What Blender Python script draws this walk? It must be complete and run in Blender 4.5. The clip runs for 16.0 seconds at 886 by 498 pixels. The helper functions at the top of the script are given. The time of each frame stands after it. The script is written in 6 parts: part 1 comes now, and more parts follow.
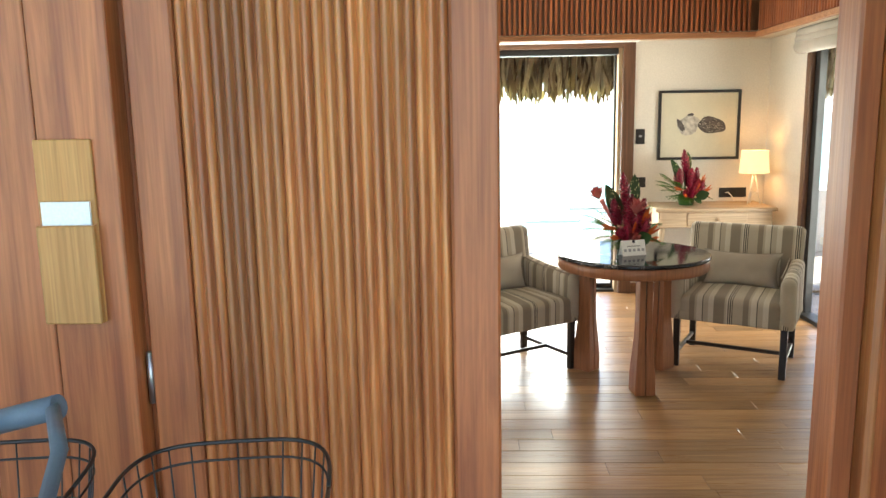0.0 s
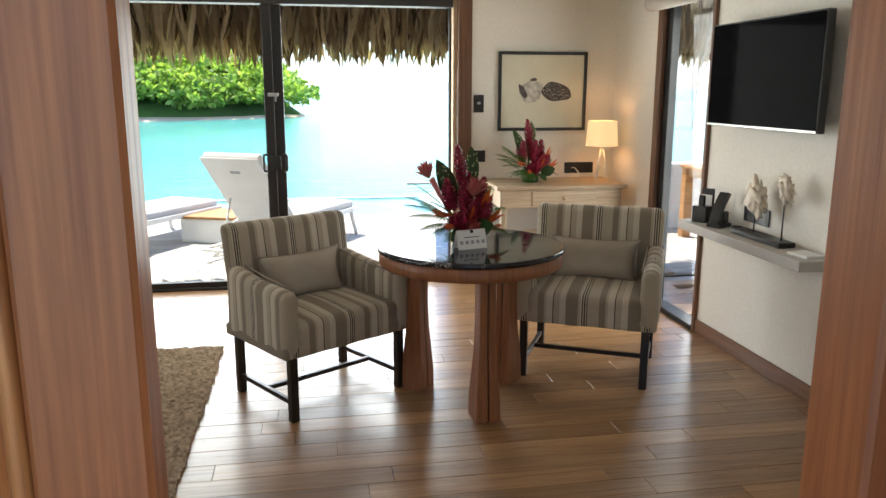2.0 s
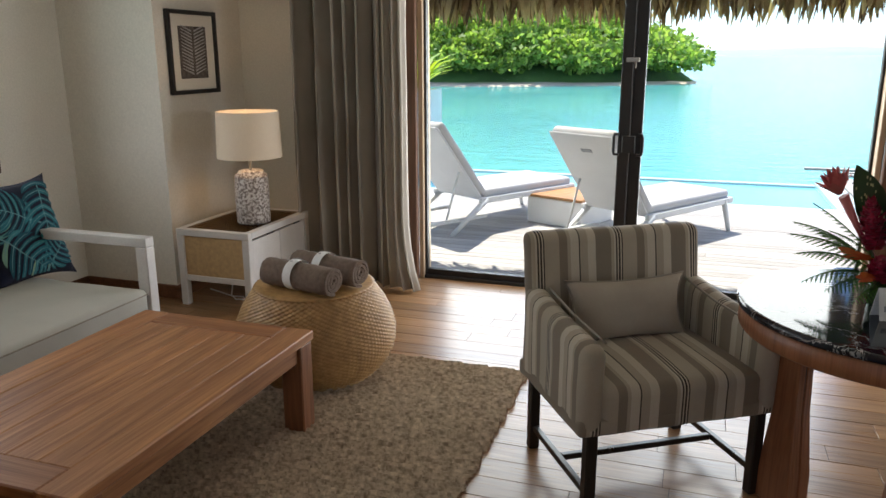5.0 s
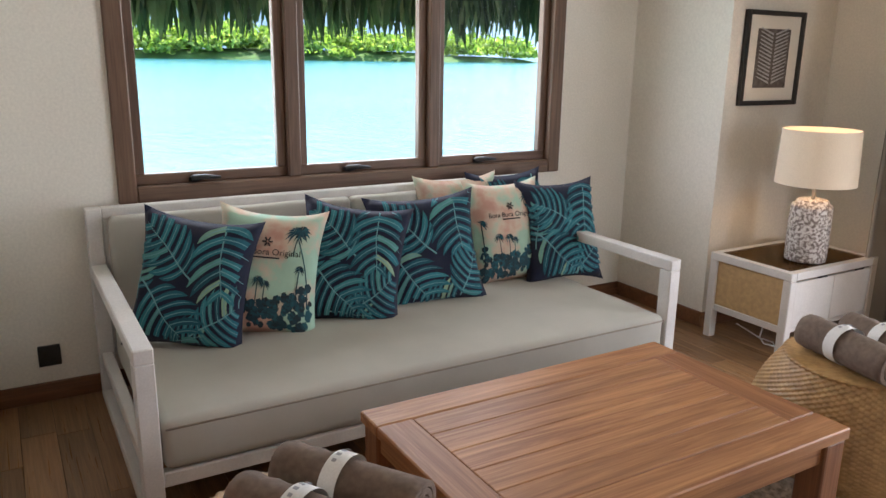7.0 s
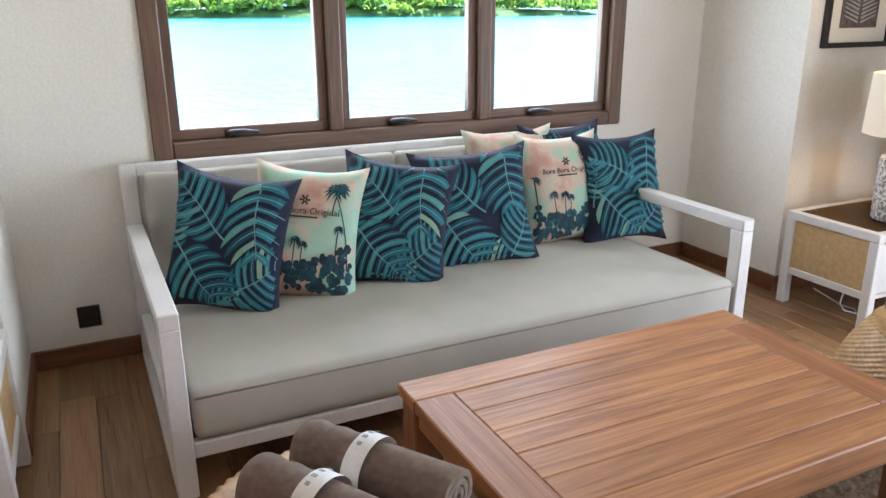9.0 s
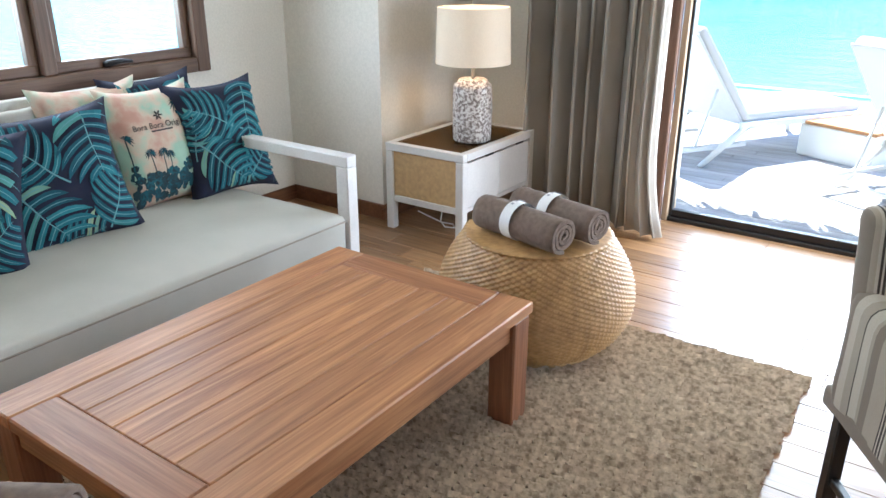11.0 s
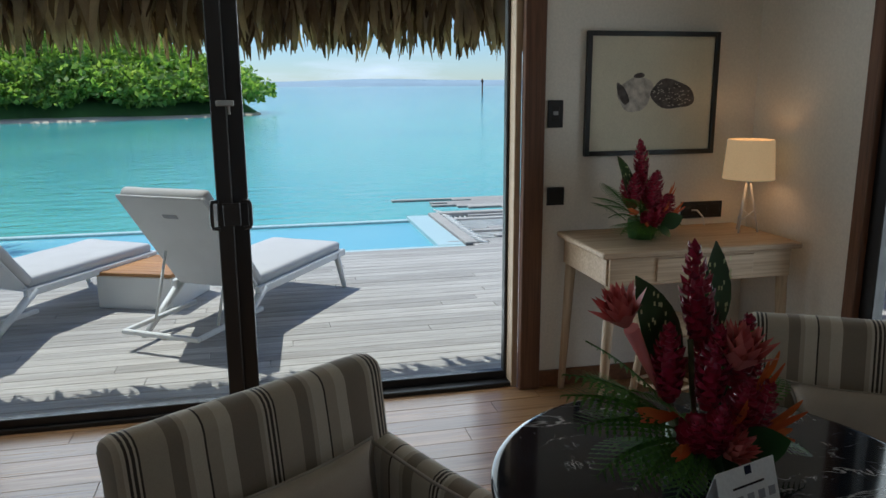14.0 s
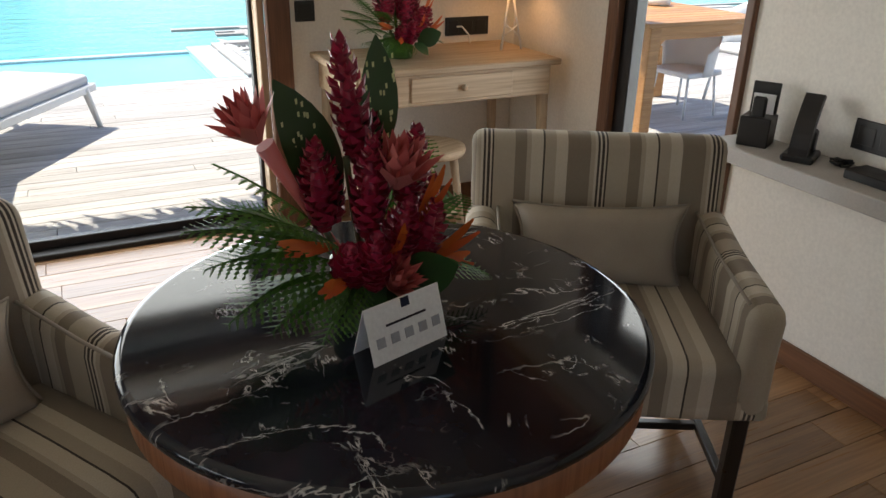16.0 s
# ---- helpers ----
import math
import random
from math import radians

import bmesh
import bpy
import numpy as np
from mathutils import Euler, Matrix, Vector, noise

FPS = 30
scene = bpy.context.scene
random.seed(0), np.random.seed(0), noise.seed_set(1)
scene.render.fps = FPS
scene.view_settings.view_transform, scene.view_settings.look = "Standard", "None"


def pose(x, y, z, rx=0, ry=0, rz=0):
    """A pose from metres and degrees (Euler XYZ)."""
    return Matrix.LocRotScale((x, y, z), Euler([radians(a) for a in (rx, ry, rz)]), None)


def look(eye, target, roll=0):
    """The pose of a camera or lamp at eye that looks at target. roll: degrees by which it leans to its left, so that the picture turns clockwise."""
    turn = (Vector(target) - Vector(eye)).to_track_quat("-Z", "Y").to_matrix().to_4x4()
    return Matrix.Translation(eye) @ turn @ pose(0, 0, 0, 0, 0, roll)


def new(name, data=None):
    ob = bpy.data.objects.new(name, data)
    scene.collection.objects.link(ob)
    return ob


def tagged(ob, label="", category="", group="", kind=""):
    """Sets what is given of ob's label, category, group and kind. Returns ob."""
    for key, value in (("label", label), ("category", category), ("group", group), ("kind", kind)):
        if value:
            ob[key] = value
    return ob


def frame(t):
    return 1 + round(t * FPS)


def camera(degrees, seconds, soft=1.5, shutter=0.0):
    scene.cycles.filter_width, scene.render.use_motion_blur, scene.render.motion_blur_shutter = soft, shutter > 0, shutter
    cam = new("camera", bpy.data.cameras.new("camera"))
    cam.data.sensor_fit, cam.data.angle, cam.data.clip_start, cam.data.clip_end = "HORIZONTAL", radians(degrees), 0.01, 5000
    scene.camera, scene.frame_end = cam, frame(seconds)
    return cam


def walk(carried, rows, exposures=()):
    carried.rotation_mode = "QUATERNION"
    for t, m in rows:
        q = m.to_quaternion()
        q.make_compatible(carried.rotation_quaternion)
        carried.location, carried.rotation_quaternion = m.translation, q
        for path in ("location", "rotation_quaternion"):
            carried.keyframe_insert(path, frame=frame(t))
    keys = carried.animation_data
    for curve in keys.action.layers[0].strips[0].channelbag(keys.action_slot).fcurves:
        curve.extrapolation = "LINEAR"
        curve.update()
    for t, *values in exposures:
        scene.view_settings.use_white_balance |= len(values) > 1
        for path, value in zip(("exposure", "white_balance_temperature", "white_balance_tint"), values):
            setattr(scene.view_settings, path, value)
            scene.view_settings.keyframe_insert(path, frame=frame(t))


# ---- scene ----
cam = camera(60.7, 16.0)
PATH = [
    (0, (0.036, 0.503, 1.506), (-0.033, 2.473, 1.168), -1.0),
    (0.5, (0.147, 0.735, 1.509), (0.238, 2.702, 1.156), -1.0),
    (1, (0.182, 0.942, 1.486), (0.409, 2.895, 1.119), -0.5),
    (1.5, (0.2, 1.193, 1.464), (0.51, 3.132, 1.082), -0.4),
    (2, (0.257, 1.442, 1.434), (0.592, 3.37, 1.022), 0.1),
    (2.5, (0.343, 1.703, 1.431), (0.643, 3.632, 0.998), 0.5),
    (3, (0.364, 1.873, 1.415), (0.605, 3.806, 0.962), 0.8),
    (3.2, (0.372, 1.924, 1.425), (0.577, 3.86, 0.967), 0.8),
    (5.3, (0.389, 2.539, 1.425), (-0.418, 4.296, 0.913), 0.0),
    (5.5, (0.372, 2.578, 1.439), (-0.564, 4.268, 0.923), 0.2),
    (6, (0.265, 2.672, 1.414), (-0.97, 4.159, 0.901), 0.4),
    (6.5, (0.191, 2.757, 1.41), (-1.298, 3.995, 0.908), 0.5),
    (7, (0.169, 2.858, 1.436), (-1.501, 3.84, 0.939), 0.9),
    (7.5, (0.155, 2.953, 1.433), (-1.617, 3.751, 0.957), 0.9),
    (8, (0.123, 2.989, 1.431), (-1.669, 3.739, 0.956), 0.6),
    (8.2, (0.097, 2.99, 1.429), (-1.694, 3.742, 0.95), 0.4),
    (10.3, (-0.034, 3.053, 1.322), (-1.408, 4.218, 0.453), -0.2),
    (10.5, (-0.036, 3.068, 1.33), (-1.337, 4.328, 0.483), 0.1),
    (11, (-0.006, 3.093, 1.376), (-1.077, 4.612, 0.638), 0.1),
    (11.5, (0.057, 3.202, 1.413), (-0.765, 4.915, 0.79), -0.3),
    (12, (0.139, 3.333, 1.447), (-0.436, 5.178, 0.932), -0.7),
    (12.5, (0.204, 3.431, 1.461), (-0.117, 5.355, 1.022), -0.9),
    (13, (0.174, 3.506, 1.466), (0.113, 5.466, 1.07), -0.8),
    (13.5, (0.138, 3.558, 1.478), (0.337, 5.509, 1.087), -0.6),
    (14, (0.172, 3.609, 1.467), (0.611, 5.514, 1.044), -0.3),
    (14.5, (0.2, 3.652, 1.456), (0.834, 5.482, 0.958), 0.1),
    (15, (0.281, 3.671, 1.424), (1.015, 5.425, 0.806), 0.7),
    (15.5, (0.429, 3.706, 1.381), (1.204, 5.396, 0.645), 1.4),
    (16, (0.545, 3.73, 1.36), (1.362, 5.359, 0.536), 1.1),
]
EXPOSE = [(0.0, 2.3, 7600, 10), (1.0, 1.85, 7400, 10), (1.5, 1.75, 7200, 10), (2.0, 1.5, 7000, 12), (2.5, 1.25, 6900, 12), (3.2, 0.95, 6700, 12), (5.5, 1.0, 6700, 14), (6.5, 1.5, 6900, 17),
          (7.0, 1.7, 6500, 18), (8.0, 2.05, 6300, 18), (10.5, 2.3, 5500, 10), (11.0, 2.3, 5700, 10), (11.5, 2.0, 6200, 10), (12.0, 1.25, 6500, 8), (12.5, 0.45, 6300, 8), (13.0, 0.1, 6200, 8),
          (14.5, -0.2, 6000, 8), (15.0, 0.0, 6300, 9), (15.5, 0.45, 6600, 12), (16.0, 0.9, 6900, 14)]
walk(cam, [(t, look(eye, target, roll)) for t, eye, target, roll in PATH], EXPOSE)

# ---- world and sun ----
SUN_DIR = Vector((-0.35, 0.42, 1.0)).normalized()   # towards the sun
world = bpy.data.worlds.new("sky")
scene.world = world
world.use_nodes = True
wn, wl = world.node_tree.nodes, world.node_tree.links
wn.clear()
sky = wn.new("ShaderNodeTexSky")
sky.sky_type, sky.sun_disc = "NISHITA", False
sky.sun_elevation = math.asin(SUN_DIR.z)
sky.air_density, sky.dust_density, sky.ozone_density = 1.0, 0.15, 3.0
sky.sun_rotation = math.atan2(SUN_DIR.x, SUN_DIR.y)
wtc = wn.new("ShaderNodeTexCoord")
wmap = wn.new("ShaderNodeMapping")
wmap.inputs["Scale"].default_value = (2.2, 2.2, 13.0)
wnoise = wn.new("ShaderNodeTexNoise")
wnoise.inputs["Scale"].default_value, wnoise.inputs["Detail"].default_value = 2.4, 8.0
wramp = wn.new("ShaderNodeValToRGB")
wramp.color_ramp.elements[0].position, wramp.color_ramp.elements[1].position = 0.46, 0.72
wmix = wn.new("ShaderNodeMix")
wmix.data_type = "RGBA"
wmix.inputs["B"].default_value = (8.0, 9.0, 10.5, 1)
wbg = wn.new("ShaderNodeBackground")
wbg.inputs["Strength"].default_value = 0.115
wout = wn.new("ShaderNodeOutputWorld")
wl.new(wtc.outputs["Generated"], wmap.inputs["Vector"])
wl.new(wmap.outputs["Vector"], wnoise.inputs["Vector"])
wl.new(wnoise.outputs["Fac"], wramp.inputs["Fac"])
wl.new(wramp.outputs["Color"], wmix.inputs["Factor"])
wtint = wn.new("ShaderNodeMix")
wtint.data_type, wtint.blend_type = "RGBA", "MULTIPLY"
wtint.inputs["Factor"].default_value = 1.0
wtint.inputs["B"].default_value = (0.80, 0.95, 1.22, 1)
wl.new(sky.outputs["Color"], wtint.inputs["A"])
wl.new(wtint.outputs["Result"], wmix.inputs["A"])
wl.new(wmix.outputs["Result"], wbg.inputs["Color"])
wl.new(wbg.outputs["Background"], wout.inputs["Surface"])
sun = new("sun", bpy.data.lights.new("sun", "SUN"))
sun.data.energy, sun.data.angle, sun.data.color = 4.3, radians(0.53), (1.0, 0.95, 0.87)
sun.matrix_world = look(SUN_DIR * 30, (0, 0, 0))


def point_lamp(name, place, watts, colour, radius):
    lamp = new(name, bpy.data.lights.new(name, "POINT"))
    lamp.data.energy, lamp.data.color, lamp.data.shadow_soft_size = watts, colour, radius
    lamp.location = place


def window_light(name, place, target, width, height, watts):
    lamp = new(name, bpy.data.lights.new(name, "AREA"))
    lamp.data.shape, lamp.data.size, lamp.data.size_y = "RECTANGLE", width, height
    lamp.data.energy, lamp.data.color = watts, (0.93, 0.98, 1.0)
    lamp.matrix_world = look(place, target)


point_lamp("desk_lamp_bulb", (2.34, 6.70, 1.13), 0.5, (1.0, 0.62, 0.3), 0.03)
point_lamp("table_lamp_bulb", (-2.10, 6.32, 0.98), 0.8, (1.0, 0.7, 0.42), 0.04)
window_light("sky_through_terrace_door", (0.0, 7.25, 1.05), (0.0, 0, 0.6), 2.4, 1.8, 38)
window_light("sky_through_side_door", (2.75, 5.85, 1.0), (-3, 5.4, 0.6), 0.5, 1.8, 8)
window_light("sky_through_window", (-3.5, 4.4, 1.45), (3, 4.4, 0.5), 2.1, 1.0, 13)

# ---- materials ----
MATS = {}


def node_mat(name):
    m = bpy.data.materials.new(name)
    m.use_nodes = True
    nt = m.node_tree
    b = nt.nodes["Principled BSDF"]
    return m, nt.nodes, nt.links, b


def coords(n, l, scale=(1, 1, 1), shuffle=True):
    """Object coordinates in metres, shifted at random from object to object."""
    tc, mp = n.new("ShaderNodeTexCoord"), n.new("ShaderNodeMapping")
    mp.inputs["Scale"].default_value = scale
    if shuffle:
        info, mul, add = n.new("ShaderNodeObjectInfo"), n.new("ShaderNodeMath"), n.new("ShaderNodeVectorMath")
        mul.operation, mul.inputs[1].default_value = "MULTIPLY", 37.0
        l.new(info.outputs["Random"], mul.inputs[0])
        l.new(tc.outputs["Object"], add.inputs[0])
        l.new(mul.outputs[0], add.inputs[1])
        l.new(add.outputs[0], mp.inputs["Vector"])
    else:
        l.new(tc.outputs["Object"], mp.inputs["Vector"])
    return mp.outputs["Vector"]


def noise_node(n, l, vec, scale, detail=4.0, rough=0.55, distort=0.0):
    t = n.new("ShaderNodeTexNoise")
    t.inputs["Scale"].default_value, t.inputs["Detail"].default_value = scale, detail
    t.inputs["Roughness"].default_value, t.inputs["Distortion"].default_value = rough, distort
    l.new(vec, t.inputs["Vector"])
    return t.outputs["Fac"]


def ramp_node(n, l, fac, stops, constant=False):
    r = n.new("ShaderNodeValToRGB")
    cr = r.color_ramp
    if constant:
        cr.interpolation = "CONSTANT"
    while len(cr.elements) < len(stops):
        cr.elements.new(0.5)
    for e, (p, c) in zip(cr.elements, stops):
        e.position = p
        e.color = (c, c, c, 1) if isinstance(c, (int, float)) else (*c, 1)
    l.new(fac, r.inputs["Fac"])
    return r.outputs["Color"]


def mix_node(n, l, fac, a, b, kind="MIX"):
    m = n.new("ShaderNodeMix")
    m.data_type, m.blend_type = "RGBA", kind
    for sock, v in (("Factor", fac), ("A", a), ("B", b)):
        if isinstance(v, (int, float)):
            m.inputs[sock].default_value = v
        elif isinstance(v, tuple):
            m.inputs[sock].default_value = (*v, 1)
        else:
            l.new(v, m.inputs[sock])
    return m.outputs["Result"]


def bump_node(n, l, b, height, strength, distance=0.002):
    bp = n.new("ShaderNodeBump")
    bp.inputs["Strength"].default_value, bp.inputs["Distance"].default_value = strength, distance
    l.new(height, bp.inputs["Height"])
    l.new(bp.outputs["Normal"], b.inputs["Normal"])


def plain(name, colour, rough=0.6, metal=0.0, vary=0.12, scale=9.0, fine=180.0, bump=0.15, spec=0.5):
    m, n, l, b = node_mat(name)
    v = coords(n, l)
    lo = tuple(c * (1 - vary) for c in colour)
    hi = tuple(min(1, c * (1 + vary)) for c in colour)
    c1 = ramp_node(n, l, noise_node(n, l, v, scale, 5), [(0.3, lo), (0.7, hi)])
    f = noise_node(n, l, v, fine, 3)
    l.new(mix_node(n, l, 0.18, c1, ramp_node(n, l, f, [(0.3, 0.4), (0.7, 1.0)]), "MULTIPLY"), b.inputs["Base Color"])
    l.new(ramp_node(n, l, noise_node(n, l, v, scale * 2, 3), [(0.3, max(0, rough - 0.08)), (0.7, min(1, rough + 0.08))]), b.inputs["Roughness"])
    b.inputs["Metallic"].default_value, b.inputs["Specular IOR Level"].default_value = metal, spec
    if bump:
        bump_node(n, l, b, f, bump, 0.001)
    return m


def wood(name, dark, light, grain="x", rough=0.42, vary=0.25, freq=1.0, bump=0.25, coat=0.0):
    """Grain that runs along one local axis."""
    m, n, l, b = node_mat(name)
    long, cross = 1.6 * freq, 26.0 * freq
    v = coords(n, l, tuple(long if a == grain else cross for a in "xyz"))
    v2 = coords(n, l, tuple(3.0 if a == grain else 130.0 for a in "xyz"))
    broad = noise_node(n, l, v, 1.0, 6, 0.6, 1.2)
    fine = noise_node(n, l, v2, 1.0, 4, 0.6)
    col = ramp_node(n, l, broad, [(0.28, dark), (0.5, tuple((p + q) / 2 for p, q in zip(dark, light))), (0.72, light)])
    col = mix_node(n, l, 0.45, col, ramp_node(n, l, fine, [(0.35, 0.45), (0.62, 1.0)]), "MULTIPLY")
    info = n.new("ShaderNodeObjectInfo")
    col = mix_node(n, l, 1.0, col, ramp_node(n, l, info.outputs["Random"], [(0.0, 1 - vary), (1.0, 1.0 + vary * 0.35)]), "MULTIPLY")
    l.new(col, b.inputs["Base Color"])
    l.new(ramp_node(n, l, fine, [(0.3, rough + 0.1), (0.7, rough - 0.05)]), b.inputs["Roughness"])
    b.inputs["Coat Weight"].default_value, b.inputs["Coat Roughness"].default_value = coat, 0.22
    bump_node(n, l, b, fine, bump, 0.001)
    return m


def stripes(name, axis):
    """Woven upholstery with groups of stripes across one local axis."""
    m, n, l, b = node_mat(name)
    tc, sep = n.new("ShaderNodeTexCoord"), n.new("ShaderNodeSeparateXYZ")
    l.new(tc.outputs["Object"], sep.inputs[0])
    div, fr = n.new("ShaderNodeMath"), n.new("ShaderNodeMath")
    div.operation, div.inputs[1].default_value = "MULTIPLY_ADD", 1 / 0.30
    div.inputs[2].default_value = 10.05
    fr.operation = "FRACT"
    l.new(sep.outputs[axis], div.inputs[0])
    l.new(div.outputs[0], fr.inputs[0])
    beige, cream, taupe, dark = (0.40, 0.345, 0.26), (0.53, 0.475, 0.375), (0.225, 0.185, 0.135), (0.045, 0.034, 0.026)
    col = ramp_node(n, l, fr.outputs[0], [(0, cream), (0.02, dark), (0.04, cream), (0.055, dark), (0.08, cream), (0.095, dark), (0.11, beige), (0.3, taupe), (0.40, beige), (0.44, cream),
                                         (0.545, dark), (0.56, beige), (0.66, cream), (0.76, taupe), (0.96, beige)], True)
    v = n.new("ShaderNodeTexCoord").outputs["Object"]
    weave = noise_node(n, l, v, 420, 2)
    soft = noise_node(n, l, v, 7, 3)
    col = mix_node(n, l, 0.3, col, ramp_node(n, l, weave, [(0.3, 0.5), (0.7, 1.0)]), "MULTIPLY")
    col = mix_node(n, l, 0.25, col, ramp_node(n, l, soft, [(0.3, 0.7), (0.7, 1.0)]), "MULTIPLY")
    l.new(col, b.inputs["Base Color"])
    b.inputs["Roughness"].default_value, b.inputs["Sheen Weight"].default_value = 0.9, 0.15
    bump_node(n, l, b, weave, 0.3, 0.001)
    return m


def leafy(name, stops, rough=0.45, island=True, scale=2.0, thin=0.0):
    m, n, l, b = node_mat(name)
    v = coords(n, l)
    g = n.new("ShaderNodeNewGeometry")
    col = ramp_node(n, l, g.outputs["Random Per Island"] if island else noise_node(n, l, v, scale, 4), stops)
    col = mix_node(n, l, 0.5, col, ramp_node(n, l, noise_node(n, l, v, scale, 4), [(0.3, 0.45), (0.7, 1.0)]), "MULTIPLY")
    l.new(col, b.inputs["Base Color"])
    b.inputs["Roughness"].default_value = rough
    if thin:
        tl_, mx_, out = n.new("ShaderNodeBsdfTranslucent"), n.new("ShaderNodeMixShader"), n["Material Output"]
        mx_.inputs["Fac"].default_value = thin
        l.new(mix_node(n, l, 1.0, col, (1.15, 1.25, 0.6), "MULTIPLY"), tl_.inputs["Color"])
        l.new(b.outputs[0], mx_.inputs[1])
        l.new(tl_.outputs[0], mx_.inputs[2])
        l.new(mx_.outputs[0], out.inputs["Surface"])
    return m


def shade_mat(name, colour, glow):
    """Lamp shade cloth, lit through by its bulb."""
    m, n, l, b = node_mat(name)
    v = coords(n, l)
    f = noise_node(n, l, v, 260, 2)
    l.new(ramp_node(n, l, f, [(0.3, tuple(c * 0.85 for c in colour)), (0.7, colour)]), b.inputs["Base Color"])
    b.inputs["Roughness"].default_value = 0.9
    b.inputs["Emission Color"].default_value = (1.0, 0.66, 0.34, 1)
    b.inputs["Emission Strength"].default_value = glow
    bump_node(n, l, b, f, 0.2, 0.001)
    return m


def glass_mat(name, gloss=0.9, tint=(0.97, 0.99, 0.98)):
    m = bpy.data.materials.new(name)
    m.use_nodes = True
    n, l = m.node_tree.nodes, m.node_tree.links
    n.clear()
    tr, gl, mx, fr, out = (n.new("ShaderNode" + k) for k in ("BsdfTransparent", "BsdfGlossy", "MixShader", "Fresnel", "OutputMaterial"))
    tr.inputs["Color"].default_value = (*tint, 1)
    gl.inputs["Roughness"].default_value = 0.0
    gl.inputs["Color"].default_value = (gloss, gloss, gloss, 1)
    fr.inputs["IOR"].default_value = 1.15
    half = n.new("ShaderNodeMath")
    half.operation, half.inputs[1].default_value = "MULTIPLY", 0.3
    l.new(fr.outputs[0], half.inputs[0])
    l.new(half.outputs[0], mx.inputs["Fac"])
    l.new(tr.outputs[0], mx.inputs[1])
    l.new(gl.outputs[0], mx.inputs[2])
    l.new(mx.outputs[0], out.inputs["Surface"])
    return m


def marble(name):
    m, n, l, b = node_mat(name)
    v = coords(n, l)
    warp = n.new("ShaderNodeTexNoise")
    warp.inputs["Scale"].default_value, warp.inputs["Detail"].default_value = 7.0, 5.0
    l.new(v, warp.inputs["Vector"])
    add = n.new("ShaderNodeVectorMath")
    add.operation = "MULTIPLY_ADD"
    add.inputs[1].default_value = (0.07, 0.07, 0.07)
    l.new(warp.outputs["Color"], add.inputs[0])
    l.new(v, add.inputs[2])
    veins = []
    for scale, width, lo, hi, stretch in ((3.2, 0.007, 0.48, 0.60, (1.0, 2.6, 1.0)), (8.0, 0.014, 0.55, 0.64, (2.2, 0.9, 1.0))):
        mp = n.new("ShaderNodeMapping")
        mp.inputs["Scale"].default_value, mp.inputs["Rotation"].default_value = stretch, (0, 0, 0.7)
        l.new(add.outputs[0], mp.inputs["Vector"])
        line = ramp_node(n, l, noise_node(n, l, mp.outputs[0], scale, 5, 0.55, 0.8), [(0.5 - width, 0.0), (0.5 - width * 0.3, 0.9), (0.5 + width * 0.3, 0.9), (0.5 + width, 0.0)])
        veins.append(mix_node(n, l, 1.0, line, ramp_node(n, l, noise_node(n, l, v, scale * 1.7, 4), [(lo, 0.0), (hi, 1.0)]), "MULTIPLY"))
    both = mix_node(n, l, 1.0, veins[0], veins[1], "LIGHTEN")
    cloud = ramp_node(n, l, noise_node(n, l, v, 5, 6), [(0.35, (0.005, 0.006, 0.009)), (0.75, (0.022, 0.025, 0.034))])
    l.new(mix_node(n, l, both, cloud, (0.5, 0.49, 0.47)), b.inputs["Base Color"])
    b.inputs["Roughness"].default_value = 0.07
    b.inputs["Specular IOR Level"].default_value = 0.38
    return m


def water(name, near, far, rough, wave_scale, bump, dist=0.05, split=(40.0, 400.0)):
    m, n, l, b = node_mat(name)
    tc = n.new("ShaderNodeTexCoord")
    v = tc.outputs["Object"]
    length = n.new("ShaderNodeVectorMath")
    length.operation = "LENGTH"
    l.new(v, length.inputs[0])
    rng = n.new("ShaderNodeMapRange")
    rng.inputs["From Min"].default_value, rng.inputs["From Max"].default_value = split
    l.new(length.outputs["Value"], rng.inputs["Value"])
    col = ramp_node(n, l, rng.outputs[0], [(0.0, near), (0.35, tuple((p + q) / 2 for p, q in zip(near, far))), (1.0, far)])
    reef = ramp_node(n, l, noise_node(n, l, v, 0.05, 6, 0.6, 0.6), [(0.42, (1.05, 1.05, 1.0)), (0.68, (0.62, 0.80, 0.9))])
    col = mix_node(n, l, 1.0, col, reef, "MULTIPLY")
    l.new(col, b.inputs["Base Color"])
    b.inputs["Roughness"].default_value = rough
    b.inputs["IOR"].default_value = 1.33
    mp = n.new("ShaderNodeMapping")
    mp.inputs["Scale"].default_value = (0.6, 1.6, 1)
    l.new(v, mp.inputs["Vector"])
    bump_node(n, l, b, noise_node(n, l, mp.outputs[0], wave_scale, 5, 0.6, 0.5), bump, dist)
    return m


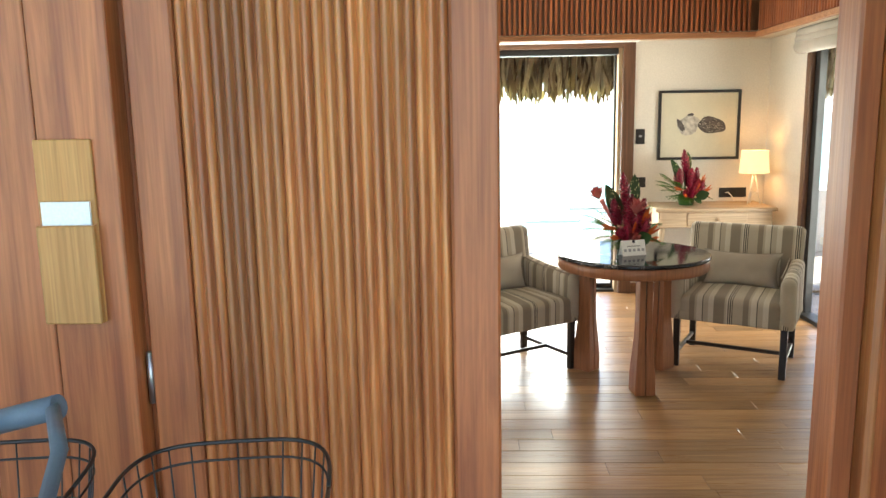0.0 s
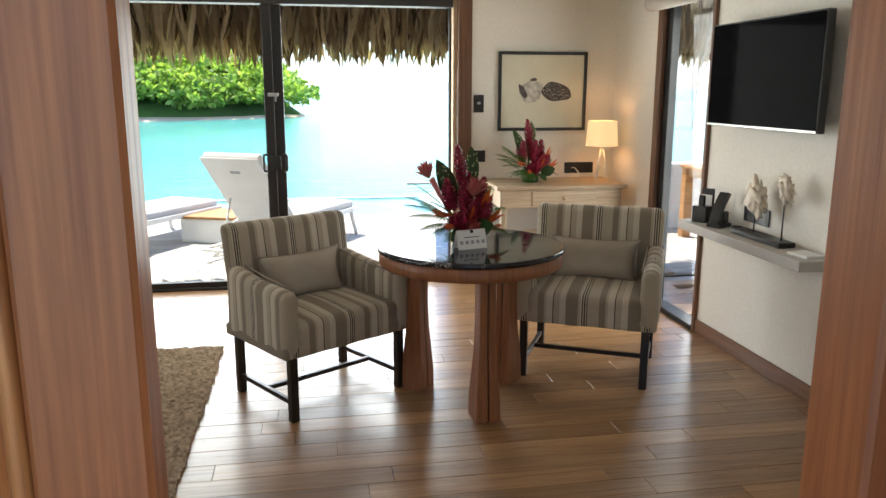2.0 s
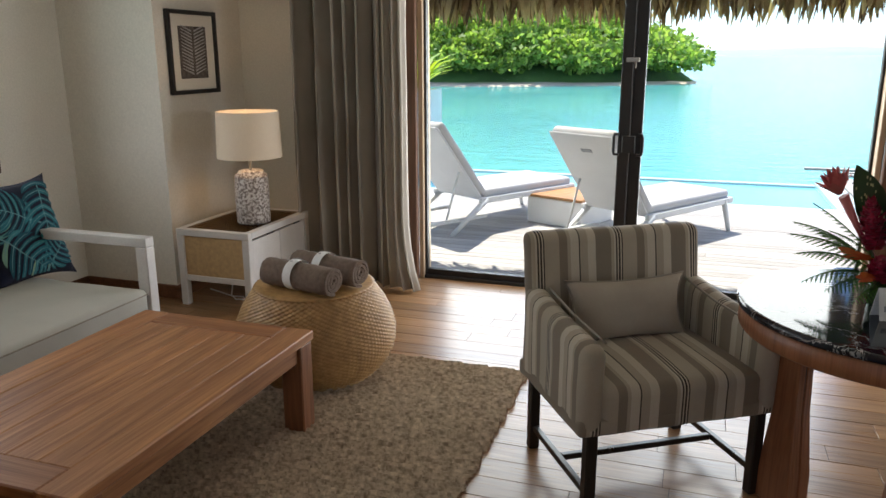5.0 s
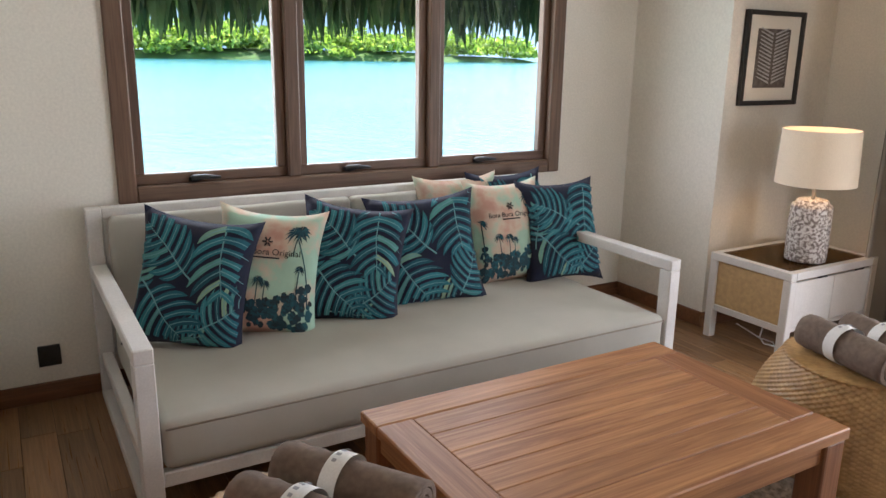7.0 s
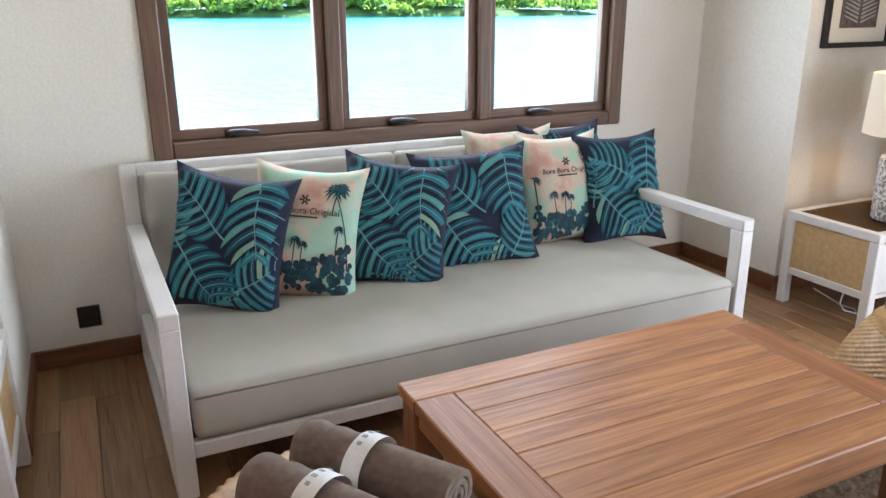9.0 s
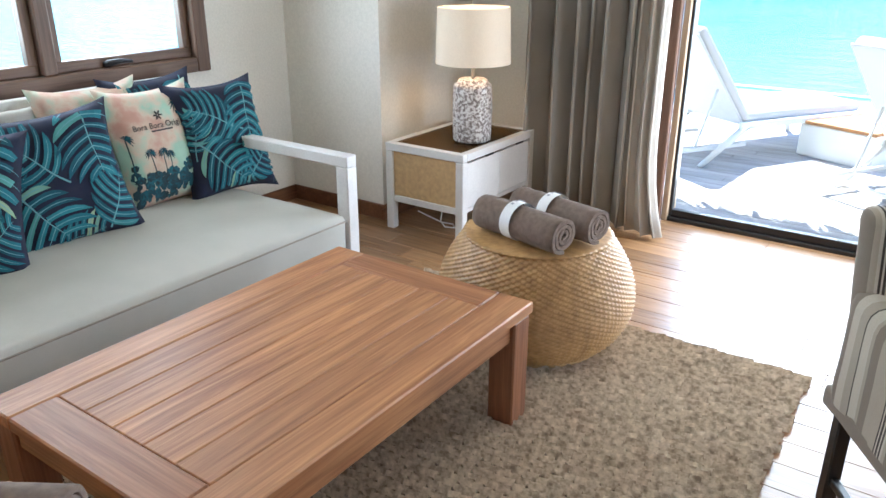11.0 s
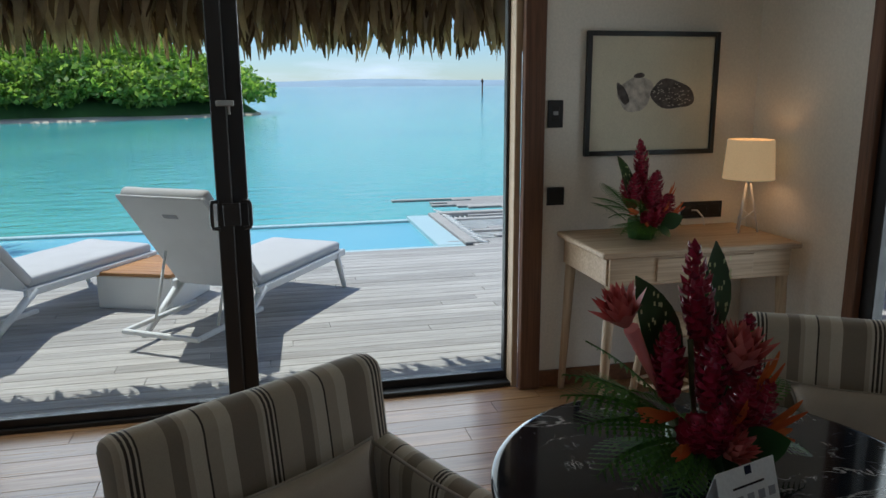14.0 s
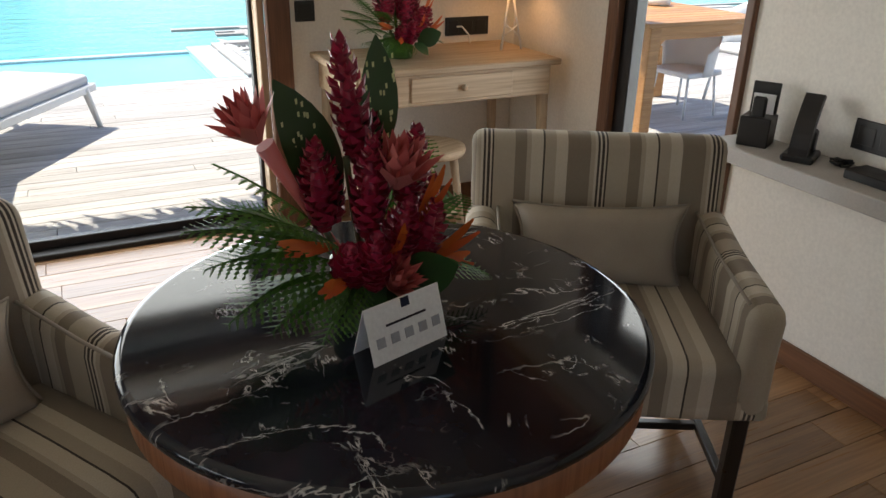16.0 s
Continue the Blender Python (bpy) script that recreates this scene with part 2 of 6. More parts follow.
M_WALL = plain("wall_plaster", (0.80, 0.765, 0.69), 0.85, vary=0.03, scale=2.0, fine=90, bump=0.08)
M_CEIL = plain("ceiling_paint", (0.72, 0.66, 0.56), 0.9, vary=0.03)
M_FLOOR = wood("oak_floor", (0.235, 0.115, 0.046), (0.43, 0.245, 0.115), "x", 0.30, 0.36, 0.8, 0.12, 0.25)
M_SUB = plain("floor_joint", (0.05, 0.028, 0.014), 0.8)
M_REED = wood("entry_timber", (0.26, 0.060, 0.016), (0.68, 0.25, 0.072), "z", 0.42, 0.30, 0.7, 0.6, 0.15)
M_STILE = wood("entry_stile_timber", (0.25, 0.060, 0.018), (0.54, 0.165, 0.050), "z", 0.45, 0.2, 0.7, 0.6, 0.12)
M_OAKBOX = wood("letter_box_wood", (0.46, 0.19, 0.05), (0.62, 0.30, 0.09), "z", 0.5, 0.15)
M_TRIM = wood("dark_trim_wood", (0.10, 0.042, 0.02), (0.20, 0.09, 0.045), "z", 0.45, 0.15)
M_TRIMX = wood("dark_trim_wood_level", (0.12, 0.05, 0.022), (0.235, 0.10, 0.045), "x", 0.4, 0.2)
M_TRIMY = wood("dark_trim_wood_deep", (0.12, 0.05, 0.022), (0.235, 0.10, 0.045), "y", 0.4, 0.2)
M_WINX = wood("window_wood", (0.115, 0.062, 0.038), (0.20, 0.115, 0.072), "z", 0.5, 0.15)
M_WINY = wood("window_wood_level", (0.115, 0.062, 0.038), (0.20, 0.115, 0.072), "y", 0.5, 0.15)
M_TEAKX = wood("teak_cross", (0.25, 0.092, 0.036), (0.47, 0.215, 0.09), "x", 0.45, 0.2)
M_TEAKY = wood("teak_long", (0.25, 0.092, 0.034), (0.55, 0.265, 0.108), "y", 0.45, 0.35)
M_TEAKZ = wood("teak_leg", (0.20, 0.072, 0.03), (0.34, 0.135, 0.055), "z", 0.45, 0.2)
M_LEGZ = wood("table_leg_wood", (0.24, 0.088, 0.036), (0.36, 0.145, 0.064), "z", 0.4, 0.1)
M_PALEX = wood("pale_desk_wood", (0.44, 0.31, 0.19), (0.60, 0.45, 0.30), "x", 0.5, 0.1)
M_PALEZ = wood("pale_leg_wood", (0.44, 0.31, 0.19), (0.60, 0.45, 0.30), "z", 0.5, 0.1)
M_DECK = wood("weathered_deck", (0.40, 0.37, 0.34), (0.60, 0.575, 0.54), "x", 0.85, 0.22, 0.8, 0.5)
M_TEAKOUT = wood("teak_outdoor", (0.46, 0.20, 0.06), (0.66, 0.34, 0.13), "x", 0.5, 0.2)
M_BLACKMETAL = plain("black_metal", (0.012, 0.011, 0.011), 0.45, 0.0, 0.2, bump=0.05)
M_BLACK = plain("black_plastic", (0.014, 0.014, 0.015), 0.4, bump=0.05)
M_DARKWOOD = plain("black_lacquer", (0.012, 0.010, 0.009), 0.35, vary=0.3)
M_WHITEWOOD = plain("white_painted_wood", (0.68, 0.66, 0.635), 0.55, vary=0.06, scale=7.0, fine=140, bump=0.2)
M_WHITE = plain("white_paint", (0.80, 0.80, 0.78), 0.5, vary=0.03)
M_PAPER = plain("paper", (0.82, 0.82, 0.80), 0.8, vary=0.02, bump=0.03)
M_INK = plain("ink", (0.02, 0.02, 0.025), 0.8, vary=0.1, bump=0.0)
M_GREYINK = plain("grey_ink", (0.35, 0.36, 0.38), 0.8, vary=0.1, bump=0.0)
M_RED = plain("red_print", (0.62, 0.03, 0.05), 0.5, vary=0.05, bump=0.0)
M_AQUA = plain("aqua_print", (0.35, 0.66, 0.66), 0.4, vary=0.25, scale=14, bump=0.0)
M_SOFA = plain("sofa_linen", (0.47, 0.455, 0.405), 0.92, vary=0.06, scale=5, fine=500, bump=0.25)
M_PILLOW = plain("linen_cushion", (0.385, 0.335, 0.27), 0.95, vary=0.08, scale=8, fine=420, bump=0.5)
M_STRIPEX, M_STRIPEY = stripes("striped_fabric_across", "X"), stripes("striped_fabric_deep", "Y")
M_PIPING = plain("cushion_piping", (0.30, 0.265, 0.22), 0.9)
M_CURTAIN = plain("curtain_linen", (0.30, 0.275, 0.24), 0.95, vary=0.12, scale=4, fine=600, bump=0.3)
M_LINING = plain("curtain_lining", (0.46, 0.42, 0.36), 0.95, vary=0.06, fine=500)
M_TOWEL = plain("towel_terry", (0.185, 0.135, 0.105), 1.0, vary=0.22, scale=60, fine=700, bump=1.0)
M_WHITETOWEL = plain("white_terry", (0.80, 0.80, 0.81), 1.0, vary=0.05, scale=40, fine=500, bump=0.8)
M_WICKER = leafy("wicker_cane", [(0.0, (0.36, 0.185, 0.06)), (0.5, (0.50, 0.29, 0.11)), (1.0, (0.60, 0.38, 0.165))], 0.45, False, 30.0)
M_CANE = plain("woven_cane", (0.52, 0.35, 0.17), 0.6, vary=0.15, scale=40, fine=300, bump=0.6)
M_JUTE = leafy("braided_jute", [(0.3, (0.36, 0.28, 0.20)), (0.5, (0.64, 0.53, 0.40)), (0.7, (0.80, 0.69, 0.55))], 0.95, False, 45.0)
# Near-black: the shade between the cords is put into this colour.
M_JUTEGAP = plain("jute_gap_shade", (0.03, 0.02, 0.014), 0.95)
M_GLASS, M_TINT = glass_mat("clear_glass"), glass_mat("smoked_glass", 0.9, (0.55, 0.47, 0.36))
M_MARBLE = marble("black_marble")
M_SCREEN = plain("tv_screen", (0.006, 0.006, 0.007), 0.07, vary=0.1, bump=0.0, spec=0.04)
M_SCREEN.node_tree.nodes["Principled BSDF"].inputs["IOR"].default_value = 1.13
M_LAMPA = shade_mat("lit_shade_small", (0.70, 0.50, 0.28), 0.30)
M_LAMPB = shade_mat("lit_shade_large", (0.72, 0.64, 0.53), 0.04)
M_THATCH = leafy("dry_thatch", [(0.0, (0.10, 0.058, 0.034)), (0.45, (0.27, 0.175, 0.11)), (1.0, (0.60, 0.46, 0.33))], 0.85, True, 12.0, 0.42)
M_THATCHG = leafy("green_thatch", [(0.0, (0.03, 0.05, 0.028)), (0.6, (0.07, 0.11, 0.055)), (1.0, (0.16, 0.19, 0.10))], 0.8, True, 12.0, 0.4)
M_LEAFDARK = leafy("deep_green_leaf", [(0.0, (0.012, 0.045, 0.010)), (1.0, (0.035, 0.105, 0.022))], 0.35)
M_FERN = leafy("fern_green", [(0.0, (0.03, 0.10, 0.016)), (1.0, (0.085, 0.21, 0.035))], 0.5, True, 2.0, 0.35)
M_SPOT = plain("leaf_spots", (0.55, 0.58, 0.30), 0.5)
M_GINGER = leafy("red_ginger", [(0.0, (0.20, 0.006, 0.028)), (1.0, (0.42, 0.018, 0.06))], 0.4)
M_TORCH = leafy("pink_torch_flower", [(0.0, (0.52, 0.09, 0.085)), (1.0, (0.68, 0.20, 0.18))], 0.45)
M_ORANGE = leafy("orange_heliconia", [(0.0, (0.50, 0.05, 0.012)), (1.0, (0.68, 0.16, 0.02))], 0.4)
M_STEM = plain("flower_stem", (0.07, 0.085, 0.03), 0.5)
M_SHELL = plain("white_shell", (0.80, 0.70, 0.57), 0.55, vary=0.15, scale=25)
M_BASE = plain("shelf_concrete", (0.46, 0.44, 0.41), 0.7, vary=0.05)
M_SEA = water("lagoon_water", (0.12, 0.46, 0.42), (0.035, 0.25, 0.33), 0.12, 1.1, 0.5, 0.12)
M_POOL = water("pool_water", (0.20, 0.52, 0.60), (0.18, 0.48, 0.58), 0.06, 6.0, 0.15, 0.02)
M_TILE = plain("pool_mosaic", (0.50, 0.66, 0.66), 0.35, vary=0.25, scale=60)
M_STONE = plain("white_render", (0.74, 0.74, 0.73), 0.8, vary=0.05)
M_SLING = plain("white_outdoor_mesh", (0.73, 0.73, 0.73), 0.8, vary=0.04, fine=500)
M_CUSHION = plain("grey_outdoor_cushion", (0.60, 0.59, 0.58), 0.95, vary=0.04)
M_WOODS = leafy("tropical_woods", [(0.0, (0.15, 0.27, 0.06)), (0.55, (0.30, 0.45, 0.11)), (1.0, (0.50, 0.60, 0.20))], 0.6, True, 0.12, 0.6)
M_HILL = plain("wooded_hill", (0.07, 0.15, 0.035), 0.95, vary=0.5, scale=0.15, fine=1.2)
# Distance haze is put into this flat blue-grey colour.
M_FARHILL = plain("haze_tinted_mountain", (0.32, 0.43, 0.52), 1.0, vary=0.08, scale=0.01, fine=0.2, bump=0.0)
M_SAND = plain("beach_sand", (0.55, 0.47, 0.36), 0.95, scale=0.5)
M_YELLOWLEAF = leafy("yellow_green_leaf", [(0.0, (0.20, 0.34, 0.03)), (1.0, (0.50, 0.56, 0.06))], 0.45, True, 2.0, 0.5)
M_CERAMIC, _n, _l, _b = node_mat("speckled_ceramic")
_v = coords(_n, _l)
_l.new(ramp_node(_n, _l, noise_node(_n, _l, _v, 70, 3, 0.6), [(0.40, (0.16, 0.13, 0.12)), (0.50, (0.42, 0.38, 0.36)), (0.56, (0.68, 0.66, 0.64))]), _b.inputs["Base Color"])
_b.inputs["Roughness"].default_value = 0.35
M_BLUE = plain("blue_plastic", (0.01, 0.11, 0.50), 0.25, vary=0.05, bump=0.0)
M_NAVY = plain("navy_print", (0.010, 0.013, 0.034), 0.9, vary=0.3, scale=14, fine=500)
M_PRINT = leafy("printed_monstera", [(0.0, (0.010, 0.075, 0.11)), (0.45, (0.016, 0.135, 0.18)), (0.8, (0.03, 0.20, 0.24)), (0.93, (0.10, 0.30, 0.27)), (1.0, (0.36, 0.46, 0.27))], 0.9, True, 18.0)
M_VEIN = plain("printed_midrib", (0.13, 0.30, 0.33), 0.9, bump=0.0)
M_SUNSET = leafy("printed_sunset", [(0.36, (0.66, 0.38, 0.29)), (0.47, (0.66, 0.52, 0.40)), (0.58, (0.36, 0.54, 0.42))], 0.9, False, 7.0)
M_PALMPRINT = leafy("printed_palms", [(0.0, (0.02, 0.03, 0.035)), (0.6, (0.015, 0.06, 0.085)), (1.0, (0.02, 0.12, 0.15))], 0.9)
M_CORAL = plain("coral_print", (0.62, 0.30, 0.24), 0.9, bump=0.0)
M_BIKE = plain("grey_bicycle_paint", (0.10, 0.15, 0.19), 0.45, vary=0.08)
M_STEEL = plain("steel", (0.45, 0.44, 0.42), 0.35, 1.0, 0.1)
M_TYRE = plain("rubber", (0.02, 0.02, 0.02), 0.8)
M_MAT = plain("print_mat", (0.74, 0.72, 0.66), 0.8, vary=0.02)
M_PICT = plain("shell_print_dark", (0.10, 0.09, 0.085), 0.8, vary=0.5, scale=40)
M_PICL = plain("shell_print_light", (0.50, 0.47, 0.42), 0.8, vary=0.4, scale=30)
M_YPAPER = plain("print_paper", (0.70, 0.67, 0.53), 0.8, vary=0.03)


# ---- building helpers ----
def box(lo, hi, bevel=0.0, bm=None, m=None, segments=1):
    """A box between two corners, its edges rounded; adds to bm if given."""
    own = bmesh.new()
    bmesh.ops.create_cube(own, size=1)
    for v in own.verts:
        v.co = Vector([(a + b) / 2 + c * (b - a) for a, b, c in zip(lo, hi, v.co)])
    if bevel:
        bmesh.ops.bevel(own, geom=own.edges[:], offset=bevel, segments=segments, affect="EDGES", profile=0.5)
    if m:
        bmesh.ops.transform(own, matrix=m, verts=own.verts)
    return join(own, bm)


def join(own, bm):
    if bm is None:
        return own
    tmp = bpy.data.meshes.new("tmp")
    own.to_mesh(tmp)
    own.free()
    bm.from_mesh(tmp)
    bpy.data.meshes.remove(tmp)
    return bm


def tube(points, radius, bm=None, sides=8, cap=True):
    """A round bar along points; radius may be a list."""
    own = bmesh.new()
    pts = [Vector(p) for p in points]
    rings, ref = [], None
    for i, p in enumerate(pts):
        d = (pts[min(i + 1, len(pts) - 1)] - pts[max(i - 1, 0)]).normalized()
        if ref is None or abs(ref.dot(d)) > 0.95:
            ref = Vector((0, 0, 1)) if abs(d.z) < 0.9 else Vector((1, 0, 0))
        a = d.cross(ref).normalized()
        b = d.cross(a).normalized()
        ref = -b
        r = radius[i] if isinstance(radius, (list, tuple)) else radius
        rings.append([own.verts.new(p + r * (math.cos(t) * a + math.sin(t) * b)) for t in (2 * math.pi * k / sides for k in range(sides))])
    for r0, r1 in zip(rings, rings[1:]):
        for k in range(sides):
            f = own.faces.new((r0[k], r0[(k + 1) % sides], r1[(k + 1) % sides], r1[k]))
            f.smooth = True
    if cap:
        own.faces.new(rings[0][::-1])
        own.faces.new(rings[-1])
    bmesh.ops.recalc_face_normals(own, faces=own.faces[:])
    return join(own, bm)


def lathe(profile, sides=32, bm=None, centre=(0, 0, 0), wobble=None):
    """A body of revolution from (radius, z) pairs."""
    own = bmesh.new()
    rings = []
    for i, (r, z) in enumerate(profile):
        ring = []
        for k in range(sides):
            t = 2 * math.pi * k / sides
            rr = r + (wobble(i, k) if wobble else 0)
            ring.append(own.verts.new((centre[0] + rr * math.cos(t), centre[1] + rr * math.sin(t), centre[2] + z)))
        rings.append(ring)
    for r0, r1 in zip(rings, rings[1:]):
        for k in range(sides):
            own.faces.new((r0[k], r0[(k + 1) % sides], r1[(k + 1) % sides], r1[k])).smooth = True
    own.faces.new(rings[0][::-1])
    own.faces.new(rings[-1])
    return join(own, bm)


def poly(points, bm, thick=0.0):
    """A flat polygon; with thickness, a plate below it."""
    vs = [bm.verts.new(p) for p in points]
    f = bm.faces.new(vs)
    if thick:
        n = Vector((0, 0, 0))
        for a, b in zip(points, points[1:] + points[:1]):
            n += Vector(a).cross(Vector(b))
        n.normalize()
        low = [bm.verts.new(Vector(p) - n * thick) for p in points]
        bm.faces.new(low[::-1])
        for i in range(len(vs)):
            j = (i + 1) % len(vs)
            bm.faces.new((vs[i], low[i], low[j], vs[j]))
    return f


def mesh_of(name, bm, material):
    me = bpy.data.meshes.new(name)
    bm.to_mesh(me)
    bm.free()
    me.materials.append(material)
    return me


def part(name, bm, material, parent=None, label="", m=None):
    ob = new(name, mesh_of(name, bm, material))
    if parent is not None:
        ob.parent = parent
    if m is not None:
        ob.matrix_basis = m
    return tagged(ob, label)


def share(name, mesh, parent, m):
    ob = new(name, mesh)
    ob.parent = parent
    ob.matrix_basis = m
    return ob


def thing(name, label, category, m=None, group="", kind=""):
    ob = new(name)
    ob.empty_display_size = 0.1
    if m is not None:
        ob.matrix_basis = m
    return tagged(ob, label, category, group, kind)


def struct(name, bm, material, label):
    ob = part(name, bm, material)
    return tagged(ob, label, name.split("_")[0], "", "structure")


def soft_box(w, d, h, puff=0.02, cuts=10, round_=0.03):
    """A padded block, centred, its faces swelling gently."""
    own = bmesh.new()
    bmesh.ops.create_cube(own, size=1)
    for v in own.verts:
        v.co = Vector((v.co.x * w, v.co.y * d, v.co.z * h))
    bmesh.ops.bevel(own, geom=own.edges[:], offset=round_, segments=3, affect="EDGES", profile=0.5)
    bmesh.ops.subdivide_edges(own, edges=[e for e in own.edges if e.calc_length() > min(w, d, h) * 0.5], cuts=cuts, use_grid_fill=True)
    for v in own.verts:
        x, y, z = v.co.x / w * 2, v.co.y / d * 2, v.co.z / h * 2
        sw = max(0, 1 - x * x) * max(0, 1 - y * y) if abs(z) > 0.8 else 0
        v.co.z += math.copysign(puff * sw, v.co.z)
        v.co += v.normal * 0.004 * noise.noise(v.co * 9)
    for f in own.faces:
        f.smooth = True
    return own


def cushion_height(u, v, t):
    """Half the thickness of a scatter cushion at u, v in -1..1."""
    return t * (max(0.0, (1 - u ** 4)) * max(0.0, (1 - v ** 4))) ** 0.5


def cushion_point(u, v, w, h, t, lift=0.0):
    """A place on the front (+y is the back; the front looks to -y) of an upright cushion."""
    pinch = 1 - 0.07 * (1 - u * u) * 0 - 0.06 * (1 - abs(u)) * v * v * 0
    ear = 1.0 + 0.10 * (abs(u * v) ** 3)
    bow_u, bow_v = 1 - 0.07 * (1 - v * v) * 0.0 - 0.05 * (1 - v * v), 1 - 0.05 * (1 - u * u)
    return Vector((u * w / 2 * bow_u * ear * pinch, -cushion_height(u, v, t) - lift, v * h / 2 * bow_v * ear + h / 2))


def cushion(w, h, t, n=18):
    own = bmesh.new()
    for side in (1, -1):
        grid = []
        for i in range(n + 1):
            row = []
            for j in range(n + 1):
                u, v = -1 + 2 * i / n, -1 + 2 * j / n
                p = cushion_point(u, v, w, h, t)
                p.y = side * p.y + (0.006 * noise.noise(Vector((u * 2.1, v * 2.1, side + w * 10))) * (1 - u * u) * (1 - v * v))
                row.append(own.verts.new(p))
            grid.append(row)
        for i in range(n):
            for j in range(n):
                q = (grid[i][j], grid[i + 1][j], grid[i + 1][j + 1], grid[i][j + 1])
                own.faces.new(q if side == 1 else q[::-1]).smooth = True
    bmesh.ops.remove_doubles(own, verts=own.verts[:], dist=0.0008)
    return own


def cushion_piping(w, h, t, r=0.004):
    ring = [(-1 + k / 6, -1) for k in range(12)] + [(1, -1 + k / 6) for k in range(12)] + [(1 - k / 6, 1) for k in range(12)] + [(-1, 1 - k / 6) for k in range(13)]
    return tube([cushion_point(u, v, w, h, t) for u, v in ring], r, sides=6)


def words(name, text, size, material, parent, m, label=""):
    """Lettering as a mesh, in the built-in font, reading along local x with local z up."""
    cu = bpy.data.curves.new(name, "FONT")
    cu.body, cu.size, cu.align_x, cu.extrude = text, size, "CENTER", 0.0004
    tmp = bpy.data.objects.new(name + "_tmp", cu)
    me = bpy.data.meshes.new_from_object(tmp)
    bpy.data.objects.remove(tmp)
    me.transform(Matrix.Rotation(radians(90), 4, "X"))
    me.materials.clear()
    me.materials.append(material)
    ob = new(name, me)
    ob.parent = parent
    ob.matrix_basis = m
    return tagged(ob, label)

# ---- the room ----
XR, XL, XA, YD, YE, CEIL, SOFFIT = 2.52, -2.52, -3.19, 6.95, 2.13, 2.75, 2.11
DOOR0, DOOR1, DOORTOP = -1.285, 1.32, 2.06


def wall(name, boxes, label, material=None):
    bm = bmesh.new()
    for lo, hi in boxes:
        box(lo, hi, 0.0, bm)
    return struct(name, bm, material or M_WALL, label)


wall("wall_north", [((-3.4, YD, 0), (DOOR0 - 0.09, YD + 0.16, CEIL)), ((DOOR1 + 0.09, YD, 0), (XR + 0.16, YD + 0.16, CEIL)), ((DOOR0 - 0.09, YD, DOORTOP + 0.02), (DOOR1 + 0.09, YD + 0.16, CEIL))],
     "cream plastered wall with a wide terrace opening")
wall("wall_east", [((XR, YE, 0), (XR + 0.09, 5.53, CEIL)), ((XR, 6.22, 0), (XR + 0.09, YD, CEIL)), ((XR, 5.53, DOORTOP), (XR + 0.09, 6.22, CEIL))],
     "cream plastered wall with a narrow glass door")
wall("wall_west", [((XA - 0.16, 2.6, 0), (XA, 3.26, CEIL)), ((XA - 0.16, 5.57, 0), (XA, 6.3, CEIL)), ((XA - 0.16, 3.26, 0), (XA, 5.57, 0.81)), ((XA - 0.16, 3.26, 2.1), (XA, 5.57, CEIL))],
     "cream plastered alcove wall with a three-pane window")
wall("wall_return_1", [((XA, 6.1, 0), (XL, YD, CEIL))], "cream plastered pier beside the sofa alcove")
wall("wall_return_2", [((XA, 0.9, 0), (XL, 2.71, CEIL))], "cream plastered pier beside the sofa alcove")
wall("wall_south", [((XL, YE - 0.06, 0), (-1.42, YE + 0.06, CEIL)), ((0.96, YE - 0.06, 0), (XR + 0.16, YE + 0.06, CEIL)), ((-1.42, YE - 0.06, 2.13), (0.96, YE + 0.06, CEIL))],
     "plain wall on the entrance side")
ceil = bmesh.new()
box((-3.4, 0.0, CEIL), (2.7, YD + 0.16, CEIL + 0.1), 0, ceil)
struct("ceiling", ceil, M_CEIL, "plain pale ceiling")
sof = bmesh.new()
box((-2.5, 6.62, SOFFIT), (XR, YD, SOFFIT + 0.03), 0, sof)
box((2.29, 2.2, SOFFIT), (XR, 6.62, SOFFIT + 0.03), 0, sof)
struct("ceiling_soffit", sof, M_CEIL, "narrow pale soffit along two walls")
fas = tagged(new("trim_fascia"), "slatted timber fascia round the raised ceiling", "fascia", "", "structure")
bm = box((-2.5, 6.625, SOFFIT + 0.03), (2.30, 6.65, CEIL))
box((2.29, 2.2, SOFFIT + 0.03), (2.315, 6.65, CEIL), 0, bm)
part("backing", bm, M_TRIM, fas)
bm = box((-2.5, 6.59, SOFFIT - 0.02), (2.29, 6.64, SOFFIT + 0.02), 0.003)
box((2.255, 2.2, SOFFIT - 0.02), (2.30, 6.59, SOFFIT + 0.02), 0.003, bm)
part("lower_rail", bm, M_TEAKX, fas, "reddish timber rail")
slat = mesh_of("slat", box((-0.010, -0.012, 0), (0.010, 0.012, CEIL - SOFFIT - 0.03), 0.003), M_STILE)
for k in range(115):
    share("slat", slat, fas, pose(-2.35 + k * 0.040, 6.612, SOFFIT + 0.025))
for k in range(108):
    share("slat", slat, fas, pose(2.277, 2.28 + k * 0.040, SOFFIT + 0.025, 0, 0, 90))


def boards(name, runs, material, label):
    ob = tagged(new(name), label, "baseboard", "", "structure")
    for lo, hi in runs:
        part("board", box(lo, hi, 0.004), material, ob)


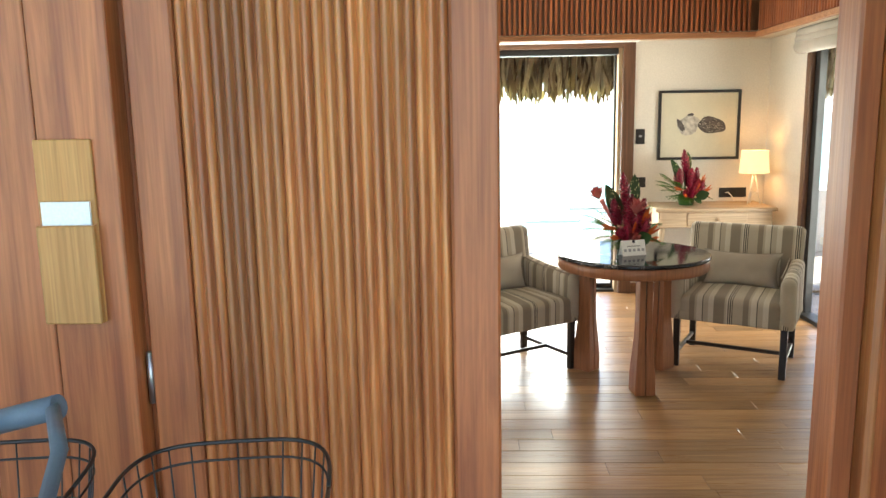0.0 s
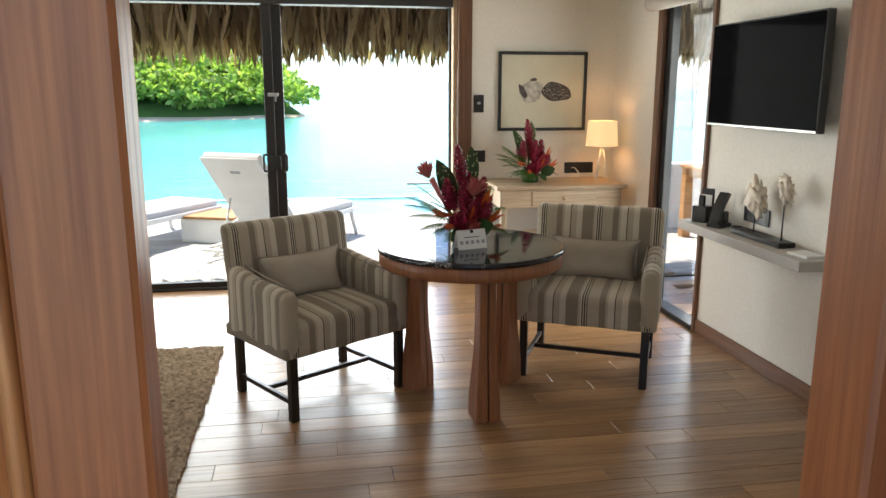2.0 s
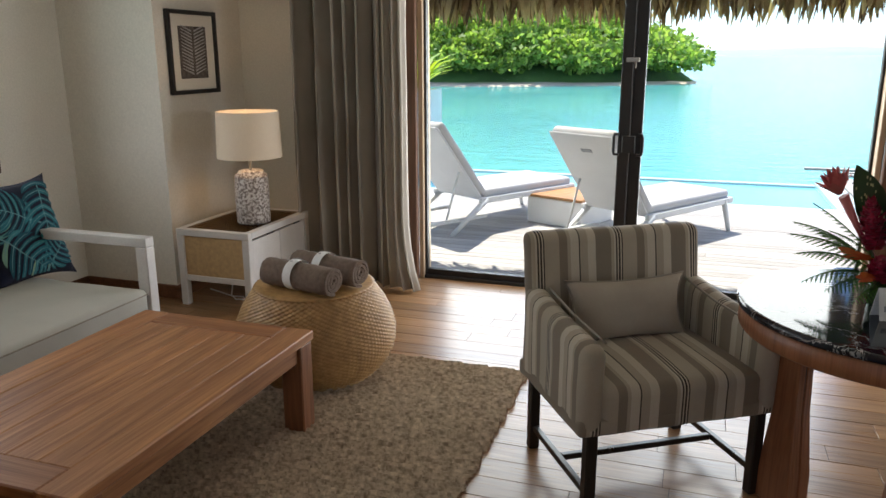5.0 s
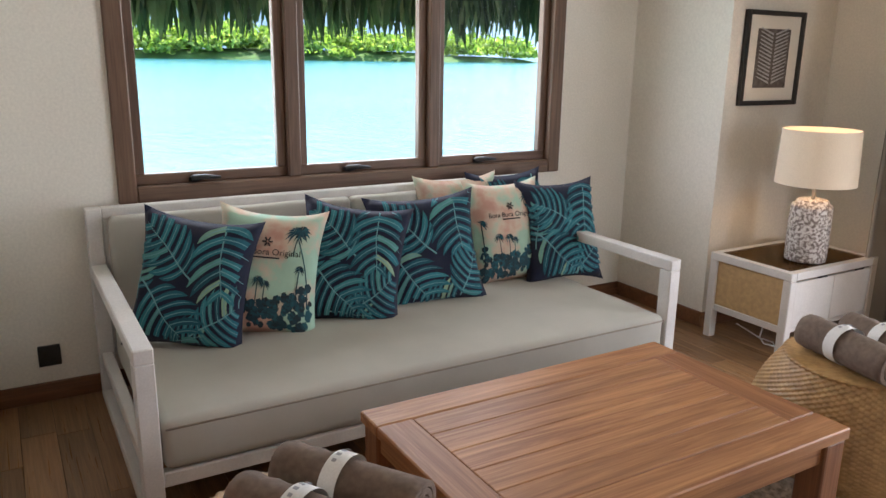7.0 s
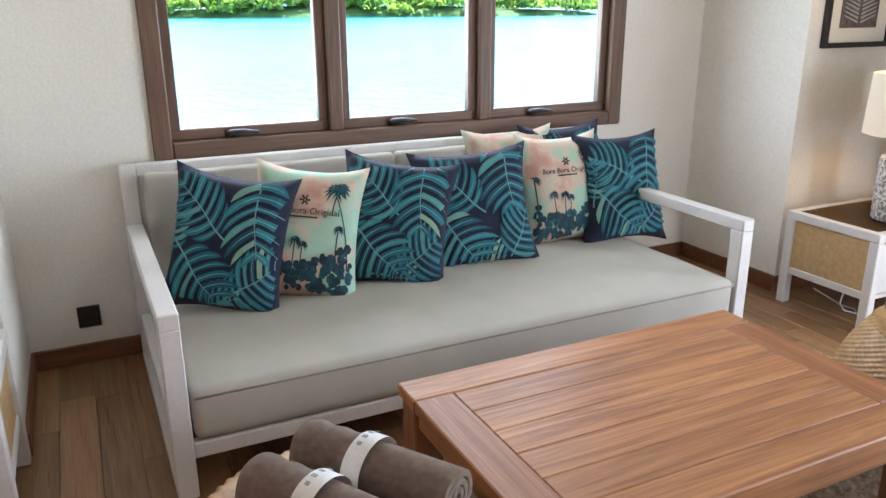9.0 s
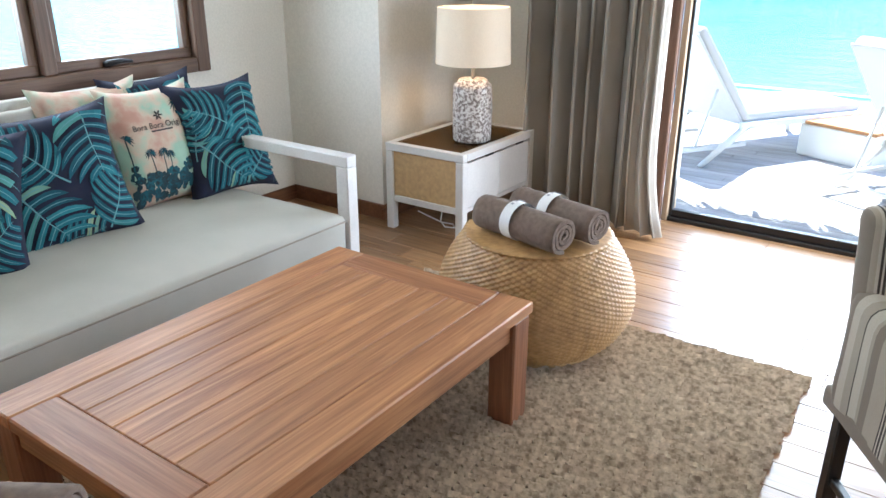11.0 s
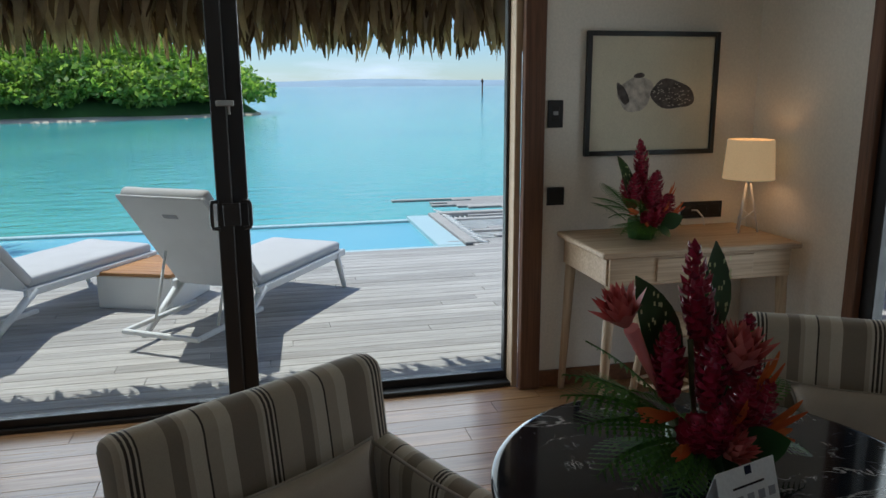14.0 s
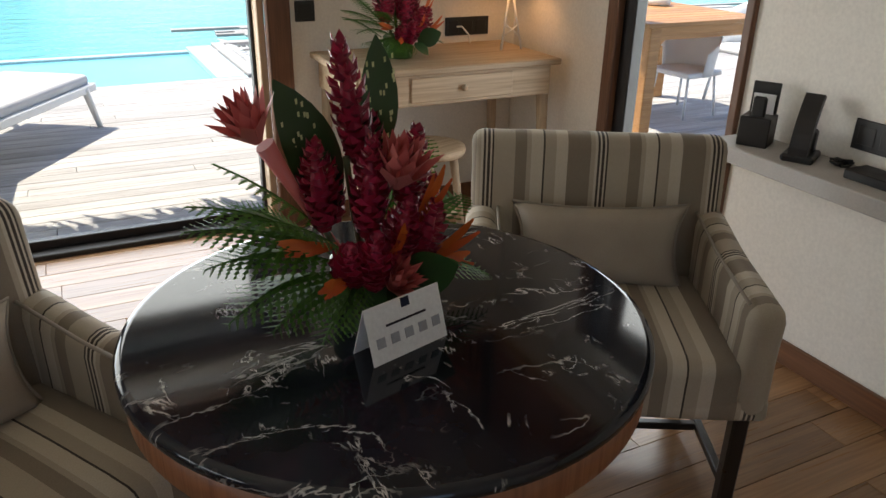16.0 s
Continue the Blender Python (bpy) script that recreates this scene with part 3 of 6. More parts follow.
boards("baseboard", [((XR - 0.014, YE + 0.06, 0), (XR, 5.5, 0.085)), ((XA, 2.71, 0), (XA + 0.014, 6.1, 0.085)), ((XA + 0.014, 6.086, 0), (XL, 6.1, 0.085)), ((XL, 6.086, 0), (XL + 0.014, YD, 0.085)),
                     ((XA + 0.014, 2.71, 0), (XL, 2.724, 0.085)), ((XL, YE + 0.06, 0), (XL + 0.014, 2.724, 0.085)), ((1.42, YD - 0.014, 0), (XR, YD, 0.085))], M_TRIMY, "reddish brown timber skirting")

# terrace door: wood lining, black frames, two panes
door = tagged(new("door_1"), "wide sliding glass terrace door in black frames", "door", "", "structure")
for x0, x1 in ((DOOR0 - 0.10, DOOR0), (DOOR1, DOOR1 + 0.10)):
    part("casing", box((x0, YD - 0.025, 0), (x1, YD + 0.02, SOFFIT), 0.004), M_TRIM, door)
part("casing", box((DOOR0, YD - 0.025, DOORTOP), (DOOR1, YD + 0.02, SOFFIT), 0.004), M_TRIMX, door)
for x0, x1 in ((DOOR0 - 0.001, DOOR0 + 0.03), (DOOR1 - 0.03, DOOR1 + 0.001)):
    part("pale_jamb", box((x0, YD + 0.022, 0.0), (x1, YD + 0.16, DOORTOP), 0.003), M_PALEZ, door, "pale timber jamb")
part("sill", box((DOOR0, YD + 0.03, -0.02), (DOOR1, YD + 0.17, 0.022), 0.004), M_BLACKMETAL, door)
part("head", box((DOOR0, YD + 0.03, DOORTOP - 0.05), (DOOR1, YD + 0.16, DOORTOP), 0.004), M_BLACKMETAL, door)
for x0, x1, y in ((DOOR0 + 0.03, DOOR0 + 0.045, 0.05), (DOOR1 - 0.045, DOOR1 - 0.03, 0.1), (-0.055, 0.012, 0.05), (-0.045, 0.078, 0.1)):
    part("stile", box((x0, YD + y, 0.02), (x1, YD + y + 0.045, DOORTOP - 0.05), 0.004), M_BLACKMETAL, door)
for x0, x1, y in ((DOOR0 + 0.045, -0.055, 0.05), (0.078, DOOR1 - 0.045, 0.1)):
    part("rail", box((x0, YD + y, 0.022), (x1, YD + y + 0.04, 0.06), 0.003), M_BLACKMETAL, door)
    pane = part("pane", box((x0, YD + y + 0.018, 0.06), (x1, YD + y + 0.024, DOORTOP - 0.05)), M_GLASS, door)
    pane.visible_shadow = False
for x in (-0.045, 0.055):
    part("pull_handle", tube([(x - 0.028 * s, YD + 0.035, z) for s, z in ((0, 0.86), (1, 0.862), (1.15, 0.88), (1.15, 0.96), (1, 0.978), (0, 0.98))] if x < 0 else
                             [(x + 0.028 * s, YD + 0.035, z) for s, z in ((0, 0.86), (1, 0.862), (1.15, 0.88), (1.15, 0.96), (1, 0.978), (0, 0.98))], 0.009), M_BLACK, door)
part("lock_plate", box((-0.03, YD + 0.03, 0.87), (0.045, YD + 0.051, 0.97), 0.004), M_BLACK, door)
part("bolt", box((-0.03, YD + 0.036, 1.385), (0.045, YD + 0.051, 1.41), 0.003), M_STEEL, door, "small steel bolt")
part("bolt", box((0.018, YD + 0.036, 1.35), (0.028, YD + 0.05, 1.385), 0.002), M_STEEL, door)

# narrow side door
side = tagged(new("door_2"), "narrow glass side door in a dark timber and black frame", "door", "", "structure")
part("casing", box((XR - 0.02, 6.165, 0), (XR + 0.02, 6.225, SOFFIT), 0.004), M_TRIM, side)
part("casing", box((XR - 0.02, 5.50, 0), (XR + 0.02, 5.535, SOFFIT), 0.004), M_TRIM, side)
part("stile", box((XR + 0.02, 6.10, 0), (XR + 0.075, 6.22, DOORTOP), 0.004), M_BLACKMETAL, side)
part("stile", box((XR + 0.02, 5.53, 0), (XR + 0.075, 5.548, DOORTOP), 0.004), M_BLACKMETAL, side)
part("sill", box((XR - 0.02, 5.548, -0.02), (XR + 0.09, 6.10, 0.03), 0.004), M_BLACKMETAL, side)
pane = part("pane", box((XR + 0.045, 5.548, 0.03), (XR + 0.05, 6.10, DOORTOP)), M_GLASS, side)
pane.visible_shadow = False

# alcove window
win = tagged(new("window_1"), "three-pane brown timber window above the sofa", "window", "", "structure")
WY, WZ0, WZ1 = (3.26, 5.57), 0.81, 2.1
for y0, y1 in ((WY[0], WY[0] + 0.075), (WY[1] - 0.075, WY[1])):
    part("casing", box((XA - 0.1, y0, WZ0), (XA + 0.022, y1, WZ1), 0.006), M_WINX, win)
for z0, z1 in ((WZ0, WZ0 + 0.07), (WZ1 - 0.07, WZ1)):
    part("casing", box((XA - 0.1, WY[0] + 0.075, z0), (XA + 0.02, WY[1] - 0.075, z1), 0.006), M_WINY, win)
for y in (4.03, 4.767):
    part("mullion", box((XA - 0.1, y - 0.03, WZ0 + 0.07), (XA + 0.012, y + 0.03, WZ1 - 0.07), 0.005), M_WINX, win)
for y0, y1 in ((3.335, 4.0), (4.06, 4.737), (4.797, 5.495)):
    sash = part("sash", box((XA - 0.07, y0, WZ0 + 0.07), (XA - 0.025, y1, WZ0 + 0.115), 0.004), M_WINY, win)
    for a, b in ((y0, y0 + 0.042), (y1 - 0.042, y1)):
        part("sash_side", box((XA - 0.07, a, WZ0 + 0.115), (XA - 0.025, b, WZ1 - 0.07), 0.004), M_WINX, sash)
    pane = part("pane", box((XA - 0.05, y0 + 0.042, WZ0 + 0.115), (XA - 0.045, y1 - 0.042, WZ1 - 0.07)), M_GLASS, win)
    pane.visible_shadow = False
    yc = y0 + 0.28
    part("crank_handle", tube([(XA - 0.02, yc - 0.05, WZ0 + 0.085), (XA + 0.0, yc - 0.04, WZ0 + 0.09), (XA + 0.01, yc, WZ0 + 0.096), (XA + 0.008, yc + 0.07, WZ0 + 0.09)], [0.014, 0.016, 0.012, 0.007]), M_BLACK, win)

# ---- entrance front ----
front = tagged(new("wall_entrance"), "reddish timber boarded wall outside the entrance", "wall", "", "structure")
for k in range(9):
    x1 = -0.70 - k * 0.17
    part("plank", box((x1 - 0.168, YE - 0.055, -0.03), (x1, YE + 0.04, 2.4), 0.003), M_STILE, front)
part("post", box((-0.73, YE + 0.012, -0.03), (-0.669, YE + 0.06, 2.12), 0.004), M_STILE, front)
part("lintel", box((-2.4, YE - 0.05, 2.4), (0.96, YE + 0.055, CEIL), 0.004), M_TRIMX, front)
part("lintel", box((-0.70, YE - 0.05, 2.12), (0.96, YE + 0.055, 2.4), 0.004), M_TRIMX, front)
jamb = tagged(new("door_frame"), "thick reddish timber jamb of the entrance", "frame", "", "structure")
part("jamb", box((0.82, YE - 0.045, 0), (0.872, YE + 0.06, 2.12), 0.006), M_STILE, jamb)
part("jamb", box((0.872, YE - 0.09, 0), (0.96, YE + 0.055, 2.12), 0.01), M_REED, jamb)


def reeded_leaf(name, width, label, m, boards_=8):
    """A door leaf with flat stiles and boards that carry three rounded reeds each; local x across, front to -y."""
    leaf = thing(name, label, "door", m)
    part("core", box((0.004, 0.0, 0.004), (width - 0.004, 0.03, 2.105)), M_STILE, leaf)
    for a, b in ((0.0, 0.105), (width - 0.105, width)):
        part("stile", box((a, -0.018, 0.0), (b, 0.045, 2.11), 0.006), M_STILE, leaf)
    w = (width - 0.212) / boards_
    own = bmesh.new()
    prof = []
    for r in range(3):
        for k in range(9):
            t = k / 8
            prof.append((w * (r + t) / 3 + 0.0006 * (1 - 2 * t) * (1 if k in (0, 8) else 0), -0.001 - 0.0135 * math.sin(math.pi * t) ** 0.75))
    lowv = [own.verts.new((x, y, 0.0)) for x, y in prof]
    topv = [own.verts.new((x, y, 2.11)) for x, y in prof]
    for i in range(len(prof) - 1):
        own.faces.new((lowv[i], lowv[i + 1], topv[i + 1], topv[i])).smooth = True
    me = mesh_of("reeded_board", own, M_REED)
    for k in range(boards_):
        share("reeded_board", me, leaf, pose(0.106 + k * w, 0, 0))
        share("reeded_board", me, leaf, pose(0.106 + (k + 1) * w, 0.03, 0, 0, 0, 180))
    return leaf


leaf = reeded_leaf("entrance_door", 0.788, "closed reeded timber door leaf, red-brown and weathered", pose(-0.684, 2.135, 0.01))
for z in (0.93, 2.0, 0.25):
    part("hinge", tube([(-0.004, -0.012, z - 0.06), (-0.004, -0.012, z + 0.06)], 0.008), M_STEEL, leaf, "steel hinge")
openleaf = reeded_leaf("entrance_door", 0.765, "open reeded timber door leaf carrying an evacuation plan", pose(0.905, 2.06, 0.01, 0, 0, -88))
part("door_knob", lathe([(0.004, 0), (0.011, 0.004), (0.011, 0.02), (0.02, 0.028), (0.021, 0.04), (0.012, 0.048)], 16, None), M_STEEL, leaf, "round steel stop", pose(0.745, 0.047, 1.27, -90, 0, 0))

# ---- floors ----
flo = tagged(new("floor"), "honey-brown satin oak plank floor", "floor", "", "structure")
part("underlay", box((-3.35, YE - 0.064, -0.12), (XR + 0.06, YD + 0.04, -0.004)), M_SUB, flo)
rng = random.Random(4)
plank_meshes = {}
yy, row = YE - 0.06, 0
while yy < YD + 0.02:
    xx = -3.3 - rng.random() * 0.9
    while xx < XR:
        length = rng.choice((0.75, 0.9, 1.05, 1.2))
        if length not in plank_meshes:
            plank_meshes[length] = mesh_of("plank", box((0.0008, 0.0008, -0.02), (length - 0.0008, 0.1212, 0.0), 0.0012), M_FLOOR)
        if xx + length > -3.28:
            share("plank", plank_meshes[length], flo, pose(xx, yy, 0.0 + rng.uniform(-0.0004, 0.0004), rng.uniform(-0.12, 0.12), 0, 0))
        xx += length
    yy += 0.122
    row += 1

deck = tagged(new("pavement_deck"), "weathered silver-grey timber deck outside the glass doors", "deck", "", "structure")
DZ = -0.045
part("joists", box((-5.0, 7.14, DZ - 0.3), (9.0, 10.5, DZ - 0.035)), M_SUB, deck)
part("joists", box((2.7, 0.0, DZ - 0.3), (9.0, 7.14, DZ - 0.035)), M_SUB, deck)
part("joists", box((3.7, 10.5, DZ - 0.3), (9.0, 13.6, DZ - 0.035)), M_SUB, deck)
dk = {}
yy = 7.13
while yy < 13.6:
    xx = (-5.0 if yy < 10.42 else 3.7) - rng.random() * 2
    while xx < 9.0:
        length = rng.choice((1.8, 2.4, 3.0))
        if length not in dk:
            dk[length] = mesh_of("plank", box((0.001, 0.0015, -0.03), (length - 0.001, 0.1035, 0.0), 0.003), M_DECK)
        share("plank", dk[length], deck, pose(xx, yy, DZ + rng.uniform(-0.001, 0.001), rng.uniform(-0.3, 0.3)))
        xx += length
    yy += 0.1055
bm = bmesh.new()
for k in range(66):
    box((2.69, 0.02 + k * 0.1055, DZ - 0.03), (9.0, 0.122 + k * 0.1055, DZ), 0, bm)
tagged(part("planking", bm, M_DECK, deck), "", "", "", "stuff")
# Out of view; widened so the entry timber picks up boards instead of sea.
porch = tagged(new("pavement_porch"), "unseen timber porch boards outside the entrance", "deck", "", "structure")
part("joists", box((-4.5, -4.2, DZ - 0.3), (2.65, 2.06, DZ - 0.04)), M_SUB, porch)
part("threshold", box((-0.70, 2.035, DZ - 0.06), (0.96, 2.068, -0.002), 0.004), M_TRIMX, porch)
for k in range(-30, 22):
    part("plank", box((-4.5, -0.6 + k * 0.12, DZ - 0.03), (2.65, -0.483 + k * 0.12, DZ), 0.003), M_DECK, porch)


# ---- round table and armchairs ----
def pedestal_leg(parent, angle, r):
    m = pose(r * math.cos(radians(angle)), r * math.sin(radians(angle)), 0, 0, 0, angle)
    for s in (-1, 1):
        own = bmesh.new()
        prof = [(0.0, 0.056), (0.10, 0.055), (0.22, 0.046), (0.32, 0.039), (0.45, 0.036), (0.69, 0.036)]
        rings = []
        for z, h in prof:
            y0, y1 = (0.0025, h) if s > 0 else (-h, -0.0025)
            x0, x1 = -h * 1.0, h * 1.15
            rings.append([own.verts.new(p) for p in ((x0, y0, z), (x1, y0, z), (x1, y1, z), (x0, y1, z))])
        for a, b in zip(rings, rings[1:]):
            for k in range(4):
                own.faces.new((a[k], a[(k + 1) % 4], b[(k + 1) % 4], b[k]))
        own.faces.new(rings[0][::-1])
        own.faces.new(rings[-1])
        bmesh.ops.bevel(own, geom=[e for e in own.edges], offset=0.003, segments=1, affect="EDGES")
        part("leg", own, M_LEGZ, parent, "", m)
    part("leg_core", box((-0.034, -0.0026, 0.002), (0.036, 0.0026, 0.69)), M_BLACK, parent, "dark slot down the leg", m)


TC = (0.957, 4.74)
tab = thing("round_table", "round table with a black veined marble top and flared timber legs", "table", pose(*TC, 0))
part("tabletop", lathe([(0.39, 0.727), (0.419, 0.728), (0.424, 0.733), (0.424, 0.743), (0.420, 0.748), (0.41, 0.75)], 96), M_MARBLE, tab, "polished black marble with white veins")
part("apron", lathe([(0.33, 0.665), (0.410, 0.667), (0.416, 0.674), (0.416, 0.722), (0.410, 0.7265), (0.33, 0.7268)], 96), M_LEGZ, tab, "reddish timber rim")
for a, r in ((-84, 0.215), (42, 0.305), (138, 0.29)):
    pedestal_leg(tab, a, r)


def armchair(m, label):
    """Local front to -y, width along x."""
    ch = thing("armchair", label, "armchair", m, "armchairs at the round table")
    W, D = 0.70, 0.55
    for x, y in ((-0.298, -0.235), (0.298, -0.235), (-0.298, 0.235), (0.298, 0.235)):
        part("leg", box((x - 0.019, y - 0.019, 0), (x + 0.019, y + 0.019, 0.335), 0.004), M_DARKWOOD, ch)
    for x in (-0.298, 0.298):
        part("stretcher", box((x - 0.011, -0.216, 0.075), (x + 0.011, 0.216, 0.098), 0.003), M_DARKWOOD, ch)
    part("stretcher", box((-0.287, -0.011, 0.0755), (0.287, 0.011, 0.0975), 0.003), M_DARKWOOD, ch)
    part("seat", soft_box(W - 0.13, D - 0.03, 0.145, 0.022, 8, 0.03), M_STRIPEX, ch, "", pose(0, -0.005, 0.375))
    part("skirt", soft_box(W, D - 0.02, 0.06, 0.0, 6, 0.015), M_STRIPEX, ch, "", pose(0, 0.0, 0.325))
    bk = soft_box(W - 0.02, 0.085, 0.52, 0.0, 8, 0.034)
    for v in bk.verts:
        up = max(0.0, v.co.z + 0.26)
        v.co.y += 0.07 * (up / 0.52) ** 1.3
        v.co.x *= 1.0 - 0.03 * (1 - up / 0.52)
    part("backrest", bk, M_STRIPEX, ch, "", pose(0, 0.205, 0.560))
    for s in (-1, 1):
        arm = soft_box(0.085, D - 0.03, 0.30, 0.006, 8, 0.036)
        for v in arm.verts:
            if v.co.z > 0:
                v.co.z += 0.035 * (v.co.y / 0.25) if v.co.y > 0 else 0.012 * (v.co.y / 0.25)
        part("armrest", arm, M_STRIPEY, ch, "", pose(s * (W / 2 - 0.042), -0.012, 0.45))
        part("piping", tube([(s * (W / 2 - 0.085), y, 0.602 + (0.035 * y / 0.25 if y > 0 else 0.012 * y / 0.25)) for y in (-0.24, -0.1, 0.0, 0.1, 0.2)], 0.004), M_PIPING, ch)
    return ch


def lumbar(m, label):
    c = thing("lumbar_cushion", label, "cushion", m, "small cushions on the armchairs")
    part("cover", cushion(0.42, 0.21, 0.055), M_PILLOW, c)
    part("piping", cushion_piping(0.42, 0.21, 0.055), M_PIPING, c)


for cx, cy, turn, label in ((0.267, 4.977, 33.0, "striped linen armchair on black legs, its back to the terrace"), (1.665, 5.06, -28.0, "striped linen armchair on black legs beside the white wall")):
    armchair(pose(cx, cy, 0, 0, 0, turn), label)
    lumbar(pose(cx, cy, 0, 0, 0, turn) @ pose(0, 0.105, 0.452, -14, 0, 0), "plain beige woven lumbar cushion on a striped armchair")

# ---- sofa corner ----
ct = thing("coffee_table", "low solid teak coffee table with a framed plank top", "coffee table", pose(-1.347, 4.305, 0))
cw, cd = 0.78, 1.21
for x in (-1, 1):
    part("top_side", box((x * cw / 2 if x < 0 else cw / 2 - 0.115, -cd / 2, 0.365), (-cw / 2 + 0.115 if x < 0 else cw / 2, cd / 2, 0.402), 0.004), M_TEAKY, ct)
for y in (-1, 1):
    part("top_end", box((-cw / 2 + 0.1165, -cd / 2 if y < 0 else cd / 2 - 0.115, 0.365), (cw / 2 - 0.1165, -cd / 2 + 0.115 if y < 0 else cd / 2, 0.4015), 0.004), M_TEAKX, ct)
sw = (cw - 0.234) / 5
for k in range(5):
    part("top_plank", box((-cw / 2 + 0.117 + k * sw + 0.001, -cd / 2 + 0.1165, 0.367), (-cw / 2 + 0.117 + (k + 1) * sw - 0.001, cd / 2 - 0.1165, 0.4), 0.0025), M_TEAKY, ct)
for x in (-1, 1):
    for y in (-1, 1):
        a, b = sorted((x * (cw / 2 - 0.004), x * (cw / 2 - 0.092)))
        c, d = sorted((y * (cd / 2 - 0.012), y * (cd / 2 - 0.10)))
        part("leg", box((a, c, 0.012), (b, d, 0.365), 0.005), M_TEAKZ, ct)
    a, b = sorted((x * (cw / 2 - 0.018), x * (cw / 2 - 0.045)))
    part("apron", box((a, -cd / 2 + 0.1, 0.30), (b, cd / 2 - 0.1, 0.365), 0.003), M_TEAKY, ct)
for y in (-1, 1):
    c, d = sorted((y * (cd / 2 - 0.022), y * (cd / 2 - 0.05)))
    part("apron", box((-cw / 2 + 0.092, c, 0.30), (cw / 2 - 0.092, d, 0.365), 0.003), M_TEAKX, ct)

SX0, SX1, SY0, SY1 = -3.14, -2.04, 3.12, 5.36
so = thing("sofa", "long daybed sofa with a white timber frame and grey-green linen seat", "sofa", pose(0, 0, 0))
for y0, y1, lab in ((SY0, SY0 + 0.06, ""), (SY1 - 0.06, SY1, "")):
    part("front_post", box((SX1 - 0.065, y0, 0), (SX1, y1, 0.5438), 0.004), M_WHITEWOOD, so)
    part("back_post", box((SX0, y0, 0), (SX0 + 0.065, y1, 0.82), 0.004), M_WHITEWOOD, so)
    part("arm_rail", box((SX0 + 0.065, y0, 0.544), (SX1, y1, 0.592), 0.004), M_WHITEWOOD, so)
    part("lower_rail", box((SX0 + 0.065, y0 + 0.01, 0.16), (SX1 - 0.065, y1 - 0.01, 0.215), 0.004), M_WHITEWOOD, so)
    part("foot_rail", box((SX0 + 0.065, y0, 0.0), (SX1 - 0.065, y1, 0.05), 0.004), M_WHITEWOOD, so)
part("back_rail", box((SX0, SY0 + 0.06, 0.775), (SX0 + 0.05, SY1 - 0.06, 0.82), 0.004), M_WHITEWOOD, so)
part("back_panel", box((SX0 + 0.012, SY0 + 0.06, 0.2), (SX0 + 0.05, SY1 - 0.06, 0.775), 0.004), M_WHITEWOOD, so)
for k in range(2):
    y0 = SY0 + 0.075 + k * (SY1 - SY0 - 0.15) / 2
    part("back_cushion", soft_box(0.07, (SY1 - SY0 - 0.16) / 2, 0.44, 0.0, 6, 0.02), M_SOFA, so, "", pose(SX0 + 0.088, y0 + (SY1 - SY0 - 0.15) / 4, 0.57))
part("front_rail", box((SX1 - 0.05, SY0 + 0.06, 0.125), (SX1 - 0.01, SY1 - 0.06, 0.175), 0.004), M_WHITEWOOD, so)
seat = soft_box(SX1 - SX0 - 0.07, SY1 - SY0 - 0.13, 0.17, 0.035, 14, 0.03)
seat_ob = part("seat_cushion", seat, M_SOFA, so, "grey-green linen seat", pose((SX0 + SX1) / 2 + 0.033, (SY0 + SY1) / 2, 0.262))
part("piping", tube([(SX1 - 0.004, y, 0.322) for y in np.linspace(SY0 + 0.075, SY1 - 0.075, 9)], 0.004), M_PIPING, so)

rng = random.Random(11)


def monstera(bm, ribs, place, cu, cv, angle, size, n=7):
    """One printed leaf: broad curved fingers with pale veins along a midrib, laid on the cushion's front."""
    ca, sa = math.cos(angle), math.sin(angle)

    def uv(a, b):
        return cu + (a * ca - b * sa) * size, cv + (a * sa + b * ca) * size

    def strip(spine, widths, target, raise_=0.0):
        """A ribbon along spine; pieces past the seam are left out."""
        pairs = []
        for i, (a, b) in enumerate(spine):
            a0, b0 = spine[max(0, i - 1)]
            a1, b1 = spine[min(len(spine) - 1, i + 1)]
            ln = math.hypot(a1 - a0, b1 - b0) or 1.0
            na, nb = -(b1 - b0) / ln * widths[i], (a1 - a0) / ln * widths[i]
            pairs.append((uv(a + na, b + nb), uv(a, b), uv(a - na, b - nb)))
        ok = [all(abs(u) < 0.975 and abs(v) < 0.975 for u, v in p) for p in pairs]
        vs = [[target.verts.new(place(u, v) - Vector((0, raise_, 0))) for u, v in p] if good else None for p, good in zip(pairs, ok)]
        for p, q in zip(vs, vs[1:]):
            if p and q:
                target.faces.new((p[0], p[1], q[1], q[0]))
                target.faces.new((p[1], p[2], q[2], q[1]))
    for s in (-1, 1):
        for k in range(n):
            t = k / (n - 1)
            a0 = -0.48 + 0.92 * t
            ln = 0.62 * math.sin(math.pi * (0.24 + 0.66 * t)) ** 0.8
            spine = [(a0 + ln * (0.15 + 0.35 * t) * (q / 6) + 0.30 * ln * (q / 6) ** 2.6, s * ln * ((q / 6) - 0.10 * (q / 6) ** 3)) for q in range(7)]
            strip(spine, [w * (0.050 + 0.010 * math.sin(k * 2.1)) for w in (0.95, 0.85, 0.9, 1.0, 0.95, 0.66, 0.06)], bm)
            strip(spine[:6], [w * 0.0085 for w in (1.0, 0.9, 0.8, 0.7, 0.5, 0.2)], ribs, 0.0006)
    strip([(-0.75 + 0.16 * q, 0.02 * math.sin(q)) for q in range(9)], [0.016 - 0.0015 * q for q in range(9)], ribs, 0.0008)


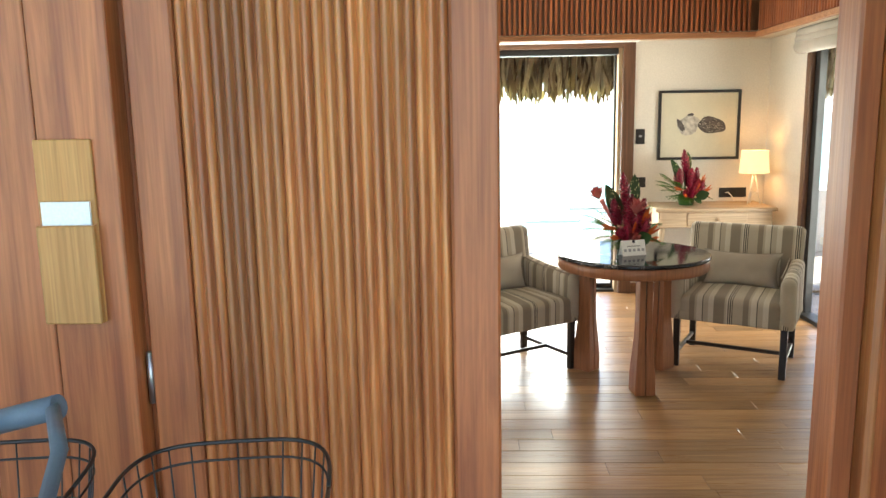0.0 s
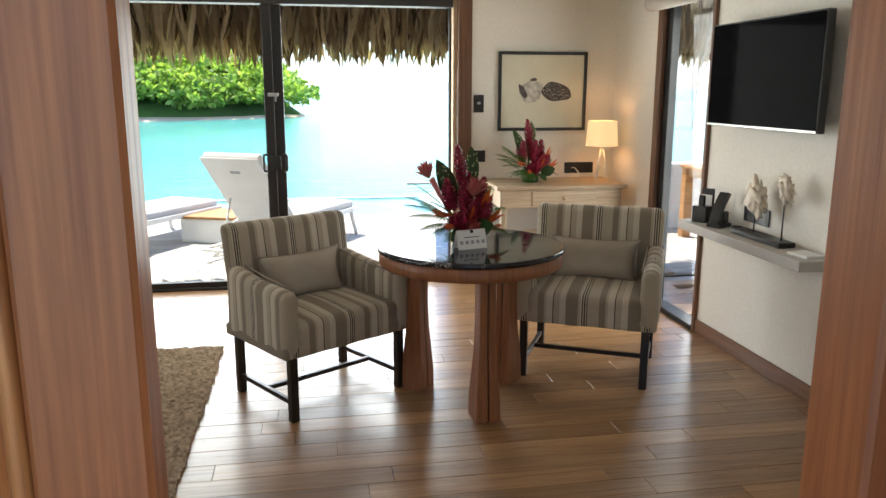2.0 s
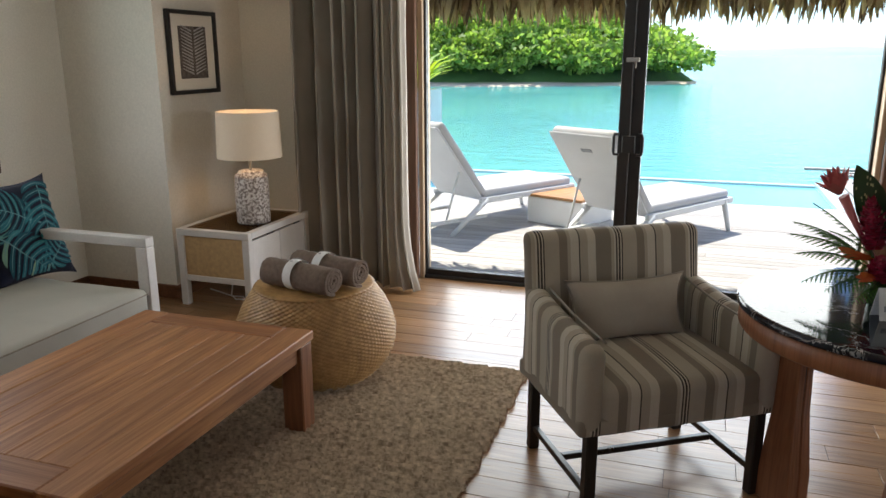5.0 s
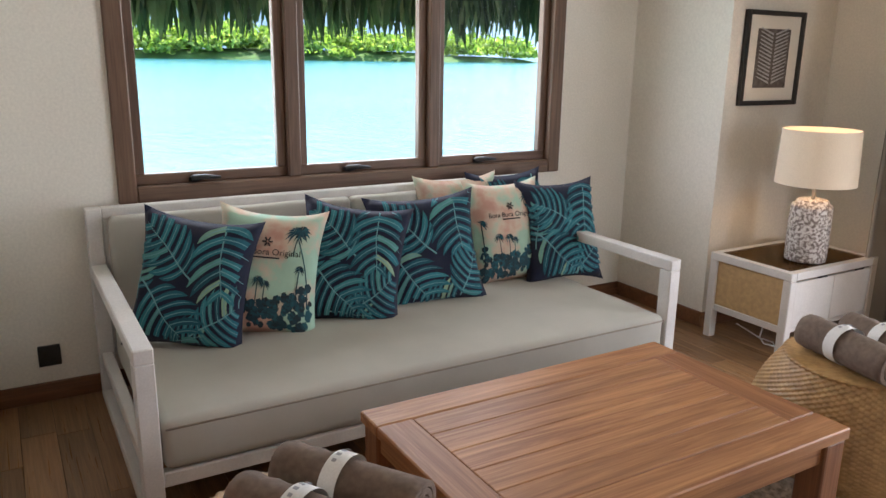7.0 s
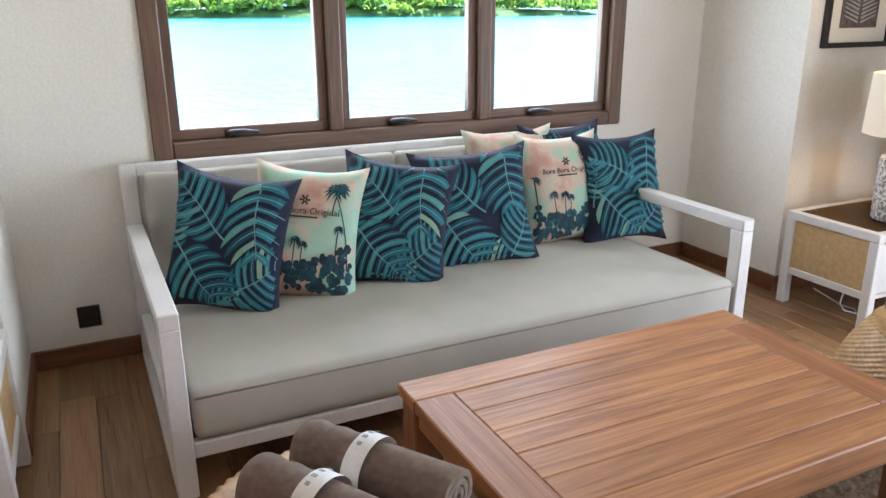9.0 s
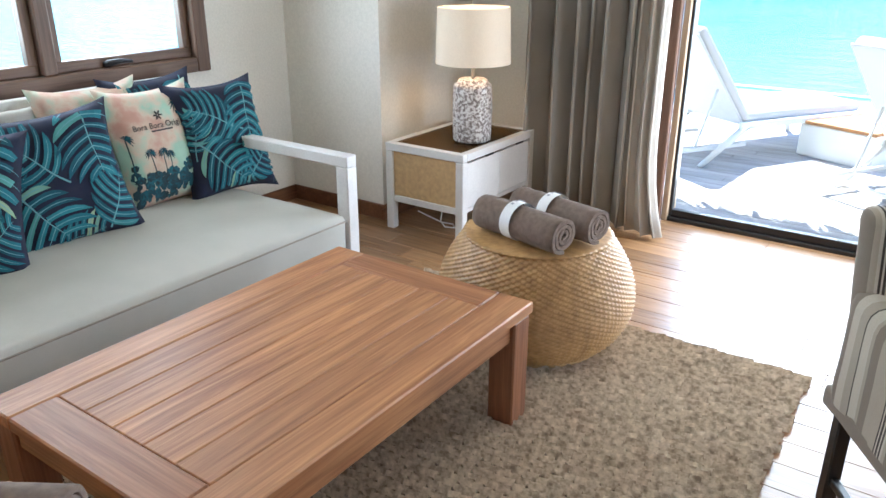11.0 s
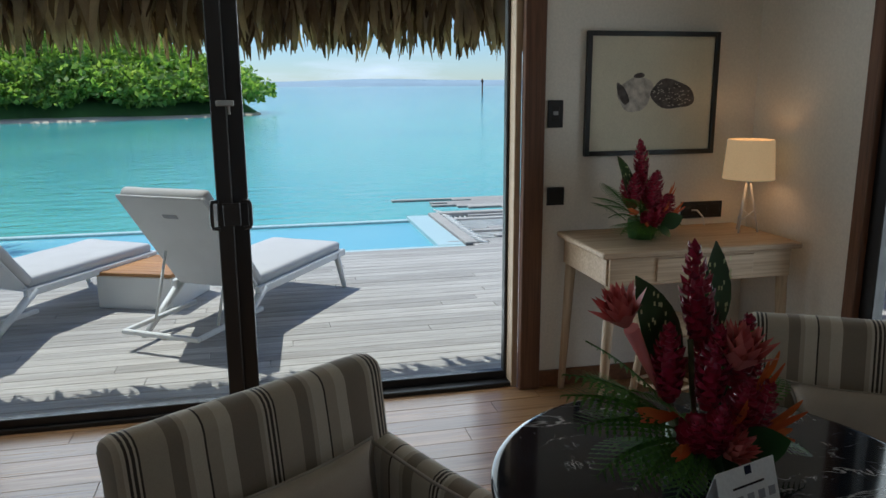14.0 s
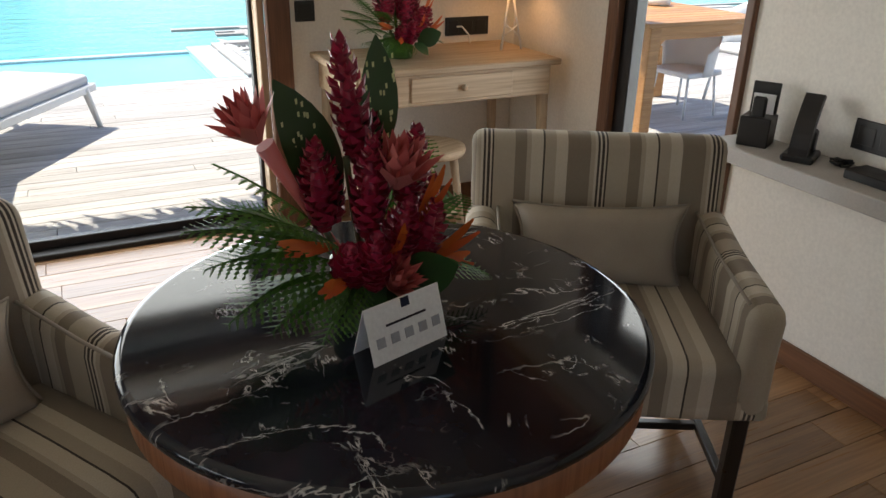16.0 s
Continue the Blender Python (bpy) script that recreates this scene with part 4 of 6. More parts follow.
def palm(bm, place, cu, cv, hgt, size, lean=0.05):
    def quad(p):
        if all(abs(a) < 0.97 and abs(b) < 0.97 for a, b in p):
            bm.faces.new([bm.verts.new(place(a, b)) for a, b in p])
    for k in range(6):
        a, b = k / 6, (k + 1) / 6
        quad([(cu + lean * a * a - 0.012, cv + hgt * a), (cu + lean * a * a + 0.012, cv + hgt * a), (cu + lean * b * b + 0.011, cv + hgt * b), (cu + lean * b * b - 0.011, cv + hgt * b)])
    tx, ty = cu + lean, cv + hgt
    for k in range(11):
        an = math.pi * (-0.25 + 1.5 * k / 10)
        dx, dy = math.cos(an) * size, math.sin(an) * size * 0.8
        quad([(tx, ty), (tx + dx * 0.5 - dy * 0.14, ty + dy * 0.5 + dx * 0.14), (tx + dx, ty + dy - size * 0.35), (tx + dx * 0.5 + dy * 0.1, ty + dy * 0.5 - dx * 0.1 - size * 0.06)])


def scatter(kind, m, seed, w=0.46, h=0.49, t=0.08):
    label = "square cushion printed with blue-green monstera leaves on navy" if kind == "leaf" else "square cushion printed with palms against a coral sunset"
    c = thing("scatter_cushion", label, "cushion", m, "printed cushions on the sofa")
    r = random.Random(seed)

    lift = [0.002]

    def place(u, v):
        return cushion_point(u, v, w, h, t, lift[0])
    part("cover", cushion(w, h, t), M_NAVY if kind == "leaf" else M_SUNSET, c)
    bm = bmesh.new()
    if kind == "leaf":
        ribs = bmesh.new()
        for cu, cv, a, s in ((-0.85, 0.1, 1.4, 0.6), (0.1, -0.9, 0.3, 0.6), (0.62, -0.55, 0.9, 0.72), (-0.38, 0.42, 2.5, 0.85), (-0.35, -0.5, -0.75, 0.9), (0.5, 0.45, -1.75, 0.95)):
            lift[0] += 0.0009
            monstera(bm, ribs, place, cu + r.uniform(-0.1, 0.1), cv + r.uniform(-0.1, 0.1), a + r.uniform(-0.35, 0.35), s * 1.15)
        part("midrib_print", ribs, M_VEIN, c)
        part("leaf_print", bm, M_PRINT, c, "blue-green printed leaves")
    else:
        for k in range(190):
            u = r.uniform(-0.93, 0.93)
            top = -0.48 + 0.35 * max(0, u) + 0.25 * max(0.0, -0.65 - u) * 4
            v, s = r.uniform(-0.95, top), r.uniform(0.04, 0.09)
            if v - s < -0.96:
                continue
            bm.faces.new([bm.verts.new(place(max(-0.96, min(0.96, u + s * math.cos(q) * r.uniform(0.7, 1.2))), v + s * math.sin(q))) for q in (0.2, 1.3, 2.4, 3.6, 4.6, 5.6)])
        for cu, cv, hg, s, le in ((-0.45, -0.6, 0.5, 0.15, -0.03), (-0.2, -0.62, 0.5, 0.15, 0.02), (-0.05, -0.6, 0.42, 0.13, 0.02), (0.85, -0.5, 1.2, 0.22, -0.35), (-0.86, -0.7, 0.9, 0.16, -0.02), (0.5, 0.3, 0.42, 0.2, 0.1), (0.62, -0.4, 0.5, 0.12, 0.03)):
            palm(bm, place, cu, cv, hg, s, le)
        part("palm_print", bm, M_PALMPRINT, c, "dark printed palm trees")
        words("lettering", "Bora Bora Original", 0.034, M_INK, c, Matrix.Translation(place(-0.05, 0.30) + Vector((0, -0.004, 0))))
        bars = bmesh.new()
        box((-0.05, -0.0005, 0), (0.05, 0.0005, 0.006), 0, bars)
        part("printed_line", bars, M_INK, c, "", Matrix.Translation(place(-0.05, 0.24) + Vector((0, -0.003, 0))))
        mark = bmesh.new()
        for k in range(6):
            an = k * math.pi / 3
            box((0.004, -0.0005, -0.003), (0.02, 0.0005, 0.003), 0, mark, Matrix.Rotation(an, 4, "Y"))
        part("printed_mark", mark, M_INK, c, "", Matrix.Translation(place(-0.05, 0.52) + Vector((0, -0.003, 0))))
    return c


# cushions: place along the sofa, depth, turn (front to +x), lean, kind
for y, x, turn, lean, kind, seed, z, roll, wide in ((3.37, -2.62, 60, -17, "leaf", 1, 0.355, 8, 0.42), (3.67, -2.60, 66, -18, "palm", 2, 0.355, 6, 0.39), (4.01, -2.58, 66, -19, "leaf", 3, 0.355, 8, 0.42),
                                                   (4.46, -2.62, 80, -20, "leaf", 4, 0.352, -3, 0.48), (4.98, -2.76, 88, -17, "palm", 5, 0.355, 0, 0.40), (5.25, -2.68, 84, -18, "leaf", 6, 0.35, 0, 0.42),
                                                   (4.80, -2.95, 90, -9, "palm", 7, 0.36, 0, 0.44), (5.10, -2.97, 92, -8, "leaf", 8, 0.36, 0, 0.44)):
    scatter(kind, pose(x, y, z, 0, 0, turn) @ pose(0, 0, 0, lean, roll, 0), seed, wide)

# jute rug: rows of braided cord
rug = thing("rug", "braided natural jute rug under the coffee table", "rug", pose(0, 0, 0))
RX0, RX1, RY0, RY1 = -1.90, -0.28, 2.97, 5.646
# Backing sheet coloured as the shade seen in the gaps between rows.
part("backing", box((RX0 + 0.004, RY0 + 0.004, 0.001), (RX1 - 0.004, RY1 - 0.004, 0.005)), M_JUTEGAP, rug)
verts, faces = [], []
rr = random.Random(3)
yy = RY0
while yy < RY1:
    xx = RX0 + rr.uniform(-0.012, 0.008)
    flip = 1
    while xx < RX1:
        ln, wd = 0.034, 0.0122
        sk = 0.005
        b = len(verts)
        y0 = yy + rr.uniform(-0.001, 0.001)
        hz = 0.026 + rr.uniform(-0.004, 0.004)
        verts += [(xx, y0 - wd - sk, 0.004), (xx + ln, y0 - wd + sk, 0.004), (xx, y0 - sk, hz), (xx + ln, y0 + sk, hz), (xx, y0 + wd - sk, 0.004), (xx + ln, y0 + wd + sk, 0.004)]
        faces += [(b, b + 1, b + 3, b + 2), (b + 2, b + 3, b + 5, b + 4)]
        xx += ln - 0.002
    yy += 0.031
me = bpy.data.meshes.new("cord_weave")
me.from_pydata(verts, [], faces)
me.materials.append(M_JUTE)
cords = new("cord_weave", me)
cords.parent = rug
tagged(cords, "", "", "", "stuff")

# wicker stools and rolled towels
ROWS_W, COLS_W = 96, 224
prof = []
for i in range(ROWS_W + 1):
    t = i / ROWS_W
    z = 0.015 + 0.40 * t
    r = 0.262 + 0.098 * abs(math.sin(math.pi * min(1, t * 1.02) ** 0.85)) ** 0.8 if t < 0.999 else 0.27
    prof.append((r, z))
for i in range(1, 26):
    t = i / 26
    prof.append((0.262 * (1 - t) + 0.012, 0.418 + 0.012 * math.sin(t * 1.57)))


def weave(i, k):
    return 0.0058 * (1 if ((i // 2 + k // 2) % 2) else -1) * (1 if i % 2 else 0.4)


wick = mesh_of("woven_body", lathe(prof, COLS_W, None, (0, 0, 0), weave), M_WICKER)


def wicker_stool(x, y):
    st = thing("wicker_stool", "barrel-shaped woven cane stool carrying rolled towels", "stool", pose(x, y, 0.012), "wicker stools")
    share("woven_body", wick, st, pose(0, 0, 0))
    part("foot_ring", tube([(0.262 * math.cos(a), 0.262 * math.sin(a), 0.012) for a in np.linspace(0, 2 * math.pi, 40)], 0.011), M_CANE, st)


def rolled_towel():
    """A spiral of thick cloth, its axis along x."""
    own = bmesh.new()
    n, turns, L = 84, 3.2, 0.37
    secs = []
    for j, x in enumerate(np.linspace(-L / 2, L / 2, 15)):
        ring = []
        rib = 0.0022 * (1 if j in (1, 3, 5) else -0.6 if j in (2, 4) else 0)
        for k in range(n + 1):
            a = turns * 2 * math.pi * k / n
            r = 0.012 + 0.056 * (k / n) + rib + 0.002 * noise.noise(Vector((math.cos(a) * 2, math.sin(a) * 2, x * 9)))
            xj = x + (0.004 * noise.noise(Vector((a, 0, 3))) if j in (0, 14) else 0)
            ring.append(Vector((xj, r * math.cos(a), r * math.sin(a) * 0.93)))
        secs.append(ring)
    th = 0.0125

    def inner(p):
        d = Vector((0, p.y, p.z))
        return p - d.normalized() * min(th, d.length * 0.8)
    out = [[own.verts.new(p) for p in ring] for ring in secs]
    inn = [[own.verts.new(inner(p)) for p in ring] for ring in secs]
    for j in range(14):
        for k in range(n):
            own.faces.new((out[j][k], out[j][k + 1], out[j + 1][k + 1], out[j + 1][k])).smooth = True
            own.faces.new((inn[j][k], inn[j + 1][k], inn[j + 1][k + 1], inn[j][k + 1])).smooth = True
        own.faces.new((out[j][n], inn[j][n], inn[j + 1][n], out[j + 1][n]))
        own.faces.new((out[j][0], out[j + 1][0], inn[j + 1][0], inn[j][0]))
    for j, rev in ((0, 1), (14, 0)):
        for k in range(n):
            q = (out[j][k], inn[j][k], inn[j][k + 1], out[j][k + 1])
            own.faces.new(q if rev else q[::-1])
    return own


_roll = rolled_towel()
bmesh.ops.rotate(_roll, verts=_roll.verts, cent=(0, 0, 0), matrix=Matrix.Rotation(radians(-158), 3, "X"))
roll_mesh = mesh_of("roll", _roll, M_TOWEL)
band = bmesh.new()
ringa = [[band.verts.new((x, 0.0705 * math.cos(a), 0.0705 * math.sin(a) * 0.935)) for a in np.linspace(0, 2 * math.pi, 37)[:-1]] for x in (-0.045, 0.0)]
for k in range(36):
    band.faces.new((ringa[0][k], ringa[0][(k + 1) % 36], ringa[1][(k + 1) % 36], ringa[1][k])).smooth = True
band_mesh = mesh_of("paper_band", band, M_PAPER)
bars = bmesh.new()
for k, (wd, hh) in enumerate(((0.012, 0.009), (0.012, 0.009), (0.012, 0.009), (0.010, 0.009))):
    a = radians(60 + k * 17)
    box((-wd, -0.0045, 0.0), (0.0, 0.0045, 0.0008), 0, bars, Matrix.Translation((-0.022, 0, 0)) @ Matrix.Rotation(a - math.pi / 2, 4, "X") @ Matrix.Translation((0, 0, 0.0706)))
bars_mesh = mesh_of("printed_mark", bars, M_GREYINK)


def towel(x, y, z, turn):
    tw = thing("rolled_towel", "rolled taupe terry towel with a white paper band", "towel", pose(x, y, z, 0, 0, turn), "rolled towels")
    share("roll", roll_mesh, tw, pose(0, 0, 0))
    share("paper_band", band_mesh, tw, pose(0, 0, 0))
    share("printed_mark", bars_mesh, tw, pose(0, 0, 0))


wicker_stool(-1.205, 5.39)
wicker_stool(-1.225, 3.345)
for x, y, turn in ((-1.19, 5.245, -13), (-1.135, 5.40, -14), (-1.14, 3.32, 31), (-1.225, 3.45, 33)):
    towel(x, y, 0.506, turn)


def side_cabinet(m, label):
    """White frame, cane ends, two drawers on the +x front, tinted glass top. Origin at the back corner; x deep, y long."""
    cb = thing("side_cabinet", label, "cabinet", m, "white side cabinets")
    w, d, h = 0.48, 0.70, 0.46
    for x in (0.0, w - 0.045):
        for y in (0.0, d - 0.045):
            part("leg", box((x, y, 0), (x + 0.045, y + 0.045, h - 0.04), 0.004), M_WHITEWOOD, cb)
    for lo, hi in (((0, 0, h - 0.04), (w, 0.04, h)), ((0, d - 0.04, h - 0.04), (w, d, h)), ((0, 0.04, h - 0.04), (0.04, d - 0.04, h)), ((w - 0.04, 0.04, h - 0.04), (w, d - 0.04, h))):
        part("top_rail", box(lo, hi, 0.003), M_WHITEWOOD, cb)
    for y in (0.008, d - 0.033):
        part("bottom_rail", box((0.045, y, 0.15), (w - 0.045, y + 0.025, 0.185), 0.003), M_WHITEWOOD, cb)
        part("cane_panel", box((0.045, y + 0.006, 0.185), (w - 0.045, y + 0.018, h - 0.04)), M_CANE, cb, "woven cane end panel")
    part("bottom", box((0.01, 0.03, 0.155), (w - 0.012, d - 0.03, 0.175)), M_WHITEWOOD, cb)
    part("back", box((0.004, 0.045, 0.175), (0.016, d - 0.045, h - 0.04)), M_WHITEWOOD, cb)
    for k in range(2):
        y0 = 0.048 + k * (d - 0.094) / 2
        part("drawer_front", box((w - 0.025, y0, 0.18), (w - 0.006, y0 + (d - 0.1) / 2, h - 0.052), 0.003), M_WHITEWOOD, cb)
        part("grip", box((w - 0.012, y0 + 0.17, h - 0.0515), (w - 0.004, y0 + 0.24, h - 0.043), 0.001), M_BLACK, cb)
    part("inset_top", box((0.04, 0.04, h - 0.02), (w - 0.04, d - 0.04, h - 0.008)), M_CANE, cb)
    g = part("glass_top", box((0.04, 0.04, h - 0.0075), (w - 0.04, d - 0.04, h - 0.002)), M_TINT, cb, "smoked glass inset")
    g.visible_shadow = False


side_cabinet(pose(-2.43, 6.015, 0), "white side cabinet with cane ends under a speckled lamp")
side_cabinet(pose(-2.50, 2.02, 0), "white side cabinet with cane ends under a white towel")

tl = thing("table_lamp", "lit table lamp with a speckled ceramic base and cream drum shade", "lamp", pose(-2.10, 6.32, 0.458))
part("base", lathe([(0.088, 0.0), (0.096, 0.004), (0.098, 0.02), (0.101, 0.15), (0.098, 0.27), (0.094, 0.286), (0.078, 0.292), (0.076, 0.305), (0.066, 0.312)], 40), M_CERAMIC, tl, "mottled grey and white ceramic")
part("neck", tube([(0, 0, 0.305), (0, 0, 0.45)], 0.009), M_STEEL, tl)
own = bmesh.new()
for r0, r1 in (((0.188, 0.39), (0.178, 0.655)), ((0.185, 0.39), (0.175, 0.655))):
    a = [own.verts.new((r0[0] * math.cos(t), r0[0] * math.sin(t), r0[1])) for t in np.linspace(0, 2 * math.pi, 49)[:-1]]
    b = [own.verts.new((r1[0] * math.cos(t), r1[0] * math.sin(t), r1[1])) for t in np.linspace(0, 2 * math.pi, 49)[:-1]]
    for k in range(48):
        own.faces.new((a[k], a[(k + 1) % 48], b[(k + 1) % 48], b[k])).smooth = True
part("shade", own, M_LAMPB, tl, "cream linen drum shade")

# curtain
cur = thing("curtain", "full-length grey linen curtain drawn aside, its pale lining showing", "curtain", pose(0, 0, 0))


def drape(x0, x1, y, amp, folds, material, name, flare=0.0, seed=0):
    own = bmesh.new()
    nx, nz = folds * 12, 16
    grid = []
    for j in range(nz + 1):
        z = 0.012 + (SOFFIT - 0.022) * j / nz
        low = max(0, 1 - z / 0.5) ** 2
        ring = []
        for i in range(nx + 1):
            t = i / nx
            ph = 2 * math.pi * folds * (t + 0.05 * math.sin(9 * t + seed))
            yy = y + amp * (1 + 0.9 * noise.noise(Vector((t * 7, seed, z * 0.4)))) * math.sin(ph) + 0.01 * noise.noise(Vector((t * 9, z * 3, seed)))
            ring.append(own.verts.new((x0 + (x1 - x0) * t + 0.25 * amp * math.sin(2 * ph) + flare * low * t, yy - 0.05 * low * t * (1 if flare else 0), z)))
        grid.append(ring)
    for j in range(nz):
        for i in range(nx):
            own.faces.new((grid[j][i], grid[j][i + 1], grid[j + 1][i + 1], grid[j + 1][i])).smooth = True
    ob = part(name, own, material, cur)
    md = ob.modifiers.new("thick", "SOLIDIFY")
    md.thickness = 0.004
    return ob


drape(-2.02, -1.40, 6.73, 0.062, 6, M_CURTAIN, "drape", 0.0, 1)
drape(-1.42, -1.27, 6.70, 0.030, 3, M_LINING, "lining", 0.10, 5)
part("track", box((-2.1, 6.70, SOFFIT - 0.025), (1.4, 6.76, SOFFIT)), M_WHITE, cur)

# ---- terrace, lagoon and distance ----
ANG = math.degrees(math.atan2(-0.53, 0.848))


def lounger(m, label):
    """Local y from head to foot, x across."""
    lo = thing("sun_lounger", label, "sun lounger", m, "white sun loungers")
    H = 0.27
    for x in (-0.31, 0.31):
        part("side_rail", box((x - 0.018, 0.42, H - 0.03), (x + 0.018, 1.62, H + 0.02), 0.006), M_WHITE, lo)
        part("foot_leg", tube([(x, 1.50, H), (x + 0.02 * (1 if x > 0 else -1), 1.58, 0.0)], [0.026, 0.018]), M_WHITE, lo)
        part("head_leg", tube([(x, 0.50, H), (x, 0.10, 0.0)], [0.028, 0.018]), M_WHITE, lo)
        part("sled_rail", box((x * 0.82 - 0.014, -0.10, 0.10), (x * 0.82 + 0.014, 0.55, 0.128), 0.005), M_WHITE, lo)
        part("strut", tube([(x * 0.72, 0.12, 0.12), (x * 0.72, 0.26, 0.52)], 0.009), M_WHITE, lo)
    part("sled_bar", box((-0.268, -0.128, 0.10), (0.268, -0.10, 0.128), 0.005), M_WHITE, lo)
    part("cross_bar", box((-0.29, 1.585, H - 0.03), (0.29, 1.62, H + 0.02), 0.006), M_WHITE, lo)
    part("sling", box((-0.292, 0.45, H - 0.004), (0.292, 1.585, H + 0.006)), M_SLING, lo)
    part("seat_cushion", soft_box(0.60, 1.14, 0.075, 0.008, 8, 0.03), M_CUSHION, lo, "pale grey seat pad", pose(0, 1.03, H + 0.046))
    tilt = pose(0, 0.46, H + 0.01, -52, 0, 0)
    part("back_sling", box((-0.30, -0.80, -0.012), (0.30, 0.0, 0.004), 0.005), M_SLING, lo, "", tilt)
    part("back_cushion", soft_box(0.60, 0.80, 0.075, 0.006, 8, 0.03), M_CUSHION, lo, "pale grey back pad", tilt @ pose(0, -0.40, 0.044))
    part("grip_slot", box((-0.05, -0.66, -0.016), (0.05, -0.63, -0.011)), M_GREYINK, lo, "", tilt)


lounger(pose(-0.42, 8.11, DZ, 0, 0, ANG), "white mesh sun lounger with grey pads on the deck")
lounger(pose(-1.82, 8.40, DZ, 0, 0, ANG), "white mesh sun lounger with grey pads on the deck")
c = thing("outdoor_cushion", "small green leaf-print cushion on a sun lounger", "cushion", pose(-1.82, 8.40, DZ, 0, 0, ANG) @ pose(-0.02, 0.52, 0.36, -50, 0, 180))
part("cover", cushion(0.34, 0.30, 0.05, 10), M_LEAFDARK, c)
bx = thing("side_box", "white box table with a teak slat top between the loungers", "table", pose(-0.67, 9.27, DZ, 0, 0, -22))
part("body", box((-0.28, -0.28, 0), (0.28, 0.28, 0.235), 0.008), M_WHITE, bx)
for k in range(8):
    part("slat", box((-0.29, -0.29 + k * 0.073, 0.237), (0.29, -0.29 + k * 0.073 + 0.067, 0.262), 0.003), M_TEAKOUT, bx)

pool = tagged(new("pool"), "small infinity pool with pale mosaic edges", "pool", "", "structure")
part("basin", box((-5.0, 10.55, DZ - 1.0), (1.76, 12.2, DZ - 0.09)), M_TILE, pool)
part("pool_water", box((-5.0, 10.6, DZ - 0.088), (1.74, 12.14, DZ - 0.045)), M_POOL, pool, "still turquoise pool water")
part("near_edge", box((-5.0, 10.5, DZ - 0.6), (2.0, 10.6, DZ - 0.004), 0.006), M_TILE, pool)
part("far_edge", box((-5.0, 12.14, DZ - 0.6), (1.74, 12.24, DZ - 0.02), 0.006), M_TILE, pool)
part("side_edge", box((1.74, 10.6, DZ - 0.6), (2.0, 12.32, DZ), 0.006), M_TILE, pool, "pale mosaic ledge")
net = thing("overwater_net", "white cord hammock net stretched over the water", "net", pose(0, 0, DZ))
for lo, hi in (((2.01, 10.6, -0.1), (2.13, 12.38, 0.02)), ((2.13, 12.26, -0.1), (3.7, 12.38, 0.03)), ((2.13, 10.6, -0.1), (3.7, 10.55, 0.0))):
    part("frame_beam", box(lo, hi, 0.008), M_DECK, net)
bm = bmesh.new()
for k in range(26):
    tube([(2.13 + k * 0.06, 10.55, -0.02), (2.13 + k * 0.06, 11.5, -0.10), (2.13 + k * 0.06, 12.26, -0.02)], 0.009, bm, 5)
    tube([(2.13, 10.55 + k * 0.075, -0.03), (3.7, 10.55 + k * 0.075, -0.03)], 0.009, bm, 5)
part("cord_mesh", bm, M_WHITE, net)
for k in range(14):
    part("lacing", tube([(2.12, 10.6 + k * 0.14, 0.02), (2.26, 10.67 + k * 0.14, -0.01), (2.12, 10.74 + k * 0.14, 0.02)], 0.008, None, 5), M_WHITE, net)

pl = thing("planter", "tall white planter with yellow-green strap leaves", "planter", pose(-3.08, 11.9, DZ))
part("pot", box((-0.22, -0.22, -0.6), (0.22, 0.22, 1.05), 0.012), M_STONE, pl)
rp = random.Random(8)
bm = bmesh.new()
for k in range(34):
    a, ln, w = rp.uniform(0, 6.28), rp.uniform(0.5, 0.95), rp.uniform(0.03, 0.05)
    up = rp.uniform(0.5, 1.0)
    d = Vector((math.cos(a), math.sin(a), 0))
    s = Vector((-d.y, d.x, 0))
    pts = [Vector((0, 0, 1.03)) + d * (ln * t * (0.25 + 0.55 * t)) + Vector((0, 0, ln * up * (t - 0.42 * t * t * t))) for t in (0, 0.3, 0.6, 0.85, 1.0)]
    ws = (0.6, 1.0, 0.9, 0.5, 0.05)
    L = [bm.verts.new(p + s * w * q) for p, q in zip(pts, ws)]
    R = [bm.verts.new(p - s * w * q) for p, q in zip(pts, ws)]
    for i in range(4):
        bm.faces.new((L[i], R[i], R[i + 1], L[i + 1]))
part("foliage", bm, M_YELLOWLEAF, pl, "arching yellow-green leaves")

# dining set outside the side door
dt = thing("outdoor_table", "slatted teak dining table on the deck", "table", pose(4.47, 8.13, DZ, 0, 0, 0))
for k in range(10):
    part("slat", box((-0.52, -0.5 + k * 0.1, 0.715), (0.52, -0.5 + k * 0.1 + 0.093, 0.745), 0.003), M_TEAKOUT, dt)
for x in (-0.45, 0.45):
    for y in (-0.45, 0.45):
        part("leg", box((x - 0.045, y - 0.045, 0), (x + 0.045, y + 0.045, 0.715), 0.005), M_TEAKOUT, dt)
    part("apron", box((x - 0.02, -0.405, 0.63), (x + 0.02, 0.405, 0.715), 0.003), M_TEAKOUT, dt)
for y in (-0.45, 0.45):
    part("apron", box((-0.405, y - 0.02, 0.63), (0.405, y + 0.02, 0.715), 0.003), M_TEAKOUT, dt)
tr = thing("tray", "small pale bowl on the outdoor table", "bowl", pose(4.72, 8.45, DZ + 0.745))
part("rim", lathe([(0.06, 0), (0.09, 0.01), (0.1, 0.05), (0.09, 0.05), (0.06, 0.02)], 20), M_MAT, tr)


